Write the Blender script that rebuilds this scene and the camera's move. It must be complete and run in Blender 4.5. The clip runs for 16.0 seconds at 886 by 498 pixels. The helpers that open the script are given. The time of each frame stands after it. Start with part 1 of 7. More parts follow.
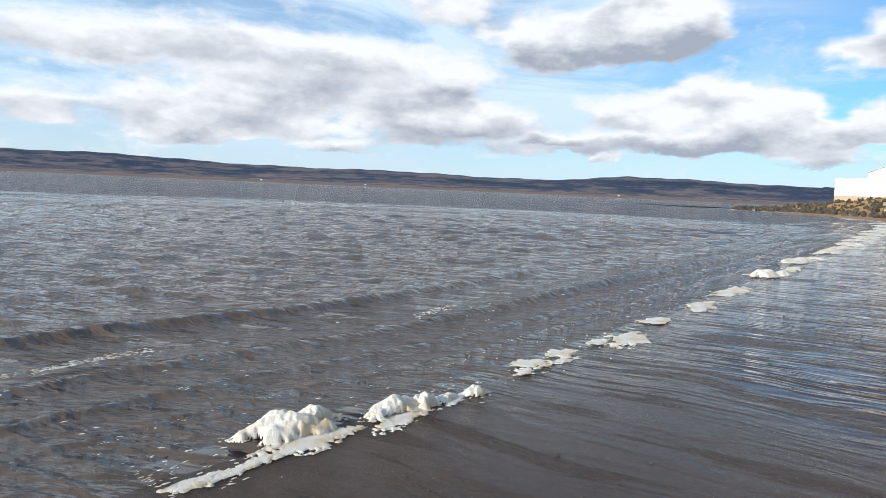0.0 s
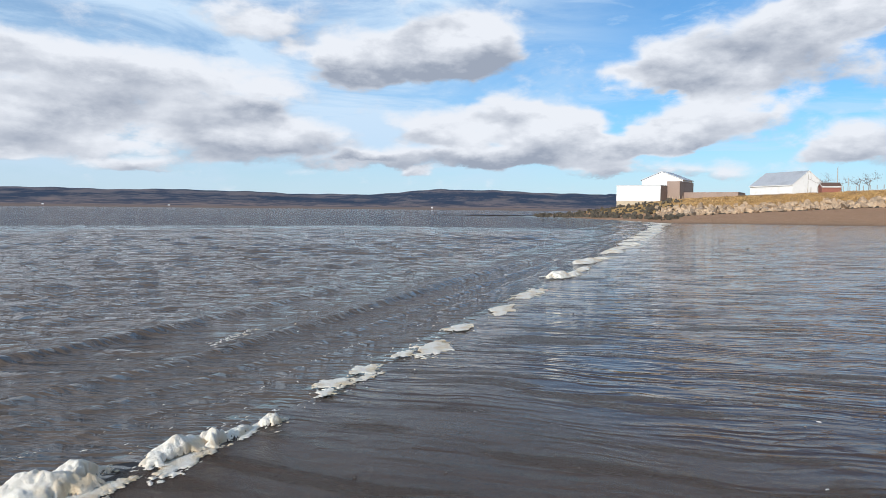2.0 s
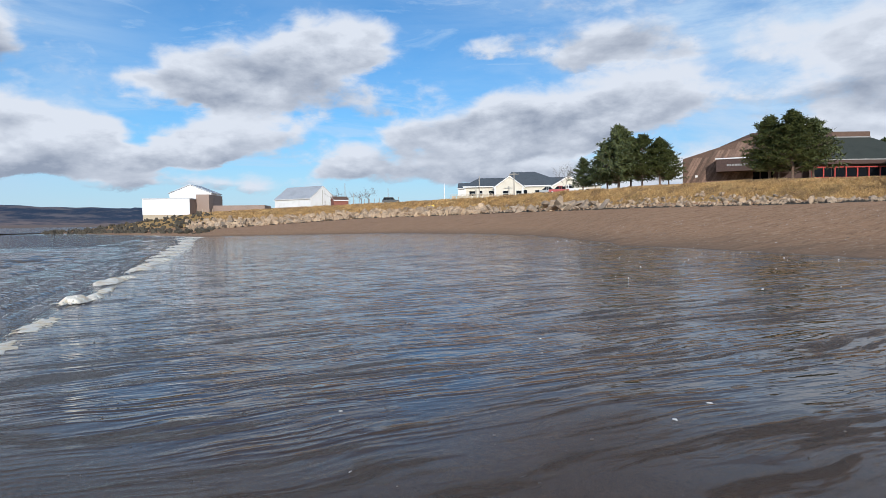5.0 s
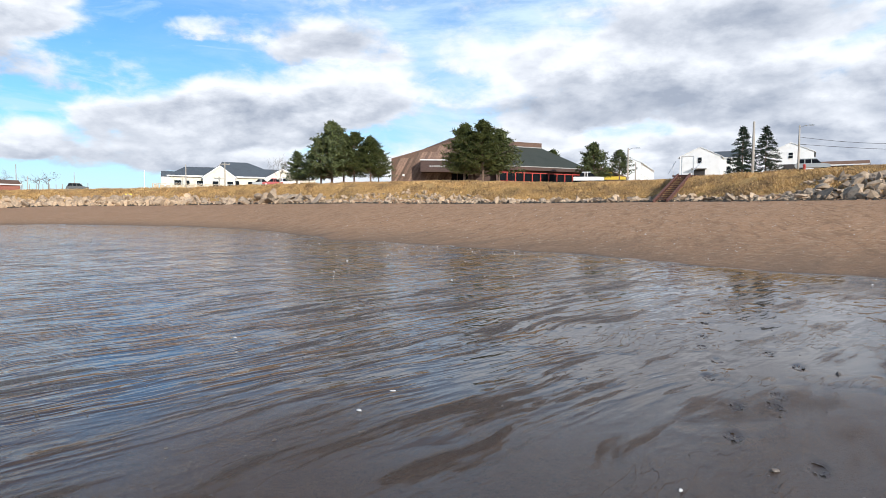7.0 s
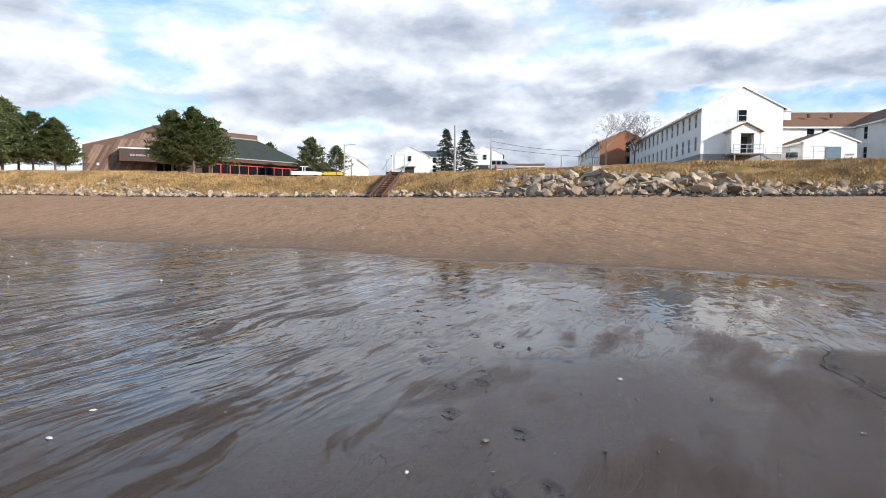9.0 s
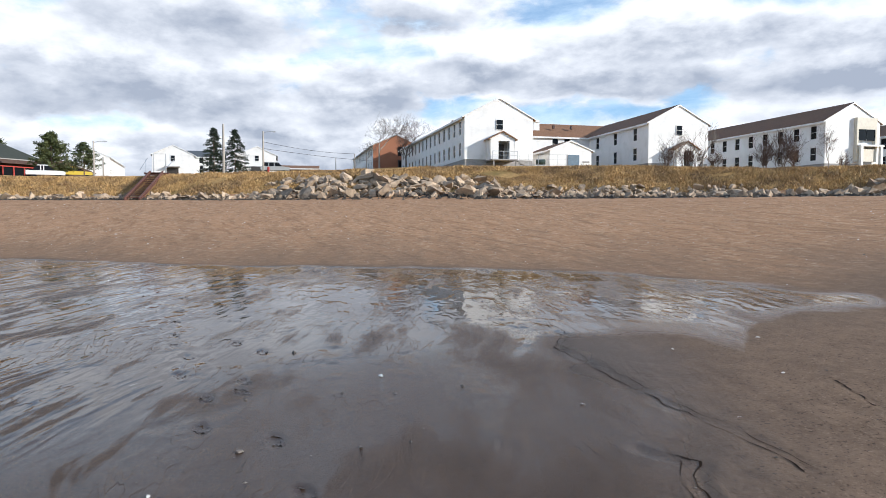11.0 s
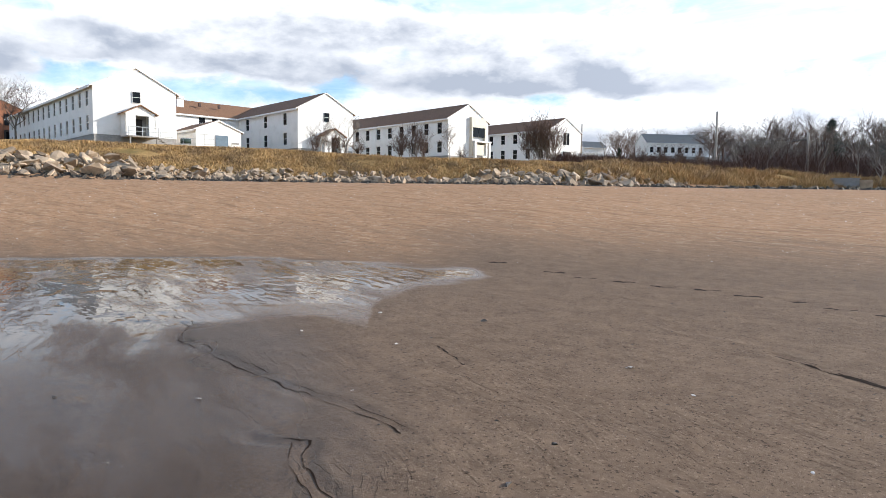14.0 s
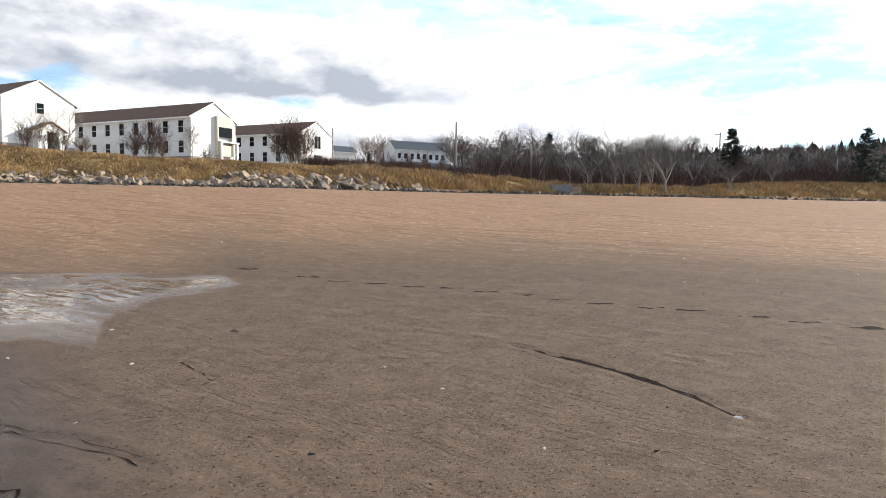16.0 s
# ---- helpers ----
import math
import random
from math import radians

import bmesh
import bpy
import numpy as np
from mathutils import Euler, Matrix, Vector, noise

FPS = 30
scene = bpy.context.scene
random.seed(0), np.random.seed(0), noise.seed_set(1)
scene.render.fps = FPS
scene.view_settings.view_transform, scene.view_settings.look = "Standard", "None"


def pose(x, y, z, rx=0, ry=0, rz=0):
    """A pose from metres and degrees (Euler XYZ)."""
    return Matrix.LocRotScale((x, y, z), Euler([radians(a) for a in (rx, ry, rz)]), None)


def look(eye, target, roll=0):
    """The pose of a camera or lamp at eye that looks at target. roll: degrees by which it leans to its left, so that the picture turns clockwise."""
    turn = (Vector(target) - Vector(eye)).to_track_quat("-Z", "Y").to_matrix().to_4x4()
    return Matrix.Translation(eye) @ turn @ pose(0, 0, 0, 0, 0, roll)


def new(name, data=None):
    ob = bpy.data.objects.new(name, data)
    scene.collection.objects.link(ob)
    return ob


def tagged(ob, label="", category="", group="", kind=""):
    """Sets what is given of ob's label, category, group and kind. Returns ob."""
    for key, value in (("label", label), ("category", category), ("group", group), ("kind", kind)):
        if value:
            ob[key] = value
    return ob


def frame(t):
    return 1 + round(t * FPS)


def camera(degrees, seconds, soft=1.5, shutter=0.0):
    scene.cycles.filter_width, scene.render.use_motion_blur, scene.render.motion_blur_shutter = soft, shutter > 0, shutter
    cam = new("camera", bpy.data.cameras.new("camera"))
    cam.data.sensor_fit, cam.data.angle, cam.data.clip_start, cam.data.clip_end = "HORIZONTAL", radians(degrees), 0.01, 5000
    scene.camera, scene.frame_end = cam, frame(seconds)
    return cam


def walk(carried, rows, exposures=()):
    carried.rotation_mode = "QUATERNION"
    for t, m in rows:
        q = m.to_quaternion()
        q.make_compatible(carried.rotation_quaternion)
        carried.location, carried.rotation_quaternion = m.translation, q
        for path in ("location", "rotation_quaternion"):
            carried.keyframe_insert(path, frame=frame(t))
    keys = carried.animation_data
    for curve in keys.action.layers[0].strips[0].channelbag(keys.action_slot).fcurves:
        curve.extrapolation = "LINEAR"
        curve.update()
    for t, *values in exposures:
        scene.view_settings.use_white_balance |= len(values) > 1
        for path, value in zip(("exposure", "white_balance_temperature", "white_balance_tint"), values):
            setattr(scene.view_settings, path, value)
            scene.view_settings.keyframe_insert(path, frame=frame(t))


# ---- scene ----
import functools

# The camera turns on the spot in the hand of somebody standing on the wet sand, 1.6 m up.
cam = camera(68.0, 16.0, soft=0.8)
EYE = 1.6
# seconds, x, y, yaw, pitch, roll
PATH = (
    (0.0, -0.379, 0.017, 8.77, -5.18, -2.52),
    (0.5, -0.323, 0.048, 5.17, -4.21, -1.63),
    (1.0, -0.263, 0.059, -0.25, -3.85, -0.96),
    (1.5, -0.230, 0.113, -4.34, -3.61, -0.79),
    (2.0, -0.175, 0.156, -7.12, -3.45, -0.55),
    (2.5, -0.128, 0.183, -12.82, -3.07, -1.21),
    (3.0, -0.129, 0.230, -22.38, -2.56, -1.25),
    (3.5, -0.152, 0.258, -29.54, -2.21, -1.01),
    (6.0, 0.015, 0.182, -58.40, -2.23, 0.63),
    (6.5, 0.073, 0.128, -64.95, -2.00, -0.11),
    (7.0, 0.140, 0.122, -70.82, -2.96, -0.46),
    (7.5, 0.166, 0.157, -78.87, -3.01, -0.54),
    (8.0, 0.185, 0.187, -85.21, -3.17, -1.14),
    (8.5, 0.202, 0.184, -89.50, -3.15, -1.21),
    (9.0, 0.198, 0.168, -94.99, -3.21, -0.59),
    (9.5, 0.216, 0.151, -100.27, -3.28, -0.49),
    (12.0, 0.064, -0.111, -124.02, -3.06, 0.36),
    (12.5, 0.055, -0.165, -129.14, -3.42, 0.38),
    (13.0, 0.064, -0.197, -133.08, -3.59, 0.13),
    (13.5, 0.055, -0.226, -137.67, -3.81, -0.38),
    (14.0, 0.051, -0.297, -143.70, -4.15, -0.54),
    (14.5, 0.067, -0.323, -149.94, -4.13, -0.29),
    (15.0, 0.086, -0.322, -155.49, -3.74, -0.81),
    (15.5, 0.092, -0.348, -159.42, -3.70, -0.76),
    (16.0, 0.071, -0.373, -164.96, -3.64, -0.49),
)
# the camera opens up as it turns from the bright water to the shore
EXPOSURE = ((0.0, -0.03, 5950, 10), (1.5, -0.20, 5850, 10), (2.5, -0.24, 5750, 10), (3.5, -0.42, 5550, 10), (6.0, -0.24, 5680, 10), (7.0, 0.04, 5820, 10), (9.0, 0.12, 5780, 10), (12.0, 0.10, 5770, 10), (13.0, 0.25, 5850, 10), (14.0, 0.33, 5950, 10), (16.0, 0.30, 6200, 10))
walk(cam, [(t, pose(x, y, EYE, 90 + pitch, roll, yaw)) for t, x, y, yaw, pitch, roll in PATH], EXPOSURE)

# ---- light ----
SUN_AZ, SUN_EL = 137.0, 20.0   # bearing counted from +y towards -x


def bearing(az, r=1.0, z=0.0):
    a = radians(az)
    return Vector((-math.sin(a) * r, math.cos(a) * r, z))


SUN_DIR = bearing(SUN_AZ, math.cos(radians(SUN_EL)), math.sin(radians(SUN_EL)))
sun_data = bpy.data.lights.new("sun", "SUN")
sun_data.energy, sun_data.angle, sun_data.color = 5.0, radians(0.6), (1.0, 0.87, 0.70)
sun = new("sun", sun_data)
sun.matrix_world = look(SUN_DIR * 100, (0, 0, 0))


class Graph:
    """Short hand for a node tree."""

    def __init__(self, tree):
        self.tree = tree

    def node(self, kind):
        return self.tree.nodes.new(kind)

    def put(self, socket, value):
        if isinstance(value, bpy.types.NodeSocket):
            self.tree.links.new(value, socket)
        elif value is not None:
            socket.default_value = value

    def math(self, op, a, b=None, c=None, clamp=False):
        n = self.node("ShaderNodeMath")
        n.operation, n.use_clamp = op, clamp
        for i, v in enumerate((a, b, c)):
            self.put(n.inputs[i], v)
        return n.outputs[0]

    def vec(self, op, a, b=None, scale=None):
        n = self.node("ShaderNodeVectorMath")
        n.operation = op
        self.put(n.inputs[0], a)
        self.put(n.inputs[1], b)
        if scale is not None:
            self.put(n.inputs[3], scale)
        return n.outputs["Value"] if op in ("DOT_PRODUCT", "LENGTH", "DISTANCE") else n.outputs[0]

    def mix(self, fac, a, b, blend="MIX"):
        n = self.node("ShaderNodeMix")
        n.data_type, n.blend_type = "RGBA", blend
        self.put(n.inputs[0], fac)
        for i, v in ((6, a), (7, b)):
            self.put(n.inputs[i], (*v, 1.0) if isinstance(v, tuple) and len(v) == 3 else v)
        return n.outputs[2]

    def ramp(self, fac, lo, hi, smooth=True):
        n = self.node("ShaderNodeMapRange")
        n.interpolation_type = "SMOOTHSTEP" if smooth else "LINEAR"
        self.put(n.inputs[0], fac)
        n.inputs[1].default_value, n.inputs[2].default_value = lo, hi
        return n.outputs[0]

    def noise(self, vector, scale, detail=4.0, rough=0.55, distortion=0.0):
        n = self.node("ShaderNodeTexNoise")
        self.put(n.inputs["Vector"], vector)
        for k, v in (("Scale", scale), ("Detail", detail), ("Roughness", rough), ("Distortion", distortion)):
            n.inputs[k].default_value = v
        return n.outputs["Fac"]

    def mapping(self, vector, loc=(0, 0, 0), rot=(0, 0, 0), scale=(1, 1, 1)):
        n = self.node("ShaderNodeMapping")
        self.put(n.inputs[0], vector)
        n.inputs[1].default_value, n.inputs[2].default_value, n.inputs[3].default_value = loc, rot, scale
        return n.outputs[0]


world = bpy.data.worlds.new("sky")
scene.world = world
world.use_nodes = True
g = Graph(world.node_tree)
world.node_tree.nodes.clear()
way = g.node("ShaderNodeTexCoord").outputs["Generated"]
sky = g.node("ShaderNodeTexSky")
sky.sky_type, sky.sun_disc, sky.sun_elevation, sky.sun_rotation = "NISHITA", False, radians(SUN_EL), radians(-SUN_AZ)
sky.altitude, sky.air_density, sky.dust_density, sky.ozone_density = 10.0, 1.0, 0.2, 3.0
blue = g.mix(1.0, g.vec("SCALE", sky.outputs[0], scale=0.115), (0.66, 1.05, 1.22), "MULTIPLY")
split = g.node("ShaderNodeSeparateXYZ")
g.put(split.inputs[0], way)
up = g.math("MAXIMUM", split.outputs[2], 0.0)
# the clouds: bearing, height of the base over the horizon, half width, thickness (degrees), greyness of the base, density
CLOUDS_SEA = ((40.2, 3.7, 2.8, 2.0, 0.4, 0.8), (38.7, 8.7, 5.4, 2.8, 0.75, 0.7), (35.3, 7.7, 5.8, 2.1, 0.1, 0.45), (31.9, 4.1, 4.9, 3.0, 0.4, 1), (29.6, 3.3, 3.4, 1.1, 0.6, 0.8), (28.8, 9.5, 5.1, 3.0, 0.6, 0.75),
    (23.4, 4.1, 4.3, 3.4, 0.35, 1), (18.5, 3.1, 2.4, 0.8, 0.5, 0.7), (17.9, 6.3, 9.4, 4.4, 0.65, 0.95), (17.1, 9.4, 8.5, 2.7, 0.1, 0.5), (12.8, 3.7, 4.1, 2.9, 0.6, 0.9), (10.5, 6.8, 1.7, 1.5, 0.9, 0.85),
    (7.9, 13.5, 5.3, 3.0, 0.6, 0.8), (7.3, 4.8, 4.1, 2.3, 0.65, 0.85), (1.1, 4.2, 1.7, 0.7, 0.6, 0.7), (-0.2, 10.6, 2.9, 3.0, 0.6, 0.85))
CLOUDS_POINT = ((-0.4, 10.9, 2.8, 3.1, 0.6, 0.8), (-4.3, 3.6, 8.3, 1.5, 0.7, 0.9), (-4.8, 2.9, 1.4, 0.6, 0.6, 0.7), (-6.9, 5.7, 3.6, 2.5, 0.15, 1), (-7.2, 11.0, 4.4, 4.7, 0.55, 0.9), (-7.6, 11.3, 3.9, 4.0, 0.55, 0.95),
    (-12.4, 3.6, 3.8, 1.8, 0.6, 1), (-12.5, 7.6, 2.5, 2.2, 0.6, 0.85), (-15.2, 5.1, 2.9, 3.0, 0.15, 1), (-15.9, 5.7, 3.2, 2.8, 0.15, 1), (-19.8, 3.8, 4.5, 2.1, 0.4, 1), (-20.2, 2.8, 2.0, 0.9, 0.8, 0.8),
    (-22.1, 4.7, 2.9, 1.5, 0.45, 0.9), (-25.7, 5.1, 2.2, 1.9, 0.2, 1), (-27.1, 9.5, 3.6, 2.8, 0.1, 1.05), (-28.0, 3.0, 5.8, 1.0, 0.6, 0.6))
CLOUDS_NORTH = ((-29.6, 5.2, 4.1, 4.2, 0.2, 1.1), (-33.1, 9.5, 7.0, 5.0, 0.55, 1.15), (-36.5, 13.0, 3.4, 3.7, 0.1, 1.1), (-38.4, 4.1, 2.9, 2.6, 0.3, 1), (-41.2, 13.0, 2.8, 3.6, 0.2, 0.6), (-48.6, 3.4, 7.9, 2.0, 0.7, 1),
    (-49.7, 5.5, 6.6, 3.8, 0.45, 1.1), (-51.6, 13.3, 2.2, 2.0, 0.3, 0.75), (-52.7, 5.4, 2.4, 1.5, 0.5, 0.8), (-54.1, 6.2, 4.3, 4.1, 0.35, 1.1), (-57.1, 7.0, 5.7, 2.9, 0.55, 1.05), (-61.0, 13.2, 5.2, 2.8, 0.65, 0.85),
    (-63.9, 8.0, 4.7, 3.9, 0.2, 1.1), (-76.6, 12.0, 5.2, 3.1, 0.0, 0.6), (-78.1, 6.2, 3.8, 1.9, 0.4, 0.7), (-89.2, 10.9, 10.1, 3.2, 0.0, 1.15))
CLOUDS_SHORE = ((-89.7, 7.8, 13.3, 3.7, 0.9, 1.1), (-93.4, 13.2, 8.5, 4.6, 0.80, 1.1), (-101.6, 6.2, 5.4, 1.4, 0.4, 0.8), (-102.0, 6.6, 6.3, 1.8, 0.5, 0.8), (-107.7, 8.2, 4.4, 4.0, 0.95, 1.2), (-112.5, 15.5, 6.5, 3.4, 0.75, 0.9),
    (-118.1, 10.5, 6.2, 2.7, 0.7, 1.1), (-119.5, 12.4, 6.3, 2.9, 0.0, 1.1), (-123.9, 8.9, 5.8, 1.9, 0.2, 0.7), (-129.7, 10.0, 5.8, 3.0, 0.8, 1.05), (-132.3, 12.8, 6.9, 2.8, 0.6, 0.9), (-134.0, 13.3, 5.2, 3.9, 0.0, 0.95),
    (-142.7, 7.4, 6.6, 1.8, 0.3, 0.8), (-146.1, 12.2, 6.3, 2.9, 0.35, 1.0), (-147.4, 9.2, 9.0, 3.8, 1.0, 1.3), (-155.4, 8.6, 4.6, 3.2, 0.6, 1))
CLOUDS_SOUTH = ((-158.1, 11.7, 6.8, 3.6, 0.0, 0.8), (-163.0, 8.8, 5.3, 2.8, 0.7, 0.9), (-169.8, 5.4, 7.5, 2.3, 0.1, 0.7), (-192.3, 7.0, 1.5, 1.6, 0.6, 1))
CLOUDS_LOW = ((-70, 1.5, 12, 4.0, 0.40, 0.8), (-84, 3.0, 10, 3.0, 0.5, 0.7), (-97, 2.5, 12, 4.5, 0.50, 1.0), (-111, 3.0, 10, 4.5, 0.45, 0.9), (-126, 4.0, 10, 3.5, 0.3, 0.75),
              (-142, 3.0, 10, 4.0, 0.30, 0.7), (-158, 3.0, 12, 4.5, 0.45, 0.95), (-176, 3.0, 14, 6.0, 0.0, 0.8))
turn_deg = g.math("MULTIPLY", g.math("ARCTAN2", g.math("MULTIPLY", split.outputs[0], -1.0), split.outputs[1]), 57.2958)
turn_deg = g.math("SUBTRACT", turn_deg, g.math("MULTIPLY", g.math("GREATER_THAN", turn_deg, 90.0), 360.0))
elev = g.math("MULTIPLY", g.math("ARCSINE", split.outputs[2]), 57.2958)

flat = g.mapping(way, loc=(2.3, 0.9, 0.4), scale=(6.0, 6.0, 13.0))
toward = (SUN_DIR.x * 0.16, SUN_DIR.y * 0.16, 0.36)
big = g.noise(flat, 0.55, 3.0, 0.5, 0.2)
fine = g.noise(flat, 1.45, 9.0, 0.56, 0.1)
fine_lit = g.noise(g.vec("ADD", flat, toward), 1.45, 7.0, 0.56, 0.1)
billow = g.noise(g.mapping(way, loc=(5.1, 1.7, 3.3), scale=(9.0, 9.0, 17.0)), 2.3, 8.0, 0.58, 0.3)
# outlines that wander
turn_w = g.math("ADD", turn_deg, g.math("MULTIPLY", g.math("SUBTRACT", g.noise(g.mapping(way, loc=(7.0, 2.0, 0.0), scale=(6.0, 6.0, 14.0)), 1.2, 3.0, 0.55), 0.5), 13.0))
elev_w = g.math("ADD", elev, g.math("MULTIPLY", g.math("SUBTRACT", fine, 0.5), 3.4))


def clouds(rows):
    """Density, height above the base and greyness of the heaped clouds, three at a time, summed over all of them."""
    dense, high, grey = 0.0, 0.0, 0.0
    rows = list(rows) + [(0.0, 60.0, 1.0, 1.0, 0.0, 0.0)] * (-len(rows) % 3)
    for k in range(0, len(rows), 3):
        az, base, wide, tall, dull_, weight = zip(*rows[k:k + 3])
        a = g.vec("ADD", g.vec("MULTIPLY", turn_3, tuple(1.0 / w for w in wide)), tuple(-p / w for p, w in zip(az, wide)))
        e = g.vec("ADD", g.vec("MULTIPLY", elev_3, tuple(1.0 / t for t in tall)), tuple(-p / t for p, t in zip(base, tall)))
        m = g.vec("ADD", e, (-0.5, -0.5, -0.5))
        under = g.vec("MAXIMUM", g.vec("ADD", g.vec("SCALE", e, scale=-1.2), (0.04, 0.04, 0.04)), (0.0, 0.0, 0.0))
        d = g.vec("ADD", g.vec("SCALE", g.vec("MULTIPLY", a, a), scale=0.29), g.vec("ADD", g.vec("SCALE", g.vec("MULTIPLY", m, m), scale=0.92), under))
        p = g.vec("MAXIMUM", g.vec("SUBTRACT", (1.0, 1.0, 1.0), d), (0.0, 0.0, 0.0))
        p = g.vec("MULTIPLY", p, p)
        dense = g.math("ADD", g.vec("DOT_PRODUCT", p, weight), dense)
        high = g.math("ADD", g.vec("DOT_PRODUCT", g.vec("MULTIPLY", p, e), weight), high)
        grey = g.math("ADD", g.vec("DOT_PRODUCT", p, tuple(x * y for x, y in zip(weight, dull_))), grey)
    return dense, high, grey


def spread(value):
    n = g.node("ShaderNodeCombineXYZ")
    for socket in n.inputs:
        g.put(socket, value)
    return n.outputs[0]


turn_3, elev_3 = spread(turn_w), spread(elev_w)
# a thin milky veil, thick over the sea and the shore, torn open in between
thin = g.ramp(g.noise(g.mapping(way, scale=(2.0, 2.0, 9.0)), 1.5, 8.0, 0.62, 0.5), 0.34, 0.64)
wisps = g.ramp(g.noise(g.mapping(way, loc=(1.0, 4.0, 0.0), scale=(5.0, 5.0, 22.0)), 1.3, 8.0, 0.62, 0.6), 0.46, 0.72)
milky = g.math("ADD", g.math("MULTIPLY", g.ramp(turn_deg, -26.0, -4.0), 0.85), g.math("MULTIPLY", g.ramp(g.math("MULTIPLY", turn_deg, -1.0), 42.0, 72.0), 0.72))
milky = g.math("MULTIPLY", g.math("ADD", milky, 0.16), g.math("SUBTRACT", 1.0, g.math("MULTIPLY", g.ramp(elev, 18.0, 30.0), 0.75)))
veil = g.math("MULTIPLY", g.math("MULTIPLY_ADD", thin, 0.75, 0.35), milky)
veil = g.math("MAXIMUM", veil, g.math("MULTIPLY", wisps, 0.55), clamp=True)
dense, high, grey = clouds(CLOUDS_SEA + CLOUDS_POINT + CLOUDS_NORTH + CLOUDS_SHORE + CLOUDS_SOUTH + CLOUDS_LOW)
some = g.math("MAXIMUM", dense, 0.06)
high = g.math("DIVIDE", high, some, clamp=True)
grey = g.math("DIVIDE", grey, some, clamp=True)
body = g.math("ADD", dense, g.math("ADD", g.math("MULTIPLY", g.math("SUBTRACT", fine, 0.5), 1.7), g.math("MULTIPLY", g.math("SUBTRACT", billow, 0.5), 1.1)))
cover = g.ramp(g.math("ADD", body, g.math("MULTIPLY", g.ramp(milky, 0.1, 0.6), 0.14)), 0.16, 0.84)
# overhead and behind, where no single cloud is known, the same broken cover goes on
beyond = g.math("MAXIMUM", g.ramp(elev, 17.0, 25.0), g.math("MAXIMUM", g.ramp(turn_deg, 46.0, 62.0), g.ramp(g.math("MULTIPLY", turn_deg, -1.0), 200.0, 214.0)))
loose_cover = g.ramp(g.math("ADD", g.math("MULTIPLY", big, 0.45), fine), 0.755, 0.93)
cover = g.math("MAXIMUM", cover, g.math("MULTIPLY", beyond, loose_cover))
relief = g.math("ADD", g.math("MULTIPLY", g.math("SUBTRACT", fine, fine_lit), 2.0), g.math("MULTIPLY", g.math("SUBTRACT", billow, 0.5), 0.7))
rim = g.math("MULTIPLY", g.math("SUBTRACT", 1.0, g.ramp(body, 0.45, 1.15)), 0.42)
lit = g.math("SUBTRACT", g.math("MULTIPLY_ADD", high, 0.75, 0.37), g.math("MULTIPLY", grey, g.math("MULTIPLY_ADD", high, -0.40, 0.80)))
lit = g.math("ADD", g.math("ADD", lit, g.math("MULTIPLY", beyond, 0.10)), g.math("ADD", relief, rim), clamp=True)
near_sun = g.math("MAXIMUM", g.vec("DOT_PRODUCT", way, tuple(SUN_DIR)), 0.0)
glare = g.math("MULTIPLY_ADD", g.math("POWER", near_sun, 4.0), 1.3, 1.0)
shade = g.mix(lit, (0.43, 0.455, 0.505), (1.04, 1.01, 0.97))
cloud = g.vec("SCALE", shade, scale=glare)
low = g.mix(veil, blue, g.vec("SCALE", (0.76, 0.90, 1.00), scale=glare))
haze = g.ramp(up, 0.0, 0.15)
low = g.mix(haze, g.mix(0.75, blue, (0.78, 0.87, 0.93)), low)
full = g.mix(cover, low, cloud)
back = g.node("ShaderNodeBackground")
g.put(back.inputs[0], full)
back.inputs[1].default_value = 1.0
g.put(g.node("ShaderNodeOutputWorld").inputs[0], back.outputs[0])

# ---- materials ----
def material(name):
    m = bpy.data.materials.new(name)
    m.use_nodes = True
    h = Graph(m.node_tree)
    bsdf = m.node_tree.nodes["Principled BSDF"]
    return m, h, bsdf


def bump(h, bsdf, height, strength, distance, normal=None):
    n = h.node("ShaderNodeBump")
    n.inputs["Strength"].default_value, n.inputs["Distance"].default_value = strength, distance
    h.put(n.inputs["Height"], height)
    h.put(n.inputs["Normal"], normal)
    h.put(bsdf.inputs["Normal"], n.outputs[0])
    return n.outputs[0]


def worn(name, a, b, scale, rough=0.7, relief=0.3, distance=0.01, metal=0.0, patch=None, stretch=(1, 1, 1), random_tint=0.0):
    """A surface that varies between two colours by grain and by large stains, with a fine relief."""
    m, h, bsdf = material(name)
    at = h.mapping(h.node("ShaderNodeTexCoord").outputs["Object"], scale=stretch)
    grain = h.noise(at, scale, 6.0, 0.65)
    stain = h.noise(at, scale * 0.11, 3.0, 0.6)
    col = h.mix(h.ramp(grain, 0.3, 0.7), a, b)
    col = h.mix(h.math("MULTIPLY", h.ramp(stain, 0.5, 0.75), 0.5), col, patch or tuple(0.6 * c for c in a))
    if random_tint:
        r = h.node("ShaderNodeObjectInfo").outputs["Random"]
        isl = h.node("ShaderNodeNewGeometry").outputs["Random Per Island"]
        v = h.math("MULTIPLY_ADD", h.math("FRACT", h.math("ADD", r, isl)), 2 * random_tint, 1 - random_tint)
        col = h.vec("SCALE", col, scale=v)
    h.put(bsdf.inputs["Base Color"], col)
    h.put(bsdf.inputs["Roughness"], h.math("MULTIPLY_ADD", grain, 0.2, rough - 0.1))
    bsdf.inputs["Metallic"].default_value = metal
    bump(h, bsdf, grain, relief, distance)
    return m


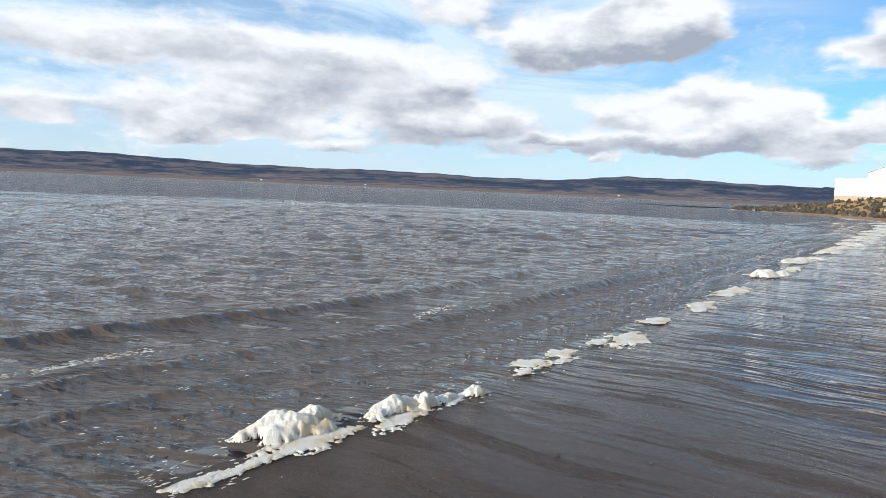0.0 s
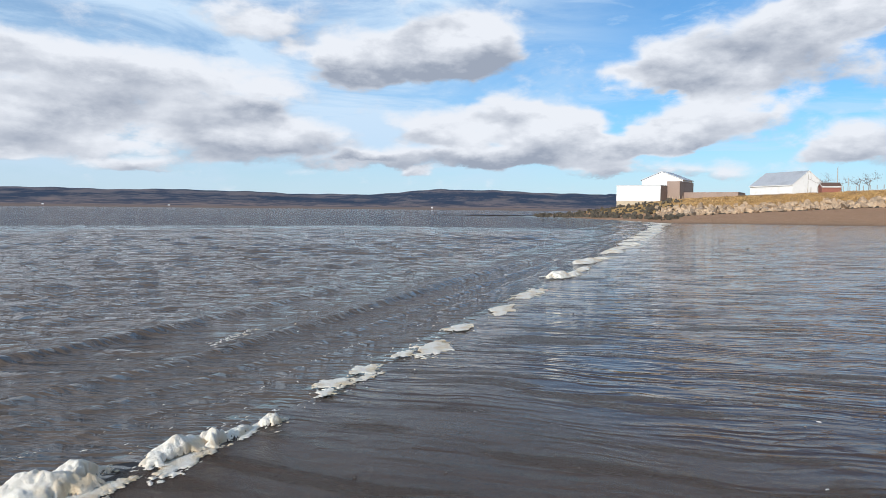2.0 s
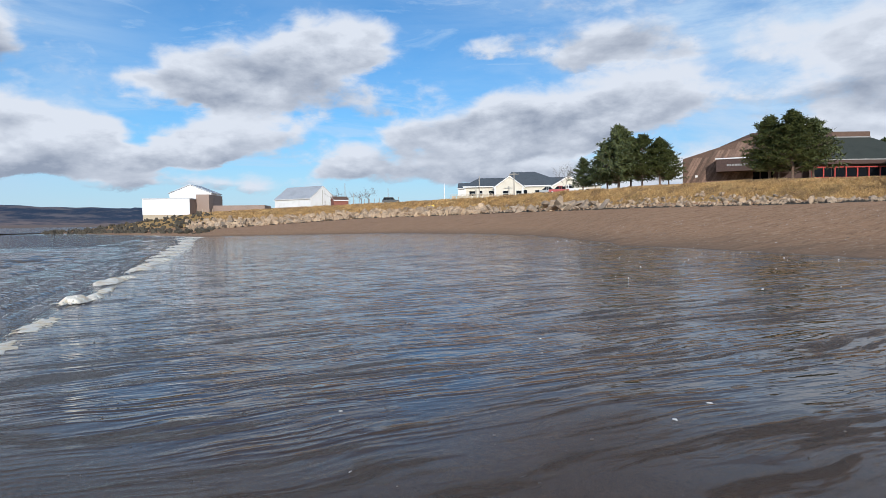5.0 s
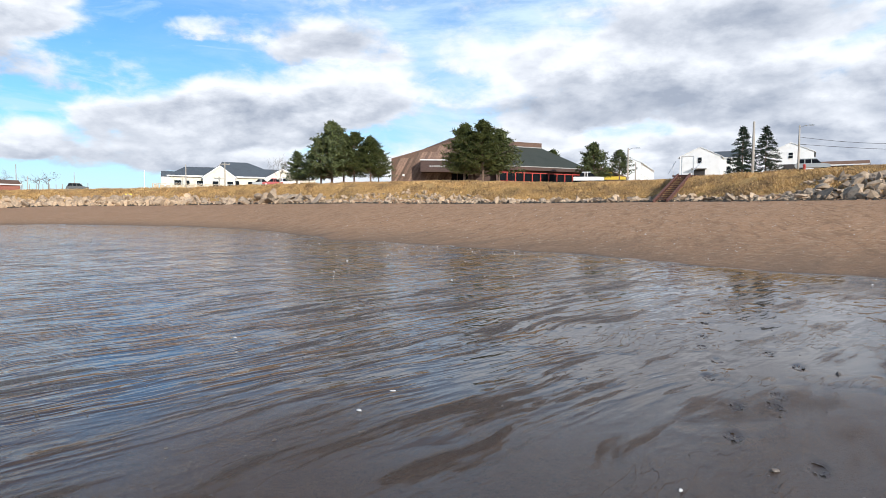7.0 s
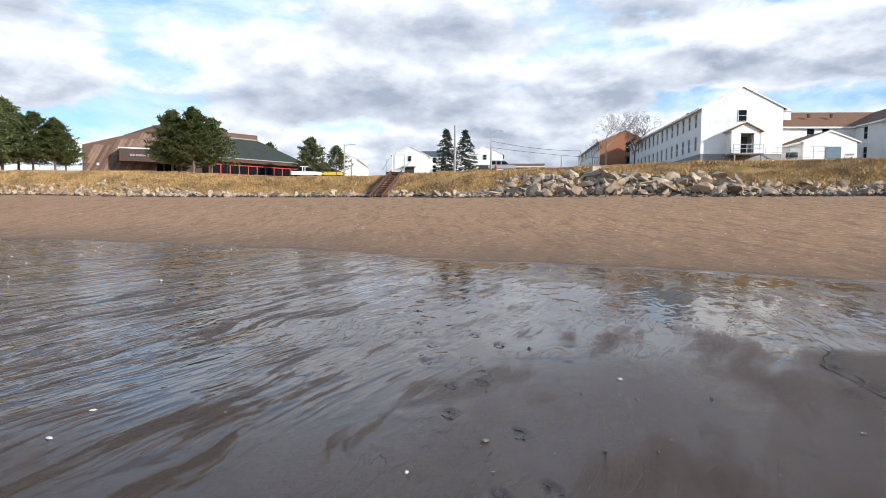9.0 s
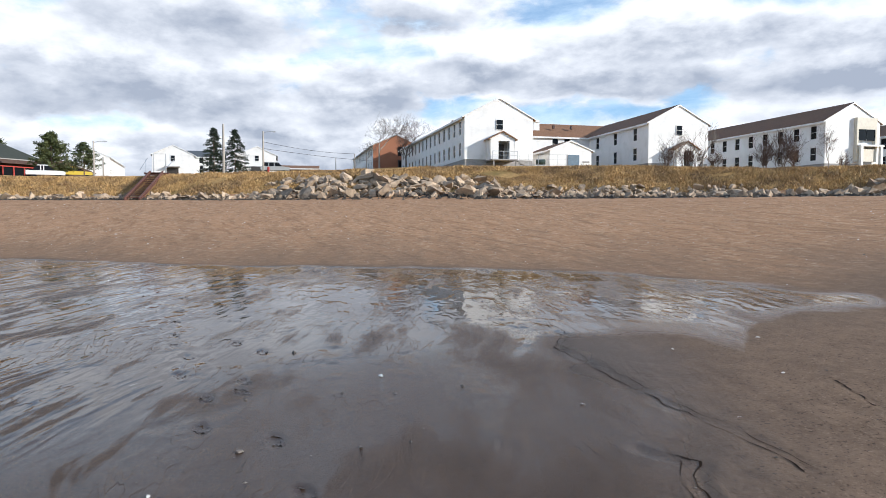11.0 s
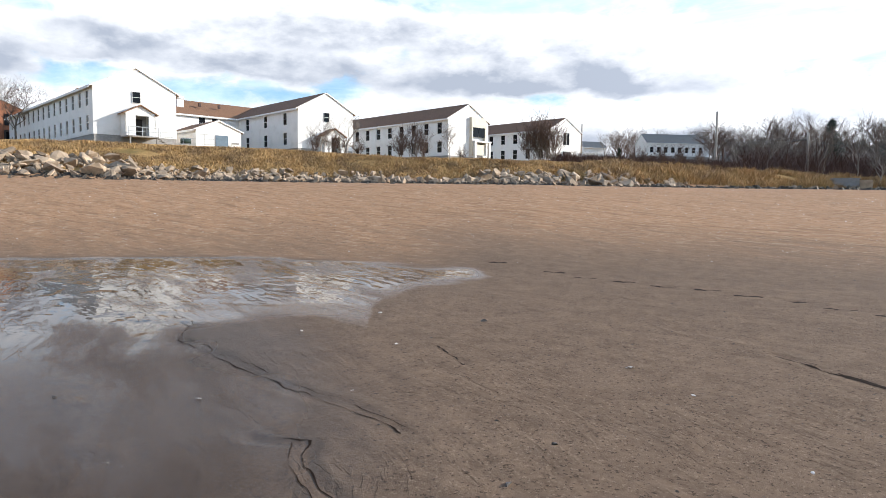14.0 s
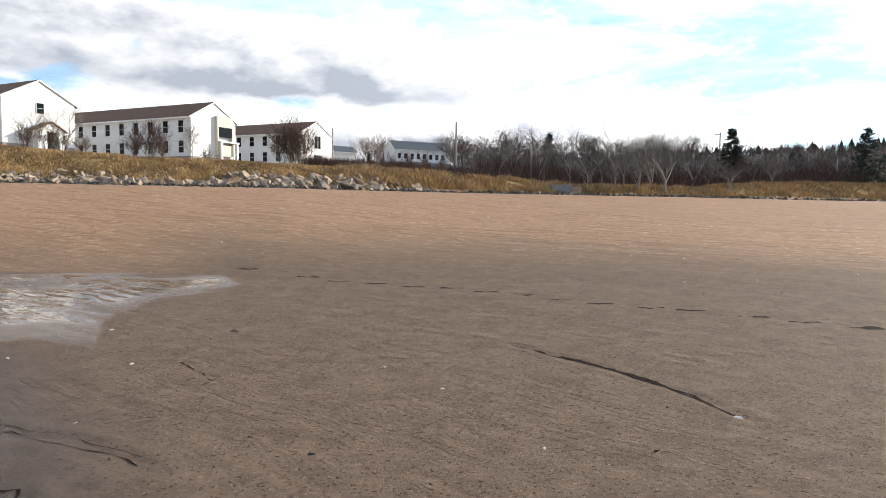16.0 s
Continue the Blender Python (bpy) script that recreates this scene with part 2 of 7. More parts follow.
WHITE_SIDING, h, b = material("white_siding")
at = h.node("ShaderNodeTexCoord").outputs["Object"]
up_axis = h.node("ShaderNodeSeparateXYZ")
h.put(up_axis.inputs[0], at)
lap = h.math("FRACT", h.math("MULTIPLY", up_axis.outputs[2], 7.0))
dirt = h.noise(at, 0.7, 5.0, 0.6)
h.put(b.inputs["Base Color"], h.mix(h.ramp(dirt, 0.45, 0.8), (0.80, 0.80, 0.79), (0.68, 0.68, 0.66)))
b.inputs["Roughness"].default_value = 0.55
bump(h, b, lap, 0.35, 0.02)

CREAM_SIDING = worn("cream_siding", (0.70, 0.65, 0.54), (0.62, 0.57, 0.47), 3.0, 0.6, 0.1)
TRIM_WHITE = worn("white_trim", (0.80, 0.80, 0.78), (0.72, 0.72, 0.70), 5.0, 0.5, 0.1)
BROWN_ROOF = worn("brown_shingle", (0.25, 0.135, 0.075), (0.17, 0.09, 0.05), 6.0, 0.9, 0.5, 0.02)
GREY_ROOF = worn("grey_shingle", (0.10, 0.115, 0.13), (0.07, 0.08, 0.09), 6.0, 0.85, 0.5, 0.02)
PALE_ROOF = worn("pale_metal_roof", (0.50, 0.51, 0.52), (0.42, 0.43, 0.45), 2.0, 0.5, 0.1, metal=0.1)
GREEN_ROOF = worn("dark_green_roof", (0.030, 0.036, 0.028), (0.045, 0.05, 0.04), 4.0, 0.8, 0.4, 0.02)
BROWN_WOOD = worn("brown_wood_siding", (0.165, 0.098, 0.066), (0.095, 0.055, 0.038), 3.0, 0.8, 0.4, 0.02, stretch=(1, 1, 6))
TAN_CLAD = worn("tan_cladding", (0.34, 0.25, 0.20), (0.27, 0.20, 0.16), 3.0, 0.7, 0.2)
DARK_WOOD = worn("dark_stained_wood", (0.085, 0.045, 0.034), (0.05, 0.028, 0.022), 5.0, 0.7, 0.3, 0.01)
RED_PAINT = worn("red_paint", (0.48, 0.05, 0.035), (0.38, 0.04, 0.03), 5.0, 0.5, 0.1)
SHED_RED = worn("shed_red", (0.30, 0.11, 0.075), (0.23, 0.085, 0.06), 4.0, 0.7, 0.2)
BOARD = worn("weathered_slant_board", (0.215, 0.136, 0.096), (0.125, 0.077, 0.055), 4.0, 0.8, 0.3, 0.01, random_tint=0.55)
BRICK = worn("red_brick", (0.38, 0.165, 0.085), (0.27, 0.11, 0.06), 8.0, 0.85, 0.4, 0.01)
CONCRETE = worn("concrete", (0.36, 0.35, 0.33), (0.27, 0.26, 0.25), 4.0, 0.85, 0.4, 0.01)
ROCK = worn("riprap_stone", (0.46, 0.345, 0.235), (0.25, 0.19, 0.132), 3.2, 0.85, 0.7, 0.03, patch=(0.12, 0.10, 0.085), random_tint=0.38)
ROCK_PALE = worn("pale_riprap_stone", (0.50, 0.365, 0.235), (0.33, 0.235, 0.15), 3.2, 0.85, 0.7, 0.03, patch=(0.20, 0.16, 0.12), random_tint=0.3)
ROCK_DARK = worn("weedy_stone", (0.085, 0.07, 0.045), (0.05, 0.042, 0.03), 3.2, 0.8, 0.7, 0.03, random_tint=0.3)
BARK = worn("grey_bark", (0.22, 0.185, 0.155), (0.13, 0.11, 0.09), 9.0, 0.9, 0.5, 0.02)
BARK_PALE = worn("pale_bark", (0.44, 0.385, 0.325), (0.27, 0.235, 0.195), 9.0, 0.9, 0.4, 0.02)
BARK_RED = worn("reddish_twigs", (0.150, 0.096, 0.072), (0.085, 0.056, 0.044), 9.0, 0.9, 0.4, 0.02)
THICKET = worn("dark_reddish_stems", (0.120, 0.066, 0.050), (0.070, 0.040, 0.032), 3.0, 0.9, 0.3, 0.02)
PINE_BARK = worn("pine_bark", (0.20, 0.135, 0.095), (0.11, 0.075, 0.055), 9.0, 0.9, 0.6, 0.03)
GALVANISED = worn("galvanised_steel", (0.50, 0.51, 0.52), (0.40, 0.41, 0.42), 5.0, 0.45, 0.1, metal=0.7)
POLE_WOOD = worn("weathered_pole_wood", (0.42, 0.38, 0.33), (0.30, 0.27, 0.23), 6.0, 0.85, 0.3, stretch=(1, 1, 0.1))
STAIR_WOOD = worn("red_brown_stair_wood", (0.16, 0.065, 0.045), (0.10, 0.045, 0.032), 6.0, 0.8, 0.3)
DECK_WOOD = worn("pale_deck_wood", (0.50, 0.42, 0.30), (0.40, 0.33, 0.24), 6.0, 0.8, 0.3)
WIRE = worn("black_wire", (0.03, 0.03, 0.03), (0.04, 0.04, 0.04), 5.0, 0.6, 0.0)
BLUE_DOOR = worn("blue_grey_door_paint", (0.13, 0.19, 0.25), (0.10, 0.15, 0.20), 4.0, 0.5, 0.1)
DARK_DOOR = worn("dark_recess", (0.05, 0.042, 0.038), (0.035, 0.03, 0.028), 4.0, 0.6, 0.1)
GREEN_TANK = worn("green_tank_paint", (0.035, 0.06, 0.045), (0.025, 0.045, 0.035), 4.0, 0.45, 0.1)
TYRE = worn("tyre_rubber", (0.02, 0.02, 0.02), (0.03, 0.03, 0.03), 9.0, 0.8, 0.2)
SHELL = worn("white_shell", (0.80, 0.77, 0.72), (0.62, 0.57, 0.50), 60.0, 0.4, 0.3, 0.002)
WEED = worn("dark_seaweed", (0.035, 0.028, 0.02), (0.055, 0.042, 0.028), 20.0, 0.7, 0.5, 0.01)
PEBBLE = worn("dark_pebble", (0.07, 0.055, 0.045), (0.13, 0.11, 0.09), 40.0, 0.6, 0.4, 0.004, random_tint=0.5)
# wet sand darkened to near-black, so that the colour carries a groove's shade
GROOVE_SHADE = worn("shaded_wet_crack", (0.022, 0.014, 0.010), (0.034, 0.023, 0.017), 30.0, 0.95, 0.3, 0.004)
GROOVE_SHADE.node_tree.nodes["Principled BSDF"].inputs["Specular IOR Level"].default_value = 0.05
WET_MUD = worn("scuffed_wet_sand", (0.050, 0.033, 0.025), (0.095, 0.066, 0.050), 30.0, 0.45, 0.6, 0.006)
YELLOW = worn("yellow_paint", (0.75, 0.55, 0.05), (0.65, 0.46, 0.04), 5.0, 0.5, 0.1)


def car_paint(name, c):
    m, h, b = material(name)
    dust = h.noise(h.node("ShaderNodeTexCoord").outputs["Object"], 3.0, 4.0)
    h.put(b.inputs["Base Color"], h.mix(h.math("MULTIPLY", dust, 0.3), c, (0.2, 0.18, 0.16)))
    b.inputs["Roughness"].default_value, b.inputs["Coat Weight"].default_value = 0.35, 0.8
    return m


CAR_BLACK = car_paint("black_car_paint", (0.015, 0.015, 0.017))
CAR_RED = car_paint("red_car_paint", (0.40, 0.02, 0.02))
CAR_WHITE = car_paint("white_car_paint", (0.75, 0.75, 0.75))
CAR_SILVER = car_paint("silver_car_paint", (0.35, 0.37, 0.38))

GLASS, h, b = material("window_glass")
b.inputs["Base Color"].default_value = (0.010, 0.012, 0.015, 1)
b.inputs["Roughness"].default_value, b.inputs["IOR"].default_value = 0.12, 1.45
b.inputs["Specular IOR Level"].default_value = 0.12
wave = h.noise(h.node("ShaderNodeTexCoord").outputs["Object"], 1.5, 2.0)
bump(h, b, wave, 0.15, 0.02)

NEEDLES, h, b = material("pine_needles")
isl = h.node("ShaderNodeNewGeometry").outputs["Random Per Island"]
h.put(b.inputs["Base Color"], h.mix(isl, (0.028, 0.042, 0.012), (0.110, 0.125, 0.034)))
b.inputs["Roughness"].default_value = 0.65
SPRUCE, h, b = material("spruce_needles")
isl = h.node("ShaderNodeNewGeometry").outputs["Random Per Island"]
h.put(b.inputs["Base Color"], h.mix(isl, (0.014, 0.028, 0.018), (0.040, 0.060, 0.036)))
b.inputs["Roughness"].default_value = 0.65
STRAW, h, b = material("dry_grass_blades")
isl = h.node("ShaderNodeNewGeometry").outputs["Random Per Island"]
stand = h.noise(h.node("ShaderNodeTexCoord").outputs["Object"], 0.45, 5.0, 0.65)
blades = h.mix(isl, (0.30, 0.175, 0.068), (0.68, 0.45, 0.18))
h.put(b.inputs["Base Color"], h.mix(h.ramp(stand, 0.42, 0.62), blades, h.mix(isl, (0.17, 0.105, 0.050), (0.42, 0.27, 0.12))))
b.inputs["Roughness"].default_value = 0.7
DEAD_LEAF, h, b = material("withered_leaves")
isl = h.node("ShaderNodeNewGeometry").outputs["Random Per Island"]
h.put(b.inputs["Base Color"], h.mix(isl, (0.10, 0.055, 0.035), (0.22, 0.12, 0.07)))
b.inputs["Roughness"].default_value = 0.7

FOAM, h, b = material("sea_foam")
at = h.node("ShaderNodeTexCoord").outputs["Object"]
froth = h.noise(at, 45.0, 6.0, 0.75)
tone = h.noise(at, 4.0, 3.0, 0.6)
h.put(b.inputs["Base Color"], h.mix(h.ramp(tone, 0.42, 0.68), (0.84, 0.79, 0.68), (0.70, 0.56, 0.36)))
b.inputs["Roughness"].default_value = 0.6
b.inputs["Subsurface Weight"].default_value = 0.25
b.inputs["Subsurface Radius"].default_value = (0.02, 0.018, 0.015)
bump(h, b, froth, 0.7, 0.02)

# the ground: one sheet, told apart by three painted measures (film of water, dryness, grass)
GROUND, h, b = material("shore_ground")
at = h.node("ShaderNodeTexCoord").outputs["Object"]


def measure_of(name):
    n = h.node("ShaderNodeAttribute")
    n.attribute_name = name
    return n.outputs["Fac"]


film_a, dry_a, grass_a, wood_a, thicket_a, combed_a = (measure_of(k) for k in ("film", "dry", "grass", "wood", "thicket", "combed"))
# ripple marks: long crests across the beach, bent and broken; water stands in the low patches
turned = h.mapping(at, rot=(0, 0, radians(24.0)))
sway = h.vec("SCALE", (0.0, 1.0, 0.0), scale=h.noise(turned, 0.35, 2.0, 0.5))
combed = h.vec("ADD", turned, sway)
streak = h.noise(h.mapping(combed, scale=(0.42, 3.4, 1.0)), 1.0, 8.0, 0.66, 0.12)
fine_s = h.noise(h.mapping(combed, rot=(0, 0, 0.25), scale=(3.0, 14.0, 1.0)), 1.0, 4.0, 0.6, 0.25)
pools = h.noise(h.mapping(turned, scale=(0.42, 0.85, 1.0)), 1.0, 5.0, 0.6, 0.3)
grit = h.noise(at, 60.0, 4.0, 0.75)
away = h.vec("LENGTH", at)


def ripple_marks(length, wander, stretch, fade0, fade1, seed):
    """Sand ripples of one wave length, 0 to 1, with crests that bend, fork and fade out."""
    q = h.node("ShaderNodeSeparateXYZ")
    h.put(q.inputs[0], combed)
    bend = h.noise(h.mapping(combed, loc=(seed, seed * 0.7, 0), scale=stretch), 1.0, 3.0, 0.6)
    wave = h.math("SINE", h.math("MULTIPLY_ADD", q.outputs[1], 6.2832 / length, h.math("MULTIPLY", bend, wander)))
    wave = h.math("POWER", h.math("MULTIPLY_ADD", wave, 0.5, 0.5), 1.7)
    where = h.ramp(h.noise(h.mapping(turned, loc=(seed * 3.0, 0, 0), scale=(0.7, 1.6, 1.0)), 1.0, 4.0, 0.6), 0.40, 0.66)
    return h.math("MULTIPLY", h.math("MULTIPLY", wave, where), h.math("SUBTRACT", 1.0, h.ramp(away, fade0, fade1)))


small_r = ripple_marks(0.115, 16.0, (0.9, 2.2, 1.0), 7.0, 20.0, 1.0)
large_r = ripple_marks(0.31, 14.0, (0.45, 1.1, 1.0), 22.0, 60.0, 4.0)
# water stands in the low places; the crests of the ripples come through it
level = h.math("ADD", h.math("ADD", h.math("MULTIPLY", streak, 0.62), h.math("MULTIPLY", pools, 0.38)), h.math("ADD", h.math("MULTIPLY", small_r, 0.030), h.math("MULTIPLY", large_r, 0.040)))
crest_soft = h.math("MULTIPLY", h.ramp(h.math("ADD", h.math("MULTIPLY", streak, 0.4), h.math("MULTIPLY", pools, 0.6)), 0.49, 0.68), 0.75)
crest = h.math("ADD", h.math("MULTIPLY", h.ramp(level, 0.535, 0.585), combed_a), h.math("MULTIPLY", crest_soft, h.math("SUBTRACT", 1.0, combed_a)))
ripple = h.noise(h.mapping(combed, scale=(0.55, 3.8, 1.0)), 1.0, 2.6, 0.55, 0.15)
ruffle = h.noise(h.mapping(turned, rot=(0, 0, -0.5), scale=(1.6, 3.8, 1.0)), 1.0, 2.0, 0.55, 0.3)
edge = h.math("ADD", film_a, h.math("MULTIPLY", h.math("SUBTRACT", streak, 0.5), 1.2))
water_here = h.math("MULTIPLY", h.math("MULTIPLY", h.math("SUBTRACT", 1.0, crest), film_a), h.ramp(edge, 0.2, 0.5))
speck = h.noise(at, 3.2, 9.0, 0.86)
wet_sand = h.mix(grit, (0.022, 0.0142, 0.0102), (0.044, 0.0290, 0.0212))
damp = h.mix(h.math("ADD", h.math("MULTIPLY", grit, 0.5), h.math("MULTIPLY", h.ramp(speck, 0.38, 0.62), 0.5)), (0.132, 0.088, 0.058), (0.265, 0.180, 0.120))
# pits, coarse grains and paler drained bands
damp = h.mix(h.math("MULTIPLY", h.ramp(h.noise(at, 30.0, 3.0, 0.75), 0.57, 0.64), 0.85), damp, (0.050, 0.033, 0.023))
damp = h.mix(h.math("MULTIPLY", h.ramp(h.noise(h.vec("ADD", at, (3.3, 8.1, 0.0)), 40.0, 3.0, 0.75), 0.58, 0.65), 0.75), damp, (0.34, 0.25, 0.175))
damp = h.mix(h.math("MULTIPLY", h.ramp(h.noise(h.mapping(combed, scale=(0.5, 3.0, 1.0)), 1.0, 6.0, 0.7), 0.50, 0.70), 0.16), damp, (0.085, 0.062, 0.048))
dry_sand = h.mix(grit, (0.345, 0.197, 0.106), (0.53, 0.308, 0.170))
dry_sand = h.mix(h.ramp(speck, 0.52, 0.60), dry_sand, (0.60, 0.43, 0.28))
dry_sand = h.mix(h.ramp(h.noise(at, 4.1, 9.0, 0.88), 0.53, 0.61), dry_sand, (0.15, 0.093, 0.056))
dry_sand = h.mix(h.ramp(h.noise(h.mapping(turned, scale=(0.5, 2.6, 1.0)), 1.0, 5.0, 0.7), 0.42, 0.80), dry_sand, (0.31, 0.192, 0.112))
dry_sand = h.mix(h.math("MULTIPLY", h.ramp(h.noise(h.mapping(at, rot=(0, 0, radians(-35.0)), scale=(0.35, 2.2, 1.0)), 1.0, 8.0, 0.75), 0.50, 0.62), 0.5), dry_sand, (0.20, 0.112, 0.060))
tide = h.noise(h.mapping(turned, scale=(0.12, 0.7, 1.0)), 1.0, 5.0, 0.65)
dry_m = h.math("ADD", dry_a, h.math("MULTIPLY", h.math("MULTIPLY", h.math("SUBTRACT", tide, 0.5), 0.4), h.ramp(dry_a, 0.05, 0.3)))
sand = h.mix(h.ramp(dry_m, -0.02, 0.05), wet_sand, damp)
sand = h.mix(h.ramp(dry_m, 0.05, 0.55), sand, dry_sand)
patch = h.noise(at, 0.22, 5.0, 0.65)
blade = h.noise(h.mapping(at, scale=(1, 1, 0.3)), 5.0, 6.0, 0.75)
grass = h.mix(h.ramp(blade, 0.3, 0.7), (0.30, 0.178, 0.070), (0.60, 0.39, 0.155))
grass = h.mix(h.ramp(patch, 0.50, 0.72), grass, (0.21, 0.155, 0.055))
# the far shore: bare brown fields below, dark evergreen woods in drifts above; the blue-mauve haze of distance is mixed
# into these colours
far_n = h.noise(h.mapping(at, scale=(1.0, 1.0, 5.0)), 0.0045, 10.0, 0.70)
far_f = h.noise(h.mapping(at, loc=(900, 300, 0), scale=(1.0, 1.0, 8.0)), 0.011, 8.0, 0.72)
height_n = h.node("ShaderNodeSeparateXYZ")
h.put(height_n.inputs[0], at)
hazed_forest = h.mix(h.ramp(far_n, 0.40, 0.54), (0.165, 0.145, 0.150), (0.034, 0.052, 0.088))
hazed_forest = h.mix(h.math("MULTIPLY", h.ramp(far_f, 0.52, 0.62), 0.6), hazed_forest, (0.185, 0.150, 0.140))
hazed_fields = h.mix(h.ramp(far_f, 0.44, 0.56), (0.235, 0.180, 0.160), (0.075, 0.078, 0.105))
wood = h.mix(h.ramp(h.math("ADD", height_n.outputs[2], h.math("MULTIPLY", far_n, 60.0)), 40.0, 62.0), hazed_fields, hazed_forest)
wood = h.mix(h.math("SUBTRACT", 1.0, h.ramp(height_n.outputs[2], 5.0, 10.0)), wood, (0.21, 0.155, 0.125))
col = h.mix(h.ramp(h.math("ADD", grass_a, h.math("MULTIPLY", h.math("SUBTRACT", blade, 0.5), 0.6)), 0.4, 0.6), sand, grass)
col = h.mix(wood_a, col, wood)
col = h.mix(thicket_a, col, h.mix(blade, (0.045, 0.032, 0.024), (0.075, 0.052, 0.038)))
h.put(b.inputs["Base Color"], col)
dull = h.mix(h.ramp(dry_m, 0.0, 0.06), (0.28, 0.28, 0.28), (0.85, 0.85, 0.85))
rough = h.mix(water_here, dull, (0.03, 0.03, 0.03))
h.put(b.inputs["Roughness"], rough)
b.inputs["IOR"].default_value = 1.35
# relief in metres: long undulations under the film, then the ripple marks
undulate = h.math("ADD", h.math("MULTIPLY", ripple, 0.024), h.math("ADD", h.math("MULTIPLY", ruffle, 0.017), h.math("MULTIPLY", fine_s, 0.0016)))
undulate = h.math("MULTIPLY", undulate, h.math("MULTIPLY_ADD", film_a, h.math("MULTIPLY_ADD", combed_a, 0.32, 0.30), 0.10))
marks = h.math("ADD", h.math("MULTIPLY", small_r, 0.0048), h.math("MULTIPLY", large_r, 0.0100))
marks = h.math("MULTIPLY", marks, h.math("MULTIPLY_ADD", film_a, h.math("MULTIPLY_ADD", combed_a, 1.05, -0.12), 0.35))
# low scarps, steep on one side, where one sheet of sand overlaps the next
scarp_n = h.noise(h.mapping(combed, loc=(11.0, 5.0, 0.0), scale=(0.55, 2.6, 1.0)), 1.0, 4.0, 0.62, 0.2)
scarp_m = h.ramp(h.noise(h.mapping(turned, loc=(2.0, 9.0, 0.0), scale=(0.6, 1.0, 1.0)), 1.0, 3.0, 0.6), 0.46, 0.60)
scarp = h.math("ADD", h.ramp(scarp_n, 0.425, 0.435), h.math("ADD", h.ramp(scarp_n, 0.515, 0.525), h.ramp(scarp_n, 0.60, 0.61)))
scarp = h.math("MULTIPLY", h.math("MULTIPLY", scarp, scarp_m), h.math("SUBTRACT", 0.0050, h.math("MULTIPLY", h.ramp(away, 8.0, 24.0), 0.0050)))
marks = h.math("ADD", marks, scarp)
n1 = h.node("ShaderNodeBump")
n1.inputs["Distance"].default_value = 1.0
h.put(n1.inputs["Strength"], h.math("SUBTRACT", 1.0, h.math("MAXIMUM", grass_a, wood_a)))
h.put(n1.inputs["Height"], h.math("ADD", undulate, marks))
soaked = h.math("MULTIPLY", h.math("SUBTRACT", 1.0, h.ramp(dry_m, 0.0, 0.05)), h.math("MULTIPLY_ADD", combed_a, -0.5, 1.0))
h.put(b.inputs["Specular IOR Level"], h.math("MAXIMUM", h.math("MULTIPLY_ADD", water_here, 0.36, 0.15), h.math("MULTIPLY", soaked, 0.44)))
n2 = h.node("ShaderNodeBump")
n2.inputs["Distance"].default_value = 0.008
h.put(n2.inputs["Strength"], h.math("MULTIPLY", h.math("SUBTRACT", 1.0, water_here), 0.7))
h.put(n2.inputs["Height"], h.math("ADD", h.math("ADD", grit, h.math("MULTIPLY", speck, 5.0)), h.math("MULTIPLY", h.math("MULTIPLY", blade, grass_a), 20.0)))
h.put(n2.inputs["Normal"], n1.outputs[0])
h.put(b.inputs["Normal"], n2.outputs[0])

WATER, h, b = material("murky_sea_water")
at = h.node("ShaderNodeTexCoord").outputs["Object"]
silt = h.noise(at, 0.6, 4.0, 0.6)
h.put(b.inputs["Base Color"], h.mix(silt, (0.085, 0.066, 0.050), (0.118, 0.094, 0.076)))
b.inputs["Roughness"].default_value, b.inputs["IOR"].default_value = 0.05, 1.33
turned = h.mapping(at, rot=(0, 0, radians(8.0)))
wander = h.vec("SCALE", (0.6, 1.0, 0.0), scale=h.noise(turned, 0.25, 3.0, 0.6))
chop = h.noise(h.vec("ADD", h.mapping(turned, scale=(1.5, 4.2, 1.0)), wander), 1.0, 3.0, 0.6, 0.25)
crests = h.math("SUBTRACT", 1.0, h.math("ABSOLUTE", h.math("MULTIPLY_ADD", h.noise(h.vec("ADD", h.mapping(turned, rot=(0, 0, 0.18), scale=(0.75, 2.1, 1.0)), wander), 1.0, 3.0, 0.55, 0.3), 2.0, -1.0)))
rip = h.noise(h.mapping(turned, rot=(0, 0, 0.3), scale=(6.0, 11.0, 1.0)), 1.0, 4.0, 0.6, 0.3)
n1 = h.node("ShaderNodeBump")
n1.inputs["Distance"].default_value, n1.inputs["Strength"].default_value = 1.0, 1.0
swell = h.math("MULTIPLY", h.math("ADD", h.math("ADD", chop, h.math("MULTIPLY", crests, 0.75)), h.math("MULTIPLY", rip, 0.22)), 0.140)
away = h.vec("LENGTH", at)
for sx, sy, tall_, from_, full_ in ((0.16, 0.60, 0.34, 12.0, 30.0), (0.035, 0.15, 1.4, 28.0, 70.0), (0.008, 0.032, 4.5, 80.0, 220.0), (0.002, 0.008, 9.0, 300.0, 800.0)):
    far_wave = h.noise(h.vec("ADD", h.mapping(turned, loc=(sx * 900, 3.0, 0.0), scale=(sx, sy, 1.0)), h.vec("SCALE", wander, scale=0.4)), 1.0, 3.5, 0.62, 0.2)
    swell = h.math("ADD", swell, h.math("MULTIPLY", h.math("MULTIPLY", far_wave, tall_), h.ramp(away, from_, full_)))
h.put(n1.inputs["Height"], swell)
h.put(b.inputs["Normal"], n1.outputs[0])

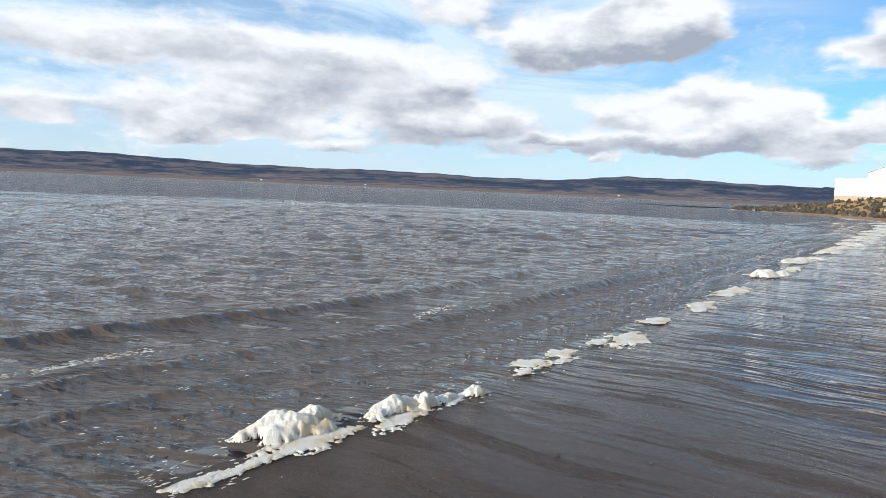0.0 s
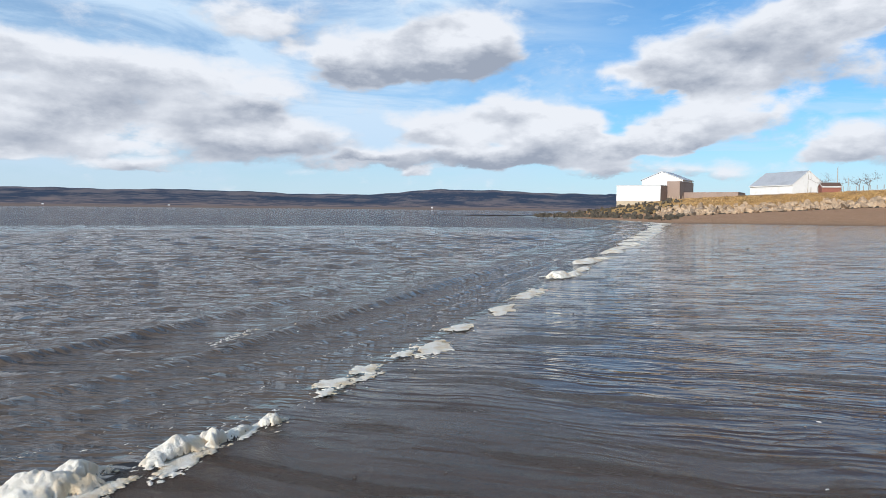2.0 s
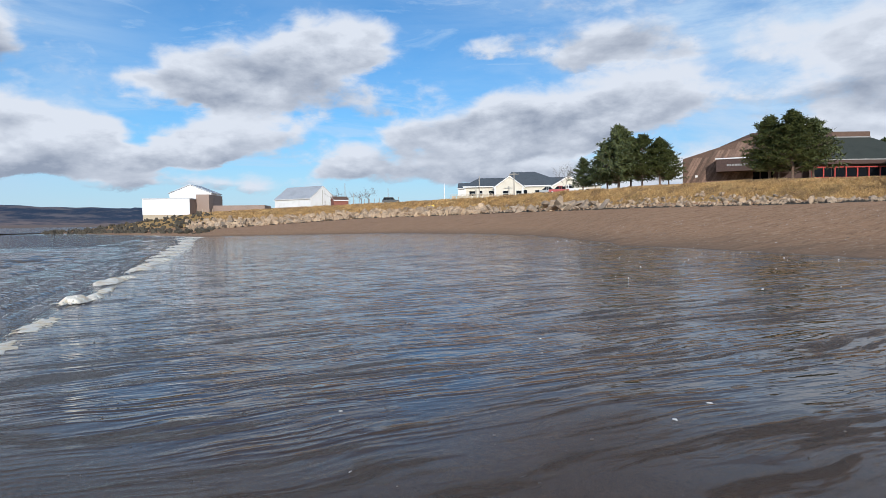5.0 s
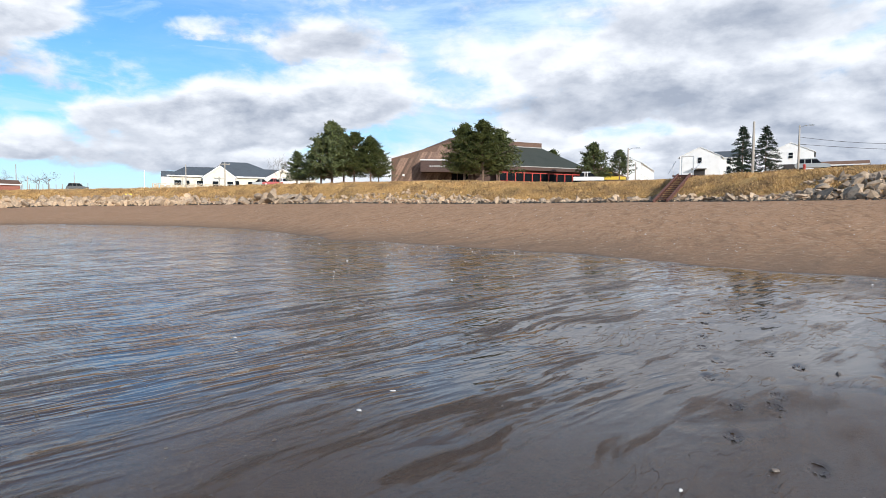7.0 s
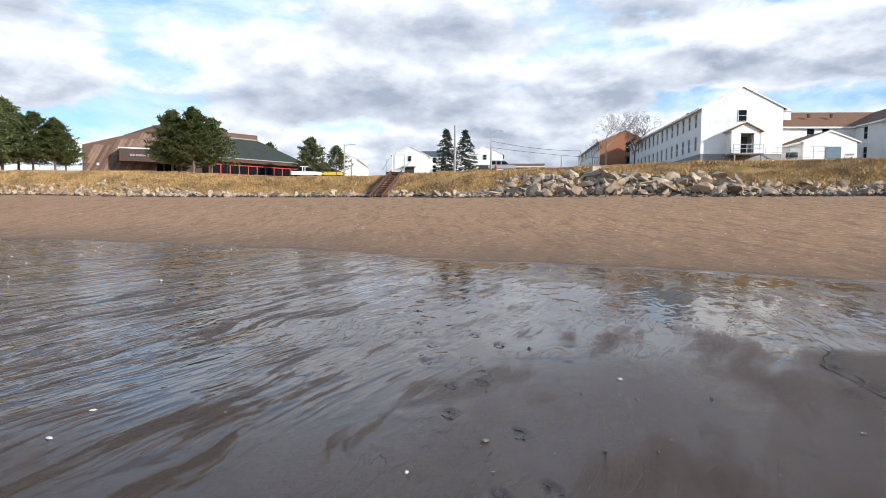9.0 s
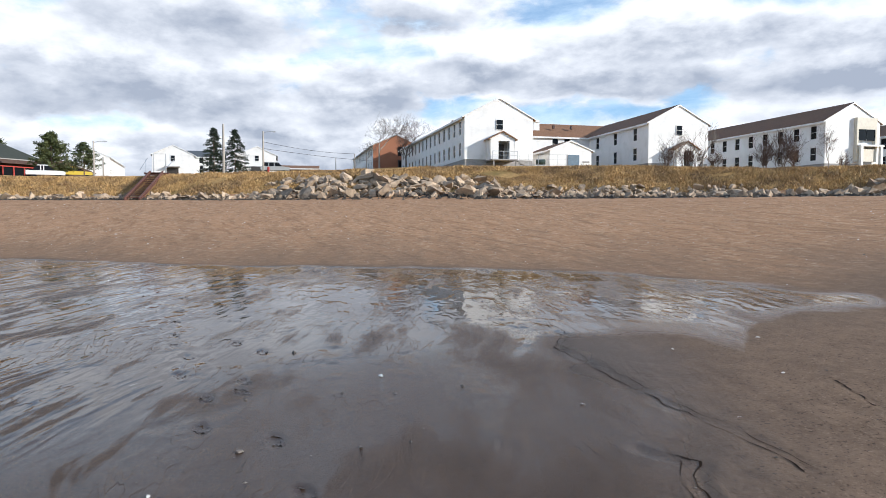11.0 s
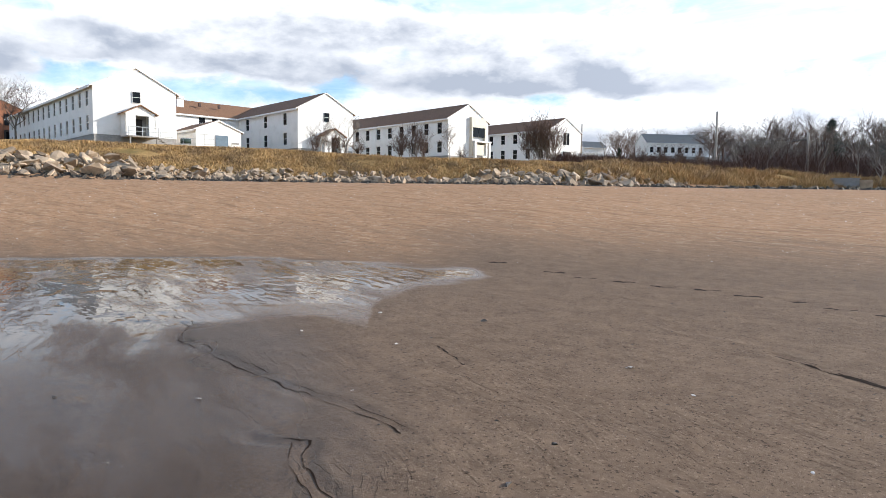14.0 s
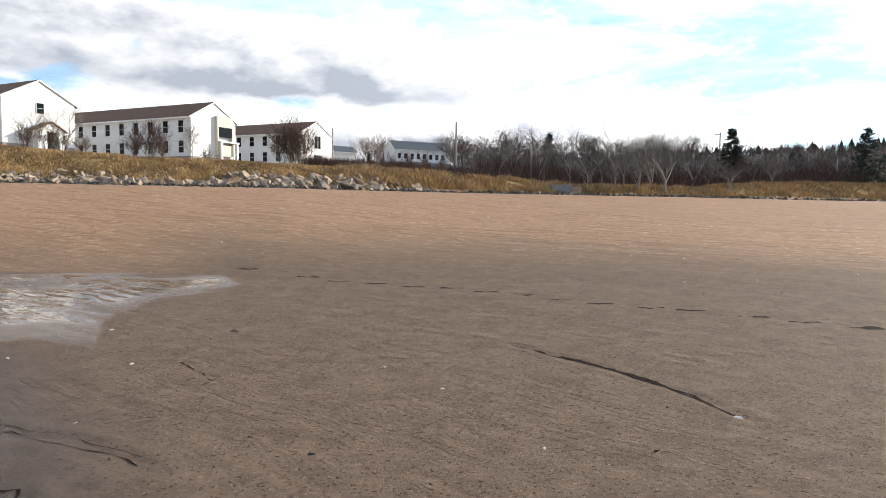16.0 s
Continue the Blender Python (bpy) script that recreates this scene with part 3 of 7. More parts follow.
# ---- the lie of the land ----
# bearing, distance of the edge of the wet flat
WET = ((-215, 14), (-150, 15), (-140, 17.3), (-130, 19.5), (-116, 19.6), (-105, 21.3), (-95, 22.8), (-90, 25), (-81, 29),
       (-72, 34), (-61, 42), (-55, 66), (-50, 82), (-40, 98), (-26, 94), (-21, 118), (-16, 170))
# bearing, foot of the bank (distance, height), brow of the bank (distance, height)
BANK = ((-215, 120, 2.8, 130, 5.0), (-199, 100, 2.8, 110, 5.0), (-193, 86, 2.8, 95, 4.9), (-185, 69, 2.8, 75, 3.65),
        (-175, 59, 2.8, 64, 3.7), (-170, 56, 2.8, 61, 4.1), (-162, 51, 2.8, 57, 4.5), (-152, 45, 2.8, 52, 4.7),
        (-140, 44, 2.8, 52, 4.9), (-130, 44.5, 2.8, 53, 5.4), (-115.5, 46, 2.8, 55, 5.7), (-105, 48, 2.8, 56, 5.3),
        (-95, 51, 2.75, 59, 5.1), (-90, 54, 2.8, 62, 4.92), (-82, 60, 2.8, 68, 4.9))
BANK_NORTH = ((-72, 66, 2.75, 75, 5.4), (-63, 74, 2.85, 85, 5.6), (-53, 98, 2.9, 112, 5.9), (-40, 142, 2.65, 156, 6.0),
              (-30, 142, 1.2, 166, 5.0), (-25.5, 128, 0.6, 172, 4.3), (-21.5, 150, 0.5, 188, 2.6), (-18, 165, 0.2, 192, 0.9),
              (-15.5, 172, 0.0, 195, 0.2), (-14, 172, -0.6, 200, -0.6))
BANK = np.array(BANK + BANK_NORTH)
WET = np.array(WET)
# the edge of the sea, from behind the left shoulder to the far point
SHORE = np.array(((-14.0, -22.0), (-6.0, -6.0), (-3.6, 0.0), (-2.3, 3.0), (-1.5, 4.3), (-0.5, 5.7), (0.6, 7.7), (1.9, 10.2), (4.5, 15.3),
                  (8.3, 22.2), (12.7, 31.0), (40.0, 84.0), (44.0, 108.0), (42.0, 150.0), (30.0, 175.0)))
rng = np.random.default_rng(7)


def step(a, b, x):
    k = np.clip((x - a) / (b - a), 0, 1)
    return k * k * (3 - 2 * k)


def lumps(x, y, scale, seed=0):
    """Smooth uneven heights of about -1 to 1."""
    r = np.random.default_rng(seed)
    total = np.zeros_like(x)
    for i in range(7):
        a, f, p = r.uniform(0, 6.28), r.uniform(0.6, 2.2) / scale, r.uniform(0, 6.28)
        total += np.sin((x * math.cos(a) + y * math.sin(a)) * f + p + 1.3 * np.sin((y * math.cos(a) - x * math.sin(a)) * f * 0.7 + p))
    return total / 4


def polar(x, y):
    az = np.degrees(np.arctan2(-x, y))
    return np.where(az > 100, az - 360, az), np.hypot(x, y)


def offshore(x, y):
    """Distance from the edge of the sea, positive on the land side."""
    best, sign = np.full(x.shape, 1e9), np.ones(x.shape)
    for (ax, ay), (bx, by) in zip(SHORE[:-1], SHORE[1:]):
        dx, dy = bx - ax, by - ay
        k = np.clip(((x - ax) * dx + (y - ay) * dy) / (dx * dx + dy * dy), 0, 1)
        d = np.hypot(x - ax - k * dx, y - ay - k * dy)
        side = np.where(dx * (y - ay) - dy * (x - ax) > 0, -1.0, 1.0)
        nearer = d < best
        best, sign = np.where(nearer, d, best), np.where(nearer, side, sign)
    out = best * sign
    return np.where((np.hypot(x, y) > 205) & (x < 0.384 * y), -60.0, out)   # open water past the point


SLOPE = 0.014   # of the tidal flat, up from the edge of the sea


def on_slope(az, r):
    """A distance read on level ground, brought onto the sloping flat along the same line of sight."""
    x, y = -np.sin(np.radians(az)), np.cos(np.radians(az))
    out = np.asarray(r, float) * 1.0
    for _ in range(6):
        z = SLOPE * np.clip(offshore(x * out, y * out), 0, 40)
        out = np.asarray(r) * (EYE - z) / EYE
    return out


def laid(p):
    """The same for a point."""
    az = math.degrees(math.atan2(-p[0], p[1]))
    r = math.hypot(p[0], p[1])
    q = float(on_slope(np.array([az]), np.array([r]))[0]) / r
    return p[0] * q, p[1] * q


WET[:, 1] = on_slope(WET[:, 0], WET[:, 1])


def land(x, y):
    """Height of the ground, and its film of water, dryness, grass and woodland."""
    x, y = np.asarray(x, float), np.asarray(y, float)
    az, r = polar(x, y)
    wet = np.interp(az, WET[:, 0], WET[:, 1])
    foot, zf, brow, zb = (np.interp(az, BANK[:, 0], BANK[:, i]) for i in (1, 2, 3, 4))
    s = offshore(x, y)
    foot_w = foot + 1.2 * lumps(x, y, 6, 3)
    beach = step(0, 1, np.clip((r - wet) / (foot - wet), 0, 1) ** 0.9) * 0.3 + np.clip((r - wet) / (foot - wet), 0, 1) * 0.7
    k = np.clip((r - foot_w) / (brow - foot), 0, 1)
    rise = (zb - 1.6) / brow * 1.03
    past = np.clip(r - brow, 0, None)
    k_in = np.minimum(1, wet / np.maximum(r, 0.01))
    flat_z = SLOPE * np.clip(offshore(x * k_in, y * k_in), 0, 40)
    z = flat_z + (zf - flat_z) * beach
    z = z + (zb - zf) * (0.55 * k + 0.45 * step(0, 1, k))
    far = np.minimum(past, 90) + np.clip(past - 90, 0, 400) * 0.22
    z = z + rise * far
    z += np.where(past > 0, 0.12 * lumps(x, y, 7, 4) * step(0, 6, past), 0)
    z += 0.22 * lumps(x, y, 2.6, 5) * step(0.05, 0.3, k) * (1 - step(0.8, 1.0, k))
    # woods rise inland to the south
    south = step(-158, -176, az)
    z += south * (step(110, 420, r) * 19 + step(380, 1100, r) * 36) + step(-150, -170, az) * step(130, 260, r) * 3
    # the sea bed
    z = np.where(s < 0, np.maximum(s * 0.05, -3.0), z)
    # the hills over the water
    ridge = np.interp(az, (-215, -60, -25, -20, -12, -7, -3, 0, 6, 13, 22, 28, 34, 43, 70), (50, 55, 68, 74, 92, 96, 76, 64, 66, 76, 72, 75, 88, 86, 80))
    ridge = ridge + 2 * np.sin(az * 0.9) + 1.2 * np.sin(az * 2.7 + 1)
    over = step(-60, -22, az)
    z += over * (step(2100, 2250, r) * 9 + step(2250, 3300, r) * ridge + np.where(r > 2300, 2.0 * lumps(x, y, 160, 8), 0))
    # measures
    inner = np.interp(az, (-150, -147, -143, -139.4, -138.4, -134, -124, -121, -116), (12.6, 12.2, 11.4, 10.2, 8.3, 8.8, 8.1, 6.5, 0.0))
    film = step(-0.35, 0.75, wet - r + 0.8 * lumps(x, y, 1.6, 31) + 0.55 * lumps(x, y, 0.55, 37)) * step(-150, -146, az) * step(-1.1, 1.1, r - inner + 0.7 * lumps(x, y, 1.0, 38) + 0.5 * lumps(x, y, 0.4, 39))
    film = np.maximum(film, 0.88 * step(-3.0, 4.0, az - np.interp(r, (3.0, 4.6, 5.4, 6.35, 7.5, 8.5), (-137, -138, -133.5, -129, -123.5, -120)) + 3.0 * lumps(x, y, 0.6, 34) + 2.0 * lumps(x, y, 0.25, 36)) * step(0, 2, wet - r))
    dry = step(-0.3, 0.5, r - wet - 0.8 * lumps(x, y, 1.6, 31)) * 0.22 * step(-150, -138, az) + np.clip((r - wet) / 22, 0, 1) * (0.6 + 0.2 * step(-138, -150, az)) + 0.06 * np.clip((-az - 122 + 7 * lumps(x, y, 1.4, 33)) / 28, 0, 1)
    close = 0.4 + 0.36 * step(-48, -72, az)   # how much film is left underfoot
    film = film * (close + (1 - close) * step(2.8, 6.5, r - 2.4 * step(-85, -102, az) + 0.6 * lumps(x, y, 1.1, 35)))
    grass = step(0.12, 0.3, k) * (s > 0) * step(0.5, 1.5, z)
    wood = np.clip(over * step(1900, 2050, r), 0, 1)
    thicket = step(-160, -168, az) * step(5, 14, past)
    return z, film, dry, grass, wood, thicket


def floor_at(x, y):
    return float(land(np.array([x]), np.array([y]))[0][0])


def mesh_of(name, verts, faces, mats, smooth=False, index=None):
    me = bpy.data.meshes.new(name)
    me.from_pydata(verts if isinstance(verts, list) else verts.tolist(), [], faces if isinstance(faces, list) else faces.tolist())
    for m in mats if isinstance(mats, (list, tuple)) else [mats]:
        me.materials.append(m)
    if index is not None:
        me.polygons.foreach_set("material_index", index)
    if smooth:
        me.shade_smooth()
    me.update()
    return me


def part(name, data, parent, label="", at=None):
    """One mesh object under a thing or a part. data: a mesh; at: its pose under the parent."""
    ob = new(name, data)
    ob.parent = parent
    if at is not None:
        ob.matrix_basis = at
    return tagged(ob, label=label)


def thing(name, label, category, m=None, group="", kind="", data=None):
    ob = new(name, data)
    if m is not None:
        ob.matrix_basis = m
    return tagged(ob, label, category, group, kind)


def polar_sheet(azs, rs, closed=False):
    a, r = np.meshgrid(np.radians(azs), rs, indexing="ij")
    x, y = -np.sin(a) * r, np.cos(a) * r
    n, k = a.shape
    i = np.arange(n * k).reshape(n, k)
    nxt = np.roll(i, -1, axis=0) if closed else i[1:]
    cur = i if closed else i[:-1]
    quads = np.stack((cur[:, :-1], cur[:, 1:], nxt[:, 1:], nxt[:, :-1]), axis=-1).reshape(-1, 4)
    return x.ravel(), y.ravel(), quads


def rings(a, b, ratio):
    n = int(math.log(b / a) / math.log(ratio)) + 1
    return a * (b / a) ** (np.arange(n + 1) / n)


seen_az = np.arange(-216, 60, 0.3)
azs = np.concatenate((seen_az, np.arange(60, 144, 4.0)))
rs = np.concatenate((rings(0.4, 2.2, 1.06), rings(2.2, 22, 1.011)[1:], rings(22, 40, 1.02)[1:], rings(40, 210, 1.010)[1:], rings(210, 4600, 1.03)[1:]))
gx, gy, quads = polar_sheet(azs, rs, closed=True)
gz, film, dry, grass, wood, thicket = land(gx, gy)
# ripples of the flat sand, real relief near the camera
near = step(30, 12, np.hypot(gx, gy))
ca, sa = math.cos(radians(15)), math.sin(radians(15))
u, v = gx * ca - gy * sa, gx * sa + gy * ca
wob = lumps(gx, gy, 1.3, 11)
gz += near * (1 - step(0.0, 0.4, dry)) * (1 - 0.88 * film) * (0.0012 * np.sin(v * 15 + 2.2 * wob + 0.5 * u) * (0.5 + 0.5 * lumps(gx, gy, 1.8, 12)) + 0.003 * lumps(gx, gy, 0.5, 13))
# footprints and little runnels
PRINTS = ((20.68, -1.69), (16.46, -0.96), (13.78, -0.61), (12.01, -0.45), (10.77, -0.35), (9.57, -0.29), (8.85, -0.26), (8.05, -0.38), (7.17, -0.26), (6.18, -0.43), (5.32, -0.33), (3.75, -0.46),
          (17.41, -2.34), (14.89, -2.08), (8.66, -0.97), (6.66, -0.82), (6.29, -0.73), (7.99, -1.19), (4.83, -0.79), (3.84, -0.78))
PRINTS_SOUTH = ((8.71, -14.44), (6.79, -13.75), (5.86, -13.35), (4.97, -13.22), (4.09, -12.99), (3.26, -12.98), (2.49, -12.59), (1.72, -12.42), (1.06, -12.0), (0.37, -11.72), (-0.44, -11.46), (-1.04, -11.4), (-1.88, -11.04),
                (-2.51, -10.78), (-3.21, -10.48))
PRINTS, PRINTS_SOUTH = [laid(p) for p in PRINTS], [laid(p) for p in PRINTS_SOUTH]
for (px, py), long_, wide_ in [(p, 0.13, 0.06) for p in PRINTS] + [(p, 0.05, 0.16) for p in PRINTS_SOUTH]:
    close = (np.abs(gx - px) < 0.7) & (np.abs(gy - py) < 0.7)
    q = ((gx[close] - px) / long_) ** 2 + ((gy[close] - py) / wide_) ** 2
    gz[close] += -0.013 * np.exp(-q * q) + 0.002 * np.exp(-(q - 2.2) ** 2)
RUNNELS = (((8.5, -5.4), (7.5, -5.05), (6.85, -4.51), (5.9, -4.3), (5.2, -4.18), (4.4, -4.0), (3.6, -3.9), (2.85, -3.72)), ((3.58, -3.1), (3.3, -3.25), (3.05, -2.98), (2.74, -2.81), (2.5, -2.72)),
           ((1.26, -7.94), (0.6, -7.44), (0.02, -6.98), (-0.33, -6.64), (-0.63, -6.26), (-0.86, -5.77)), ((4.37, -6.11), (3.79, -5.7), (3.59, -5.55)), ((7.89, -2.0), (7.01, -1.39), (6.12, -0.87), (5.45, -0.01)))
RUNNELS = [[laid(p) for p in line] for line in RUNNELS]
for line, deep, wide_ in zip(RUNNELS, (0.015, 0.014, 0.014, 0.009, 0.009), (0.10, 0.06, 0.06, 0.05, 0.09)):
    dist = np.full(gx.shape, 9.0)
    wig_x, wig_y = gx + 0.06 * lumps(gx, gy, 0.35, 41), gy + 0.06 * lumps(gx, gy, 0.35, 42)
    for (ax, ay), (bx, by) in zip(line[:-1], line[1:]):
        ex, ey = bx - ax, by - ay
        k = np.clip(((wig_x - ax) * ex + (wig_y - ay) * ey) / (ex * ex + ey * ey), 0, 1)
        dist = np.minimum(dist, np.hypot(wig_x - ax - k * ex, wig_y - ay - k * ey))
    q = dist / wide_
    gz += -deep * np.exp(-q * q) * (0.7 + 0.5 * lumps(gx, gy, 0.25, 43)) + deep * 0.35 * np.exp(-((q - 1.9) * 1.3) ** 2)
grid_z, log_rs = gz.reshape(len(azs), len(rs)), np.log(rs)


def SAND(p_):
    """Height of the sand as built, ripples and hollows included."""
    az = (math.degrees(math.atan2(-p_[0], p_[1])) + 216) % 360 / 0.3
    i = min(int(az), len(seen_az) - 2)
    k = float(np.interp(math.log(math.hypot(p_[0], p_[1])), log_rs, np.arange(len(rs))))
    j, u_, v_ = min(int(k), len(rs) - 2), min(az - i, 1.0), k - int(k)
    low_, high_ = grid_z[i, j] * (1 - v_) + grid_z[i, j + 1] * v_, grid_z[i + 1, j] * (1 - v_) + grid_z[i + 1, j + 1] * v_
    return float(low_ * (1 - u_) + high_ * u_) + 0.003


centre = len(gx)
verts = np.column_stack((np.append(gx, 0), np.append(gy, 0), np.append(gz, gz[0])))
fan = [(centre, int(((i + 1) % len(azs)) * len(rs)), int(i * len(rs))) for i in range(len(azs))]
ground_mesh = mesh_of("ground", verts.tolist(), [tuple(q) for q in quads.tolist()] + [(a, c, b2) for a, b2, c in fan], GROUND, smooth=True)
combed = step(-98, -72, polar(gx, gy)[0])
for key, val in (("combed", combed), ("film", film), ("dry", dry), ("grass", grass), ("wood", wood), ("thicket", thicket)):
    ground_mesh.attributes.new(key, "FLOAT", "POINT").data.foreach_set("value", np.append(val, val[0]).astype(np.float32))
ground = thing("ground", "brown tidal sand flat rising to a grassy bank, lawns and wooded hills", "ground", kind="structure", data=ground_mesh)

# the sea, with low rollers along its edge
wx, wy, quads = polar_sheet(np.arange(-32, 96, 0.4), np.concatenate((rings(1.6, 110, 1.0065), rings(110, 3400, 1.03)[1:])))
s = offshore(wx, wy)
d = -s
wr = np.hypot(wx, wy)
bend = lumps(wx, wy, 3.5, 21)
wz = np.zeros_like(wx)
for place, tall, wide in ((0.70, 0.030, 0.06), (1.2, 0.045, 0.11), (1.95, 0.085, 0.20), (3.6, 0.07, 0.30), (5.6, 0.05, 0.4)):
    q = (d - place - 0.24 * bend * place ** 0.5) / wide
    wz += tall * np.exp(-np.where(q > 0, (q * 0.5) ** 2, (q * 2.6) ** 2)) * (0.35 + 0.65 * np.clip(0.5 + lumps(wx, wy, 4.5, int(place * 10)), 0, 1))
# wind chop: many short waves running in from the open water
waves = np.random.default_rng(17)
chop_z = np.zeros_like(wx)
for k in range(26):
    length = 0.32 * 1.065 ** k
    a = radians(8) + waves.normal(0, 0.42)
    ph = (wx * math.sin(a) + wy * math.cos(a)) * 2 * math.pi / length + waves.uniform(0, 6.28) + 0.8 * lumps(wx, wy, length * 2.5, 100 + k)
    crest = np.exp(2.0 * (np.sin(ph) - 1)) - 0.30
    chop_z += crest * length * 0.028 * step(length * 46, length * 24, wr)
wz += chop_z * step(0.8, 7.0, d) * (0.75 + 0.35 * lumps(wx, wy, 14, 23))
wz = wz * step(0.1, 0.9, d) + 0.012 * step(0, 0.3, d) - 0.03 * step(0.25, -0.6, d)
keep = (d[quads] > -0.9).any(axis=1)
quads = quads[keep]
used = np.unique(quads)
remap = np.zeros(len(wx), int)
remap[used] = np.arange(len(used))
sea_mesh = mesh_of("sea", np.column_stack((wx, wy, wz))[used], [tuple(q) for q in remap[quads][:, ::-1].tolist()], WATER, smooth=True)
sea = thing("water", "murky brown-grey sea with small ripples and low breaking rollers", "sea", kind="structure", data=sea_mesh)

# ---- builders of shapes ----
class Shape:
    """Collects boxes, tubes and faces for one mesh."""

    def __init__(self):
        self.v, self.f = [], []

    def face(self, *pts):
        i = len(self.v)
        self.v += [tuple(p) for p in pts]
        self.f.append(tuple(range(i, i + len(pts))))
        return self

    def box(self, x0, y0, z0, x1, y1, z1):
        i = len(self.v)
        self.v += [(x, y, z) for x in (x0, x1) for y in (y0, y1) for z in (z0, z1)]
        self.f += [tuple(i + k for k in q) for q in ((0, 1, 3, 2), (4, 6, 7, 5), (0, 4, 5, 1), (2, 3, 7, 6), (0, 2, 6, 4), (1, 5, 7, 3))]
        return self

    def prism(self, outline, a, b, axis=1):
        """An outline in the two other axes, drawn out from a to b along the axis."""
        i, n = len(self.v), len(outline)
        for c in (a, b):
            for p, q in outline:
                pt = [p, q]
                pt.insert(axis, c)
                self.v.append(tuple(pt))
        self.f.append(tuple(range(i, i + n)))
        self.f.append(tuple(range(i + 2 * n - 1, i + n - 1, -1)))
        for k in range(n):
            j = (k + 1) % n
            self.f.append((i + k, i + n + k, i + n + j, i + j))
        return self

    def tube(self, pts, radii, sides=6):
        i = len(self.v)
        pts = [Vector(p) for p in pts]
        for k, p in enumerate(pts):
            d = (pts[min(k + 1, len(pts) - 1)] - pts[max(k - 1, 0)]).normalized()
            side = d.orthogonal().normalized()
            other = d.cross(side)
            for m in range(sides):
                a = 2 * math.pi * m / sides
                self.v.append(tuple(p + (side * math.cos(a) + other * math.sin(a)) * radii[k]))
        for k in range(len(pts) - 1):
            for m in range(sides):
                a, b2 = i + k * sides + m, i + k * sides + (m + 1) % sides
                self.f.append((a, b2, b2 + sides, a + sides))
        self.f.append(tuple(i + (len(pts) - 1) * sides + m for m in range(sides)))
        return self

    def mesh(self, name, mat, smooth=False):
        bm = bmesh.new()
        vs = [bm.verts.new(p) for p in self.v]
        for f in self.f:
            bm.faces.new([vs[k] for k in f])
        bmesh.ops.recalc_face_normals(bm, faces=bm.faces)
        me = bpy.data.meshes.new(name)
        bm.to_mesh(me)
        bm.free()
        me.materials.append(mat)
        if smooth:
            me.shade_smooth()
        return me


def holed_wall(width, z0, z1, holes, thick=0.22):
    """A wall in the plane y = 0 from x = 0 to width, its outside towards -y, with real openings (x0, z0, x1, z1)."""
    s = Shape()
    xs = sorted({0.0, width, *[h[0] for h in holes], *[h[2] for h in holes]})
    zs = sorted({z0, z1, *[h[1] for h in holes], *[h[3] for h in holes]})
    for xa, xb in zip(xs, xs[1:]):
        for za, zb in zip(zs, zs[1:]):
            cx, cz = (xa + xb) / 2, (za + zb) / 2
            if any(h[0] < cx < h[2] and h[1] < cz < h[3] for h in holes):
                continue
            s.face((xa, 0, za), (xb, 0, za), (xb, 0, zb), (xa, 0, zb))
    for x0, a, x1, c in holes:
        for p, q in (((x0, a), (x1, a)), ((x1, a), (x1, c)), ((x1, c), (x0, c)), ((x0, c), (x0, a))):
            s.face((p[0], 0, p[1]), (q[0], 0, q[1]), (q[0], thick, q[1]), (p[0], thick, p[1]))
    return s


WINDOW_CACHE = {}


def window_meshes(w, hgt, frame_mat=None):
    key = (round(w, 2), round(hgt, 2), frame_mat)
    if key not in WINDOW_CACHE:
        fr = Shape()
        t = 0.04
        for x0, z0, x1, z1 in ((0, 0, w, t), (0, hgt - t, w, hgt), (0, t, t, hgt - t), (w - t, t, w, hgt - t), (t, hgt / 2 - 0.02, w - t, hgt / 2 + 0.02)):
            fr.box(x0, 0.04, z0, x1, 0.12, z1)
        pane = Shape().box(t, 0.08, t, w - t, 0.10, hgt / 2 - 0.02)
        upper = Shape().box(t, 0.075, hgt / 2 + 0.02, w - t, 0.095, hgt - t)
        WINDOW_CACHE[key] = (fr.mesh("window_frame", frame_mat or TRIM_WHITE), pane.mesh("pane", GLASS), upper.mesh("pane", GLASS))
    return WINDOW_CACHE[key]


def add_window(parent, m, w, hgt, frame_mat=None):
    fr, lo, hi = window_meshes(w, hgt, frame_mat)
    win = part("window", fr, parent, at=m)
    part("pane", lo, win)
    part("pane", hi, win)
    return win


def add_wall(parent, m, width, z0, z1, holes, mat, windows=True, label="", frame_mat=None, name="wall"):
    ob = part(name, holed_wall(width, z0, z1, holes).mesh(name, mat), parent, label, m)
    if windows:
        for x0, a, x1, c in holes:
            add_window(parent, m @ Matrix.Translation((x0, 0, a)), x1 - x0, c - a, frame_mat)
    return ob


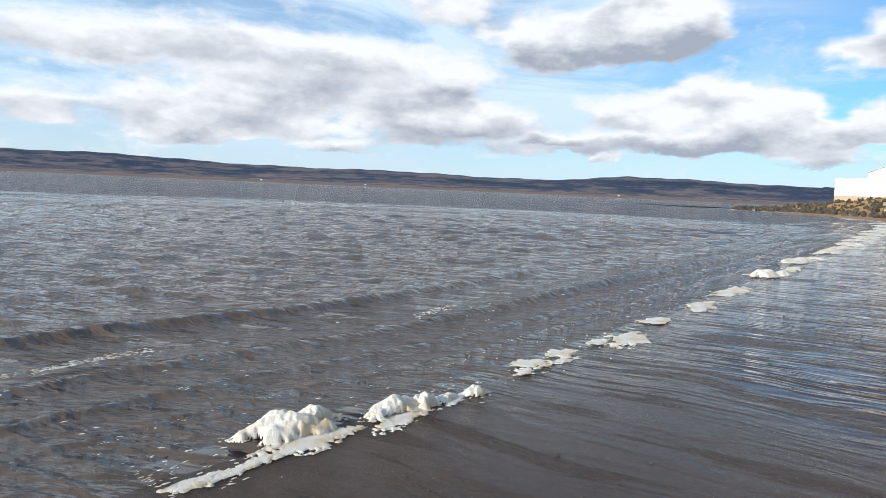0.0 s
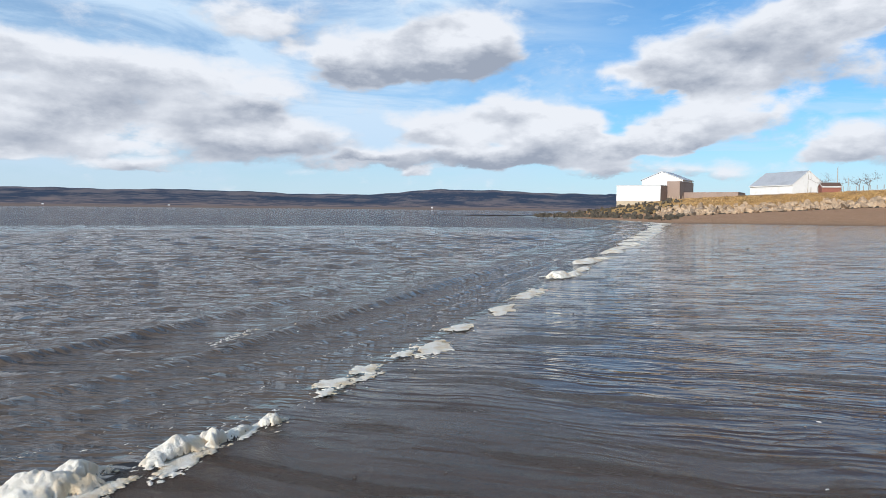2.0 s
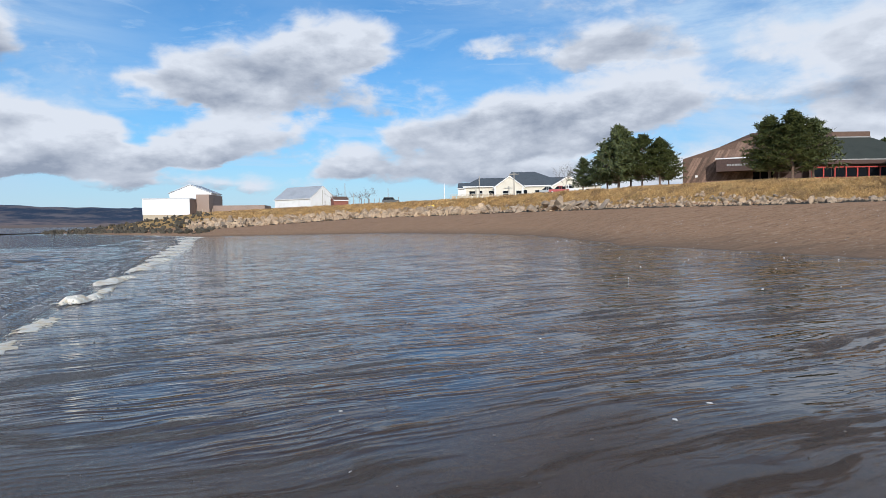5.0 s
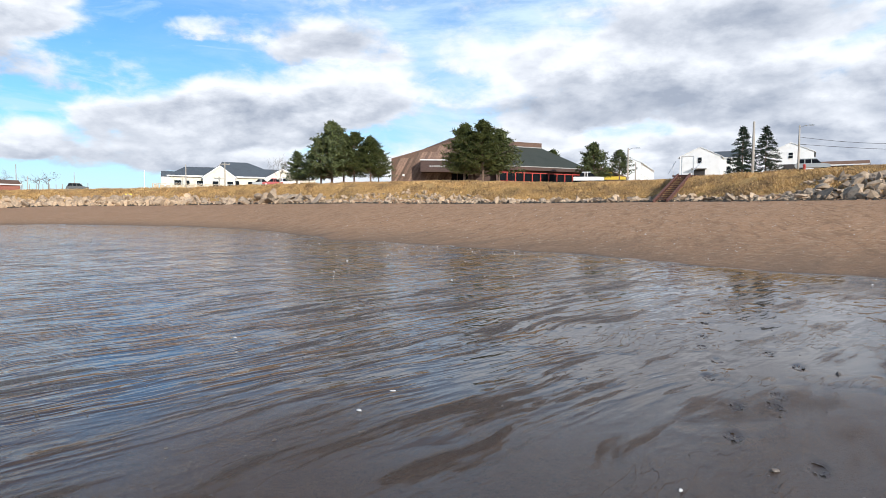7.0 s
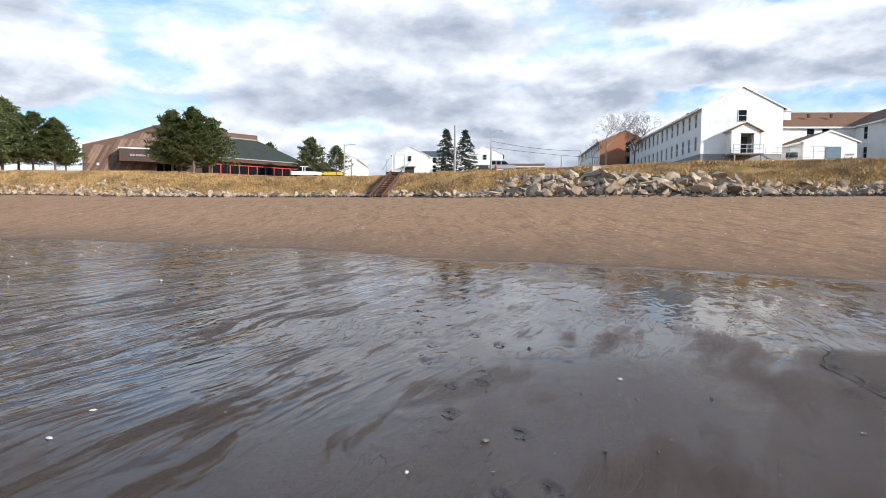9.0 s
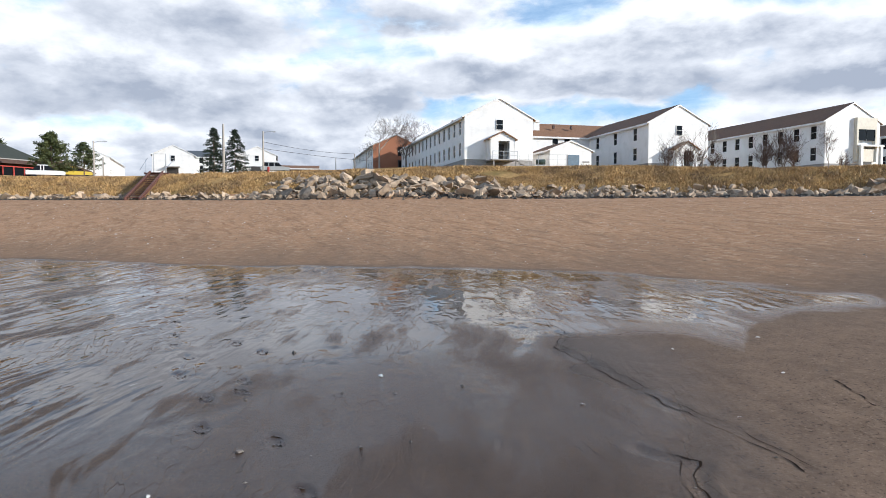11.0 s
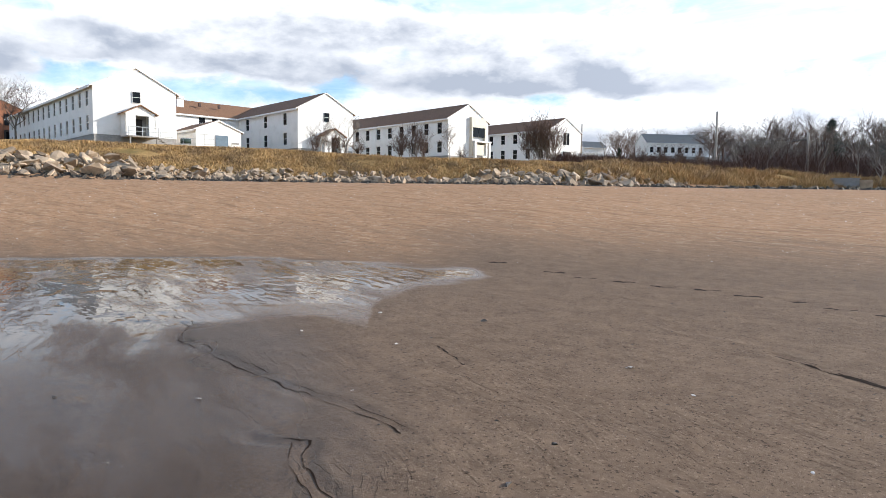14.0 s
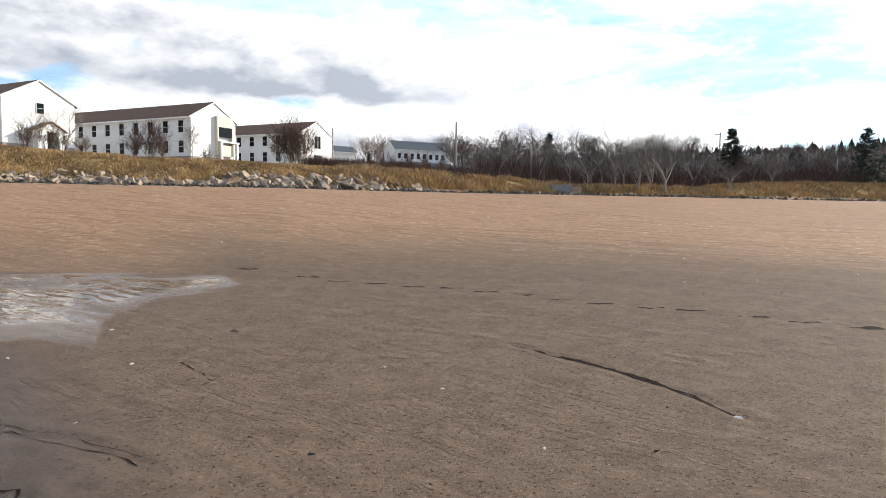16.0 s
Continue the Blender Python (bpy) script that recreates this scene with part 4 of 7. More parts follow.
def gable_roof(parent, w, z, ph, length, mat, over=0.35, thick=0.16, label="", trim=TRIM_WHITE):
    """A pitched roof, ridge along y, eaves at height z over a house w wide."""
    sl = ph / (w / 2)
    hw = w / 2 + over
    out = [(-hw, z - over * sl), (0, z + ph), (hw, z - over * sl), (hw, z - over * sl + thick), (0, z + ph + thick * 1.2), (-hw, z - over * sl + thick)]
    out = [out[0], out[1], out[2], out[3], out[4], out[5]]
    lip = 0.10   # past the gable ends
    part("roof", Shape().prism(out, -lip, length + lip).mesh("roof", mat), parent, label)
    for end in (-lip - 0.035, length + lip):
        inset = [(a, b2 - 0.005) for a, b2 in out]
        part("bargeboard", Shape().prism(inset, end, end + 0.033).mesh("bargeboard", trim), parent, "white bargeboard")
    for sgn in (-1, 1):
        x = sgn * (hw + 0.02)
        part("eave_board", Shape().box(x - 0.02, -lip, z - over * sl - 0.12, x + 0.02, length + lip, z - over * sl + 0.12).mesh("eave_board", trim), parent, "white eave board")


def house(name, label, x, y, z, az, w, e, ph, length, wall=None, roof=None, side_windows=(), gable_holes=(), base=1.2, base_mat=None,
          win=(1.0, 1.7), far_side=(), group="", gable_mat=None, category="building", frame_mat=None):
    """A long house with its gable towards the beach. z: foot of the siding; side_windows: (rows of sill heights, first, gap, count)."""
    wall, roof = wall or WHITE_SIDING, roof or BROWN_ROOF
    root = thing(name, label, category, pose(x, y, z, 0, 0, az + 90), group)
    front = [(cx + w / 2 - ww / 2, sill, cx + w / 2 + ww / 2, sill + hh) for cx, sill, ww, hh in gable_holes]
    add_wall(root, pose(-w / 2, 0, 0), w, 0, e, [h for h in front if h[3] <= e], gable_mat or wall, frame_mat=frame_mat)
    # the gable above the eaves
    tops = Shape().prism([(-w / 2, e), (w / 2, e), (0, e + ph)], 0, 0.2)
    part("gable", tops.mesh("gable", gable_mat or wall), root)
    part("gable", Shape().prism([(-w / 2, e), (w / 2, e), (0, e + ph)], length - 0.2, length).mesh("gable", wall), root)
    part("wall", holed_wall(w, 0, e, []).mesh("wall", wall), root, at=pose(w / 2, length, 0, 0, 0, 180))
    holes = []
    if side_windows:
        sills, first, gap, count = side_windows
        holes = [(length - first - i * gap - win[0], sl, length - first - i * gap, sl + win[1]) for sl in sills for i in range(count)]
    # the side that faces north
    add_wall(root, pose(-w / 2, length, 0, 0, 0, -90), length, 0, e, holes, wall, frame_mat=frame_mat)
    holes2 = [(hh[0], hh[1], hh[2], hh[3]) for hh in far_side]
    add_wall(root, pose(w / 2, 0, 0, 0, 0, 90), length, 0, e, holes2, wall, frame_mat=frame_mat)
    part("foundation", Shape().box(-w / 2 + 0.06, 0.06, -base, w / 2 - 0.06, length - 0.06, 0.0).mesh("foundation", base_mat or CONCRETE), root, "grey concrete foundation")
    gable_roof(root, w, e, ph, length, roof)
    return root


def porch(root, cx, w, depth, floor, height, ph, mat=None, roof=None, door=True, rail=True, steps=0):
    """A gabled porch on the front wall: an open recess with a door, a landing, a rail and steps."""
    mat, roof = mat or WHITE_SIDING, roof or BROWN_ROOF
    p = part("porch", holed_wall(w, 0, height, [(w * 0.34, 0.02, w * 0.78, height - 0.25)]).mesh("porch", mat), root, "white gabled porch with an open recess", pose(cx - w / 2, -depth, floor))
    part("porch_wall", Shape().box(0, 0.0, 0, 0.12, depth, height).mesh("porch_wall", mat), p)
    part("porch_wall", Shape().box(w - 0.12, 0.0, 0, w, depth, height).mesh("porch_wall", mat), p)
    part("gable", Shape().prism([(0, height), (w, height), (w / 2, height + ph)], 0, 0.12).mesh("gable", mat), p)
    sl = ph / (w / 2)
    o = 0.28
    out = [(-o, height - o * sl), (w / 2, height + ph), (w + o, height - o * sl), (w + o, height - o * sl + 0.1), (w / 2, height + ph + 0.12), (-o, height - o * sl + 0.1)]
    part("porch_roof", Shape().prism(out, -0.25, depth).mesh("porch_roof", roof), p)
    part("porch_floor", Shape().box(0, -1.0, -0.16, w, depth, 0.0).mesh("porch_floor", CONCRETE), p)
    for px in (0.15, w - 0.25):
        part("footing", Shape().box(px, -0.9, -2.2, px + 0.14, -0.76, -0.16).mesh("footing", CONCRETE), p)
    if door:
        part("door", Shape().box(w * 0.42, depth - 0.12, 0, w * 0.42 + 0.95, depth - 0.04, 2.05).mesh("door", DARK_DOOR), p, "dark entrance door")
        part("recess", Shape().box(w * 0.3, depth - 0.035, 0, w * 0.85, depth - 0.01, height - 0.2).mesh("recess", CONCRETE), p)
    if rail:
        for px in (0.05, w * 0.45, w - 0.05):
            part("rail_post", Shape().box(px - 0.03, -0.98, 0, px + 0.03, -0.92, 0.95).mesh("rail_post", GALVANISED), p)
        part("handrail", Shape().box(0, -0.98, 0.92, w, -0.92, 0.98).mesh("handrail", GALVANISED), p)
        part("handrail", Shape().box(0, -0.98, 0.45, w, -0.94, 0.49).mesh("handrail", GALVANISED), p)
    for i in range(steps):
        part("step", Shape().box(w + 0.3 * i, -0.95, -0.18 * (i + 1) - 0.06, w + 0.3 * i + 0.32, 0.0, -0.18 * (i + 1)).mesh("step", CONCRETE), p)
    return p


# ---- the white barracks on the lawn ----
ROWS = "white two-storey barracks"
b1 = house("barracks_building", "long white two-storey clapboard barracks with a gabled porch on a lawn", 73.4, -40.75, 8.68, 170, 9.12, 5.3, 2.36, 42.4,
           side_windows=((0.5, 3.2), 1.6, 2.75, 15), gable_holes=(), base=1.35, group=ROWS)
add_window(b1, pose(-0.45, -0.13, 3.75), 0.95, 1.3)
porch(b1, -0.1, 3.3, 1.6, -0.1, 2.55, 0.85, steps=5)
b2 = house("barracks_building", "white two-storey barracks wing with brown roof and dark porch door", 67.64, -64.83, 8.61, 169, 8.91, 5.31, 2.32, 34.0,
           side_windows=((0.55, 3.25), 3.0, 5.6, 5), base=1.35, group=ROWS)
add_window(b2, pose(-0.45, -0.13, 3.75), 0.95, 1.3)
porch(b2, 0.3, 3.2, 1.6, -0.6, 2.4, 0.9, rail=False)
b3 = house("barracks_building", "white two-storey barracks with brown roof and tall glazed entrance bay", 55.8, -82.56, 8.3, 170, 8.54, 5.37, 2.29, 44.0,
           side_windows=((0.45, 3.2), 1.4, 2.9, 14), base=1.35, group=ROWS)
b4 = house("barracks_building", "white two-storey barracks with brown roof behind a leafless shrub", 52.0, -107.4, 8.83, 170, 9.27, 5.26, 2.21, 34.0,
           side_windows=((0.45, 3.2), 1.4, 2.9, 10), base=1.6, group=ROWS)
b0 = house("brick_building", "long two-storey building with a red brick gable end", 119.9, -44.1, 9.9, 170, 9.1, 5.2, 2.0, 34.0,
           side_windows=((0.55, 3.25), 1.6, 2.4, 12), base=1.4, gable_mat=BRICK, group="")

def spot(az, r, lift=0.0):
    c = bearing(az, r)
    return c.x, c.y, floor_at(c.x, c.y) + lift


def height_at(el, r):
    return EYE + r * math.tan(radians(el))


# parts of the barracks that set one apart from another
bay = part("entrance_bay", Shape().box(0.15, -0.5, 0.3, 3.3, 0.0, 1.9).box(0.15, -0.5, 4.4, 3.3, 0.0, 5.9).box(0.15, -0.5, 1.9, 0.4, 0, 4.4).box(3.05, -0.5, 1.9, 3.3, 0, 4.4).mesh("entrance_bay", CREAM_SIDING), b3, "cream boarded entrance bay")
part("pane", Shape().box(0.4, -0.4, 3.0, 1.7, -0.36, 4.4).box(1.8, -0.4, 3.0, 3.05, -0.36, 4.4).mesh("pane", GLASS), bay, "large stair window")
part("door", Shape().box(1.3, -0.46, -0.2, 2.6, -0.3, 2.0).mesh("door", DARK_DOOR), b3, "dark entrance door")
part("canopy", Shape().box(0.3, -1.0, 2.2, 4.0, -0.02, 2.42).mesh("canopy", TRIM_WHITE), b3, "white flat canopy")
for px in (0.4, 3.5):
    part("column", Shape().box(px, -0.95, -0.9, px + 0.35, -0.6, 2.2).mesh("column", TRIM_WHITE), b3)
for i in range(5):
    part("step", Shape().box(0.6, -1.0 - 0.32 * (i + 1), -1.6, 3.6, -1.0 - 0.32 * i, -0.25 - 0.18 * i).mesh("step", CONCRETE), b3)
bay4 = part("stair_window", Shape().box(-0.6, -0.1, 2.9, 1.0, 0.0, 5.0).mesh("stair_window", GLASS), b4, "tall dark stair window")
part("window_frame", Shape().box(0.15, -0.14, 2.9, 0.25, -0.1, 5.0).box(-0.7, -0.14, 2.8, 1.1, -0.1, 2.9).mesh("window_frame", TRIM_WHITE), bay4)
part("door", Shape().box(-0.8, -0.35, -0.9, 1.2, -0.05, 1.7).mesh("door", DARK_DOOR), b4, "dark recessed entrance")
porch_b0 = part("door_frame", Shape().box(0.2, -0.6, -0.3, 3.0, -0.05, 0.0).box(0.2, -0.6, 2.2, 3.0, -0.05, 2.4).box(0.2, -0.6, 0, 0.4, -0.05, 2.2).box(2.8, -0.6, 0, 3.0, -0.05, 2.2).mesh("door_frame", DARK_DOOR), b0, "dark framed entrance")
part("pane", Shape().box(0.4, -0.3, 0, 2.8, -0.26, 2.2).mesh("pane", GLASS), porch_b0)
upper0 = part("window", Shape().box(0.3, -0.1, 3.2, 2.2, -0.02, 5.0).mesh("window", GLASS), b0, "wide upper window")
part("window_frame", Shape().box(1.2, -0.14, 3.2, 1.3, -0.1, 5.0).box(0.3, -0.14, 4.05, 2.2, -0.1, 4.15).mesh("window_frame", TRIM_WHITE), upper0)

wing = house("linking_wing", "white two-storey wing with brown roof between two barracks", 88.0, -73.0, 8.6, 260, 8.0, 5.3, 2.3, 30.0,
             side_windows=((3.3,), 12.0, 2.0, 2), base=1.4)
chimney = part("chimney", Shape().box(-2.4, 16.5, 6.2, -1.4, 17.5, 8.0).box(-2.5, 16.4, 7.6, -1.3, 17.6, 7.8).mesh("chimney", TRIM_WHITE), wing, "white chimney")
for yv in (11.0, 14.0, 20.0, 23.0):
    part("roof_vent", Shape().box(-2.6, yv, 6.7, -2.3, yv + 0.3, 7.25).mesh("roof_vent", DARK_WOOD), wing)
garage = house("garage", "small white gabled garage with a blue-grey door", 73.2, -51.5, 7.75, 170, 6.0, 2.55, 1.15, 8.0, base=0.9)
part("garage_door", Shape().box(-0.5, -0.08, -0.3, 1.2, -0.02, 1.95).mesh("garage_door", BLUE_DOOR), garage, "blue-grey double door")
part("vent_panel", Shape().box(1.7, -0.06, 0.95, 2.7, -0.01, 1.15).mesh("vent_panel", CONCRETE), garage)
c = spot(-122.6, 86.0)
tank = thing("oil_tank", "dark green steel oil tank on legs beside a white garage", "tank", pose(c[0], c[1], c[2], 0, 0, -122) @ Matrix.Scale(0.62, 4))
drum = Shape().tube([(-1.0, 0, 0.95), (-0.9, 0, 0.95), (0.9, 0, 0.95), (1.0, 0, 0.95)], [0.35, 0.55, 0.55, 0.35], 14)
part("drum", drum.mesh("drum", GREEN_TANK, True), tank)
for lx in (-0.7, 0.7):
    part("leg", Shape().box(lx - 0.06, -0.4, -0.1, lx + 0.06, 0.4, 0.6).mesh("leg", GALVANISED), tank)
c = spot(-122.8, 83.5)
yard_fence = thing("wire_fence", "low grey steel mesh fence round a yard", "fence", pose(c[0], c[1], c[2], 0, 0, -118))
for i in range(6):
    part("post", Shape().box(-3 + 1.2 * i, 0, -0.3, -2.95 + 1.2 * i, 0.05, 1.5).mesh("post", GALVANISED), yard_fence)
for zz in (0.3, 0.9, 1.45):
    part("rail", Shape().box(-3, 0.01, zz, 3.05, 0.04, zz + 0.03).mesh("rail", GALVANISED), yard_fence)

# ---- the brown hall with its wide roof ----
c = spot(-72, 112)
HALL_Z = height_at(2.95, 112)
hall = thing("brown_hall", "low brown timber-clad hall with dark roof and red window band", "building", pose(c[0], c[1], HALL_Z, 0, 0, -72))


def slanted(x0, z0, zl, x1, z1, y, t=0.3):
    """A wall panel with a slanting top."""
    return Shape().prism([(x0, z0), (x1, z0), (x1, z1), (x0, zl)], y, y + t)


part("wall", slanted(-11.2, -1.5, 3.75, -1.0, 6.75, 0).mesh("wall", BROWN_WOOD), hall, "diagonal brown board cladding")
for i in range(31):   # boards laid at a slant
    x = -13.2 + i * 0.45
    pts = []
    for k in range(9):
        px, pz = x + k * 0.55, -1.4 + k * 1.05
        top = 3.75 + (px + 11.2) * 3.0 / 10.2 - 0.15
        if -11.1 < px < -1.1 and -1.4 <= pz <= top:
            pts.append((px, pz))
    if len(pts) > 1:
        (xa, za), (xb, zb) = pts[0], pts[-1]
        b_ = Shape()
        b_.face((xa, -0.05, za), (xa + 0.40, -0.05, za), (xb + 0.40, -0.05, zb), (xb, -0.05, zb))
        b_.face((xa, -0.05, za), (xb, -0.05, zb), (xb, 0.0, zb), (xa, 0.0, za))
        b_.face((xa + 0.40, -0.05, za), (xa + 0.40, 0, za), (xb + 0.40, 0, zb), (xb + 0.40, -0.05, zb))
        part("board", b_.mesh("board", BOARD), hall)
part("wall", Shape().box(-11.2, 0.3, -1.5, -10.9, 14, 3.7).mesh("wall", BROWN_WOOD), hall)
part("parapet", Shape().prism([(-5.7, 5.55), (-1.2, 7.35), (0.3, 7.4), (0.3, 5.0), (-5.7, 5.0)], 1.2, 12.0).mesh("parapet", DARK_WOOD), hall, "dark clerestory block")
part("wall", Shape().box(-1.0, 0.6, -1.5, 9.5, 0.9, 6.6).mesh("wall", DARK_WOOD), hall)
canopy = part("canopy", Shape().box(-6.1, -3.0, 1.35, 4.5, 0.6, 3.2).mesh("canopy", DARK_WOOD), hall, "deep brown entrance canopy")
part("coping", Shape().box(-6.2, -3.1, 3.2, 4.6, 0.6, 3.38).mesh("coping", TRIM_WHITE), canopy, "pale canopy edge")
for i, wl in enumerate((0.30, 0.26, 0.30, 0.34, 0.28, 0.22, 0.30, 0.24, 0.28)):   # lettering too faint to read
    part("sign_bar", Shape().box(-4.6 + 0.38 * i, -3.04, 2.12, -4.6 + 0.38 * i + wl, -3.0, 2.42).mesh("sign_bar", CONCRETE), canopy)
for i in range(4):
    part("pane", Shape().box(-5.6 + 1.9 * i, 0.45, -0.3, -3.9 + 1.9 * i, 0.5, 1.3).mesh("pane", GLASS), hall)
    part("door_frame", Shape().box(-3.9 + 1.9 * i, 0.4, -0.3, -3.7 + 1.9 * i, 0.58, 1.35).mesh("door_frame", DARK_WOOD), hall)
part("lamp", Shape().box(-9.3, -0.2, 0.75, -8.95, 0, 1.1).mesh("lamp", TRIM_WHITE), hall, "small white wall lamp")
# the dining side: a long low front with windows, going away to the right
front = part("front_wall", holed_wall(17.4, -2.0, 2.4, [(0.5 + 1.68 * i, 0.55, 2.0 + 1.68 * i, 1.95) for i in range(10)], 0.3).mesh("front_wall", DARK_WOOD), hall, "low dark front wall", pose(6.5, -1.0, -0.45, 0, 0, 26))
for i in range(10):
    part("pane", Shape().box(0.52 + 1.68 * i, 0.14, 0.57, 1.98 + 1.68 * i, 0.18, 1.93).mesh("pane", GLASS), front)
    part("window_frame", Shape().box(0.34 + 1.68 * i, -0.07, 0.42, 0.5 + 1.68 * i, 0.2, 2.05).mesh("window_frame", RED_PAINT), front, "bright red window post")
for a, b_ in ((0.40, 0.56), (1.93, 2.08)):
    part("window_rail", Shape().box(0.3, -0.06, a, 17.3, 0.12, b_).mesh("window_rail", RED_PAINT), front, "red window rail")
part("fascia", Shape().box(-0.8, -0.9, 2.4, 18.0, -0.75, 2.95).mesh("fascia", DARK_WOOD), front)
part("gutter", Shape().box(-0.8, -0.98, 2.95, 18.1, -0.74, 3.12).mesh("gutter", CONCRETE), front, "pale roof edge")
part("soffit", Shape().box(-0.8, -0.75, 2.4, 18.0, 0.0, 2.46).mesh("soffit", DARK_WOOD), front)
part("corner_post", Shape().box(17.4, -0.75, -2.0, 17.75, -0.3, 2.4).mesh("corner_post", BROWN_WOOD), front)
part("plinth", Shape().box(-1.5, -0.5, -2.0, 17.6, -0.05, -0.62).mesh("plinth", CONCRETE), front, "pale concrete plinth")
part("end_wall", Shape().box(17.3, 0.05, -2.0, 17.6, 14.0, 2.4).mesh("end_wall", DARK_WOOD), front)
rf = Shape()
e0, e1 = (-0.9, -1.0, 3.1), (18.2, -1.0, 3.1)
t0, t1 = (-0.5, 4.3, 6.8), (11.9, 4.3, 6.8)
f0, f1 = (18.2, 15.0, 3.1), (-0.9, 15.0, 3.1)
part("parapet", Shape().box(-4.0, 4.35, 5.5, 11.8, 13.0, 7.75).mesh("parapet", BROWN_WOOD), front, "brown parapet round the flat roof")
part("coping", Shape().box(-4.05, 4.29, 6.82, 11.86, 13.05, 6.98).mesh("coping", CONCRETE), front, "pale coping")
rf.face(e0, e1, t1, t0).face(e1, f0, t1).face(f0, f1, t0, t1).face(f1, e0, t0).face(e0, f1, f0, e1)
part("roof", rf.mesh("roof", GREEN_ROOF), front, "dark green hipped roof")
c = spot(-84.6, 128)
shed_roof = thing("low_annex", "low brown annex roof behind a hall", "building", pose(c[0], c[1], height_at(2.7, 128), 0, 0, -84))
part("wall", Shape().box(-6, 0, -2, 4, 6, 1.2).mesh("wall", BROWN_WOOD), shed_roof)
part("roof", Shape().prism([(-6.3, 1.2), (4.3, 1.2), (-1.0, 3.2)], -0.3, 6.3).mesh("roof", BROWN_WOOD), shed_roof)

# ---- the cream house with the grey roofs ----
c = spot(-52.6, 165)
club = thing("cream_house", "long cream single-storey house with grey roofs and white gables", "house", pose(c[0], c[1], height_at(1.95, 165), 0, 0, -52.6))
doors = [(1.0, 0.7, 2.6, 2.0), (3.4, 0.7, 4.4, 2.0), (5.9, 0.7, 8.2, 2.0), (11.0, 0.7, 12.3, 2.0), (14.2, 0.0, 15.5, 2.1), (17.4, 0.7, 19.0, 2.0), (20.4, 0.7, 22.6, 2.1), (24.5, 0.7, 26.2, 2.0), (29.5, 0.0, 31.5, 2.1)]
add_wall(club, pose(-12.5, 0, 0), 33.5, -1.5, 3.0, doors, CREAM_SIDING)
part("wall", Shape().box(-12.5, 0.25, -1.5, 21.0, 14, 2.95).mesh("wall", CREAM_SIDING), club)
part("eave_board", Shape().box(-13.0, -0.6, 2.85, 21.5, -0.5, 3.15).mesh("eave_board", TRIM_WHITE), club, "white eave board")
lr = Shape().face((-13, -0.6, 3.1), (2, -0.6, 3.1), (2, 7, 5.6), (-9.5, 7, 5.6)).face((-13, -0.6, 3.1), (-9.5, 7, 5.6), (-13, 14.6, 3.1)).face((-13, 14.6, 3.1), (-9.5, 7, 5.6), (2, 7, 5.6), (2, 14.6, 3.1))
part("roof", lr.mesh("roof", GREY_ROOF), club, "grey shingle roof")
hr = Shape().face((-3, -0.5, 3.1), (14, -0.5, 3.1), (5.0, 8, 7.1), (-1.0, 8, 7.1)).face((14, -0.5, 3.1), (14, 16, 3.1), (5.0, 8, 7.1)).face((-3, -0.5, 3.1), (-1, 8, 7.1), (-3, 16, 3.1)).face((-3, 16, 3.1), (-1, 8, 7.1), (5, 8, 7.1), (14, 16, 3.1))
part("roof", hr.mesh("roof", GREY_ROOF), club)
rr = Shape().face((4, -0.55, 3.12), (20, -0.55, 3.12), (15, 7, 5.5), (4, 7, 5.5)).face((20, -0.55, 3.12), (20, 14.5, 3.12), (15, 7, 5.5)).face((4, 7, 5.5), (15, 7, 5.5), (20, 14.5, 3.12), (4, 14.5, 3.12))
part("roof", rr.mesh("roof", GREY_ROOF), club)
for x0, xp, x1, pk in ((-5.0, -1.4, 2.0, 5.5), (9.0, 13.0, 17.2, 5.2)):
    part("gable", Shape().prism([(x0, 2.9), (x1, 2.9), (xp, pk)], -1.2, 0.3).mesh("gable", CREAM_SIDING), club)
    part("wall", Shape().box(x0 + 0.1, -1.2, -1.5, x1 - 0.1, -0.02, 2.9).mesh("wall", CREAM_SIDING), club)
    for (xa, za), (xb, zb) in (((x0 - 0.4, 2.75), (xp, pk + 0.12)), ((xp, pk + 0.12), (x1 + 0.4, 2.75))):
        part("bargeboard", Shape().prism([(xa, za), (xb, zb), (xb, zb - 0.32), (xa, za - 0.32)], -1.45, -1.2).mesh("bargeboard", TRIM_WHITE), club, "white bargeboard")
        part("roof", Shape().prism([(xa, za + 0.12), (xb, zb + 0.12), (xb, zb), (xa, za)], -1.5, 7.0).mesh("roof", GREY_ROOF), club)
for xa in (-12.5, -5.0, 1.9, 9.0, 16.9):
    part("corner_board", Shape().box(xa - 0.14, -1.26 if -6 < xa < 18 else -0.06, -1.4, xa + 0.14, -1.2 if -6 < xa < 18 else -0.005, 2.85).mesh("corner_board", TRIM_WHITE), club)
for xa in (-3.1, 0.2, 11.2, 15.0):
    add_window(club, pose(xa, -1.32, 0.5), 1.4, 1.4)
c = spot(-50.8, 158)
deck = thing("wooden_deck", "pale wooden deck with rails before a cream house", "deck", pose(c[0], c[1], height_at(1.9, 158), 0, 0, -52))
part("floor_boards", Shape().box(-10.5, 0, 0.1, 8.5, 4.0, 0.3).mesh("floor_boards", DECK_WOOD), deck)
part("skirt", Shape().box(-10.5, -0.05, -0.3, 8.5, 0.0, 0.12).mesh("skirt", DECK_WOOD), deck)
part("handrail", Shape().box(-10.5, -0.02, 1.15, 5.5, 0.08, 1.25).mesh("handrail", DECK_WOOD), deck)
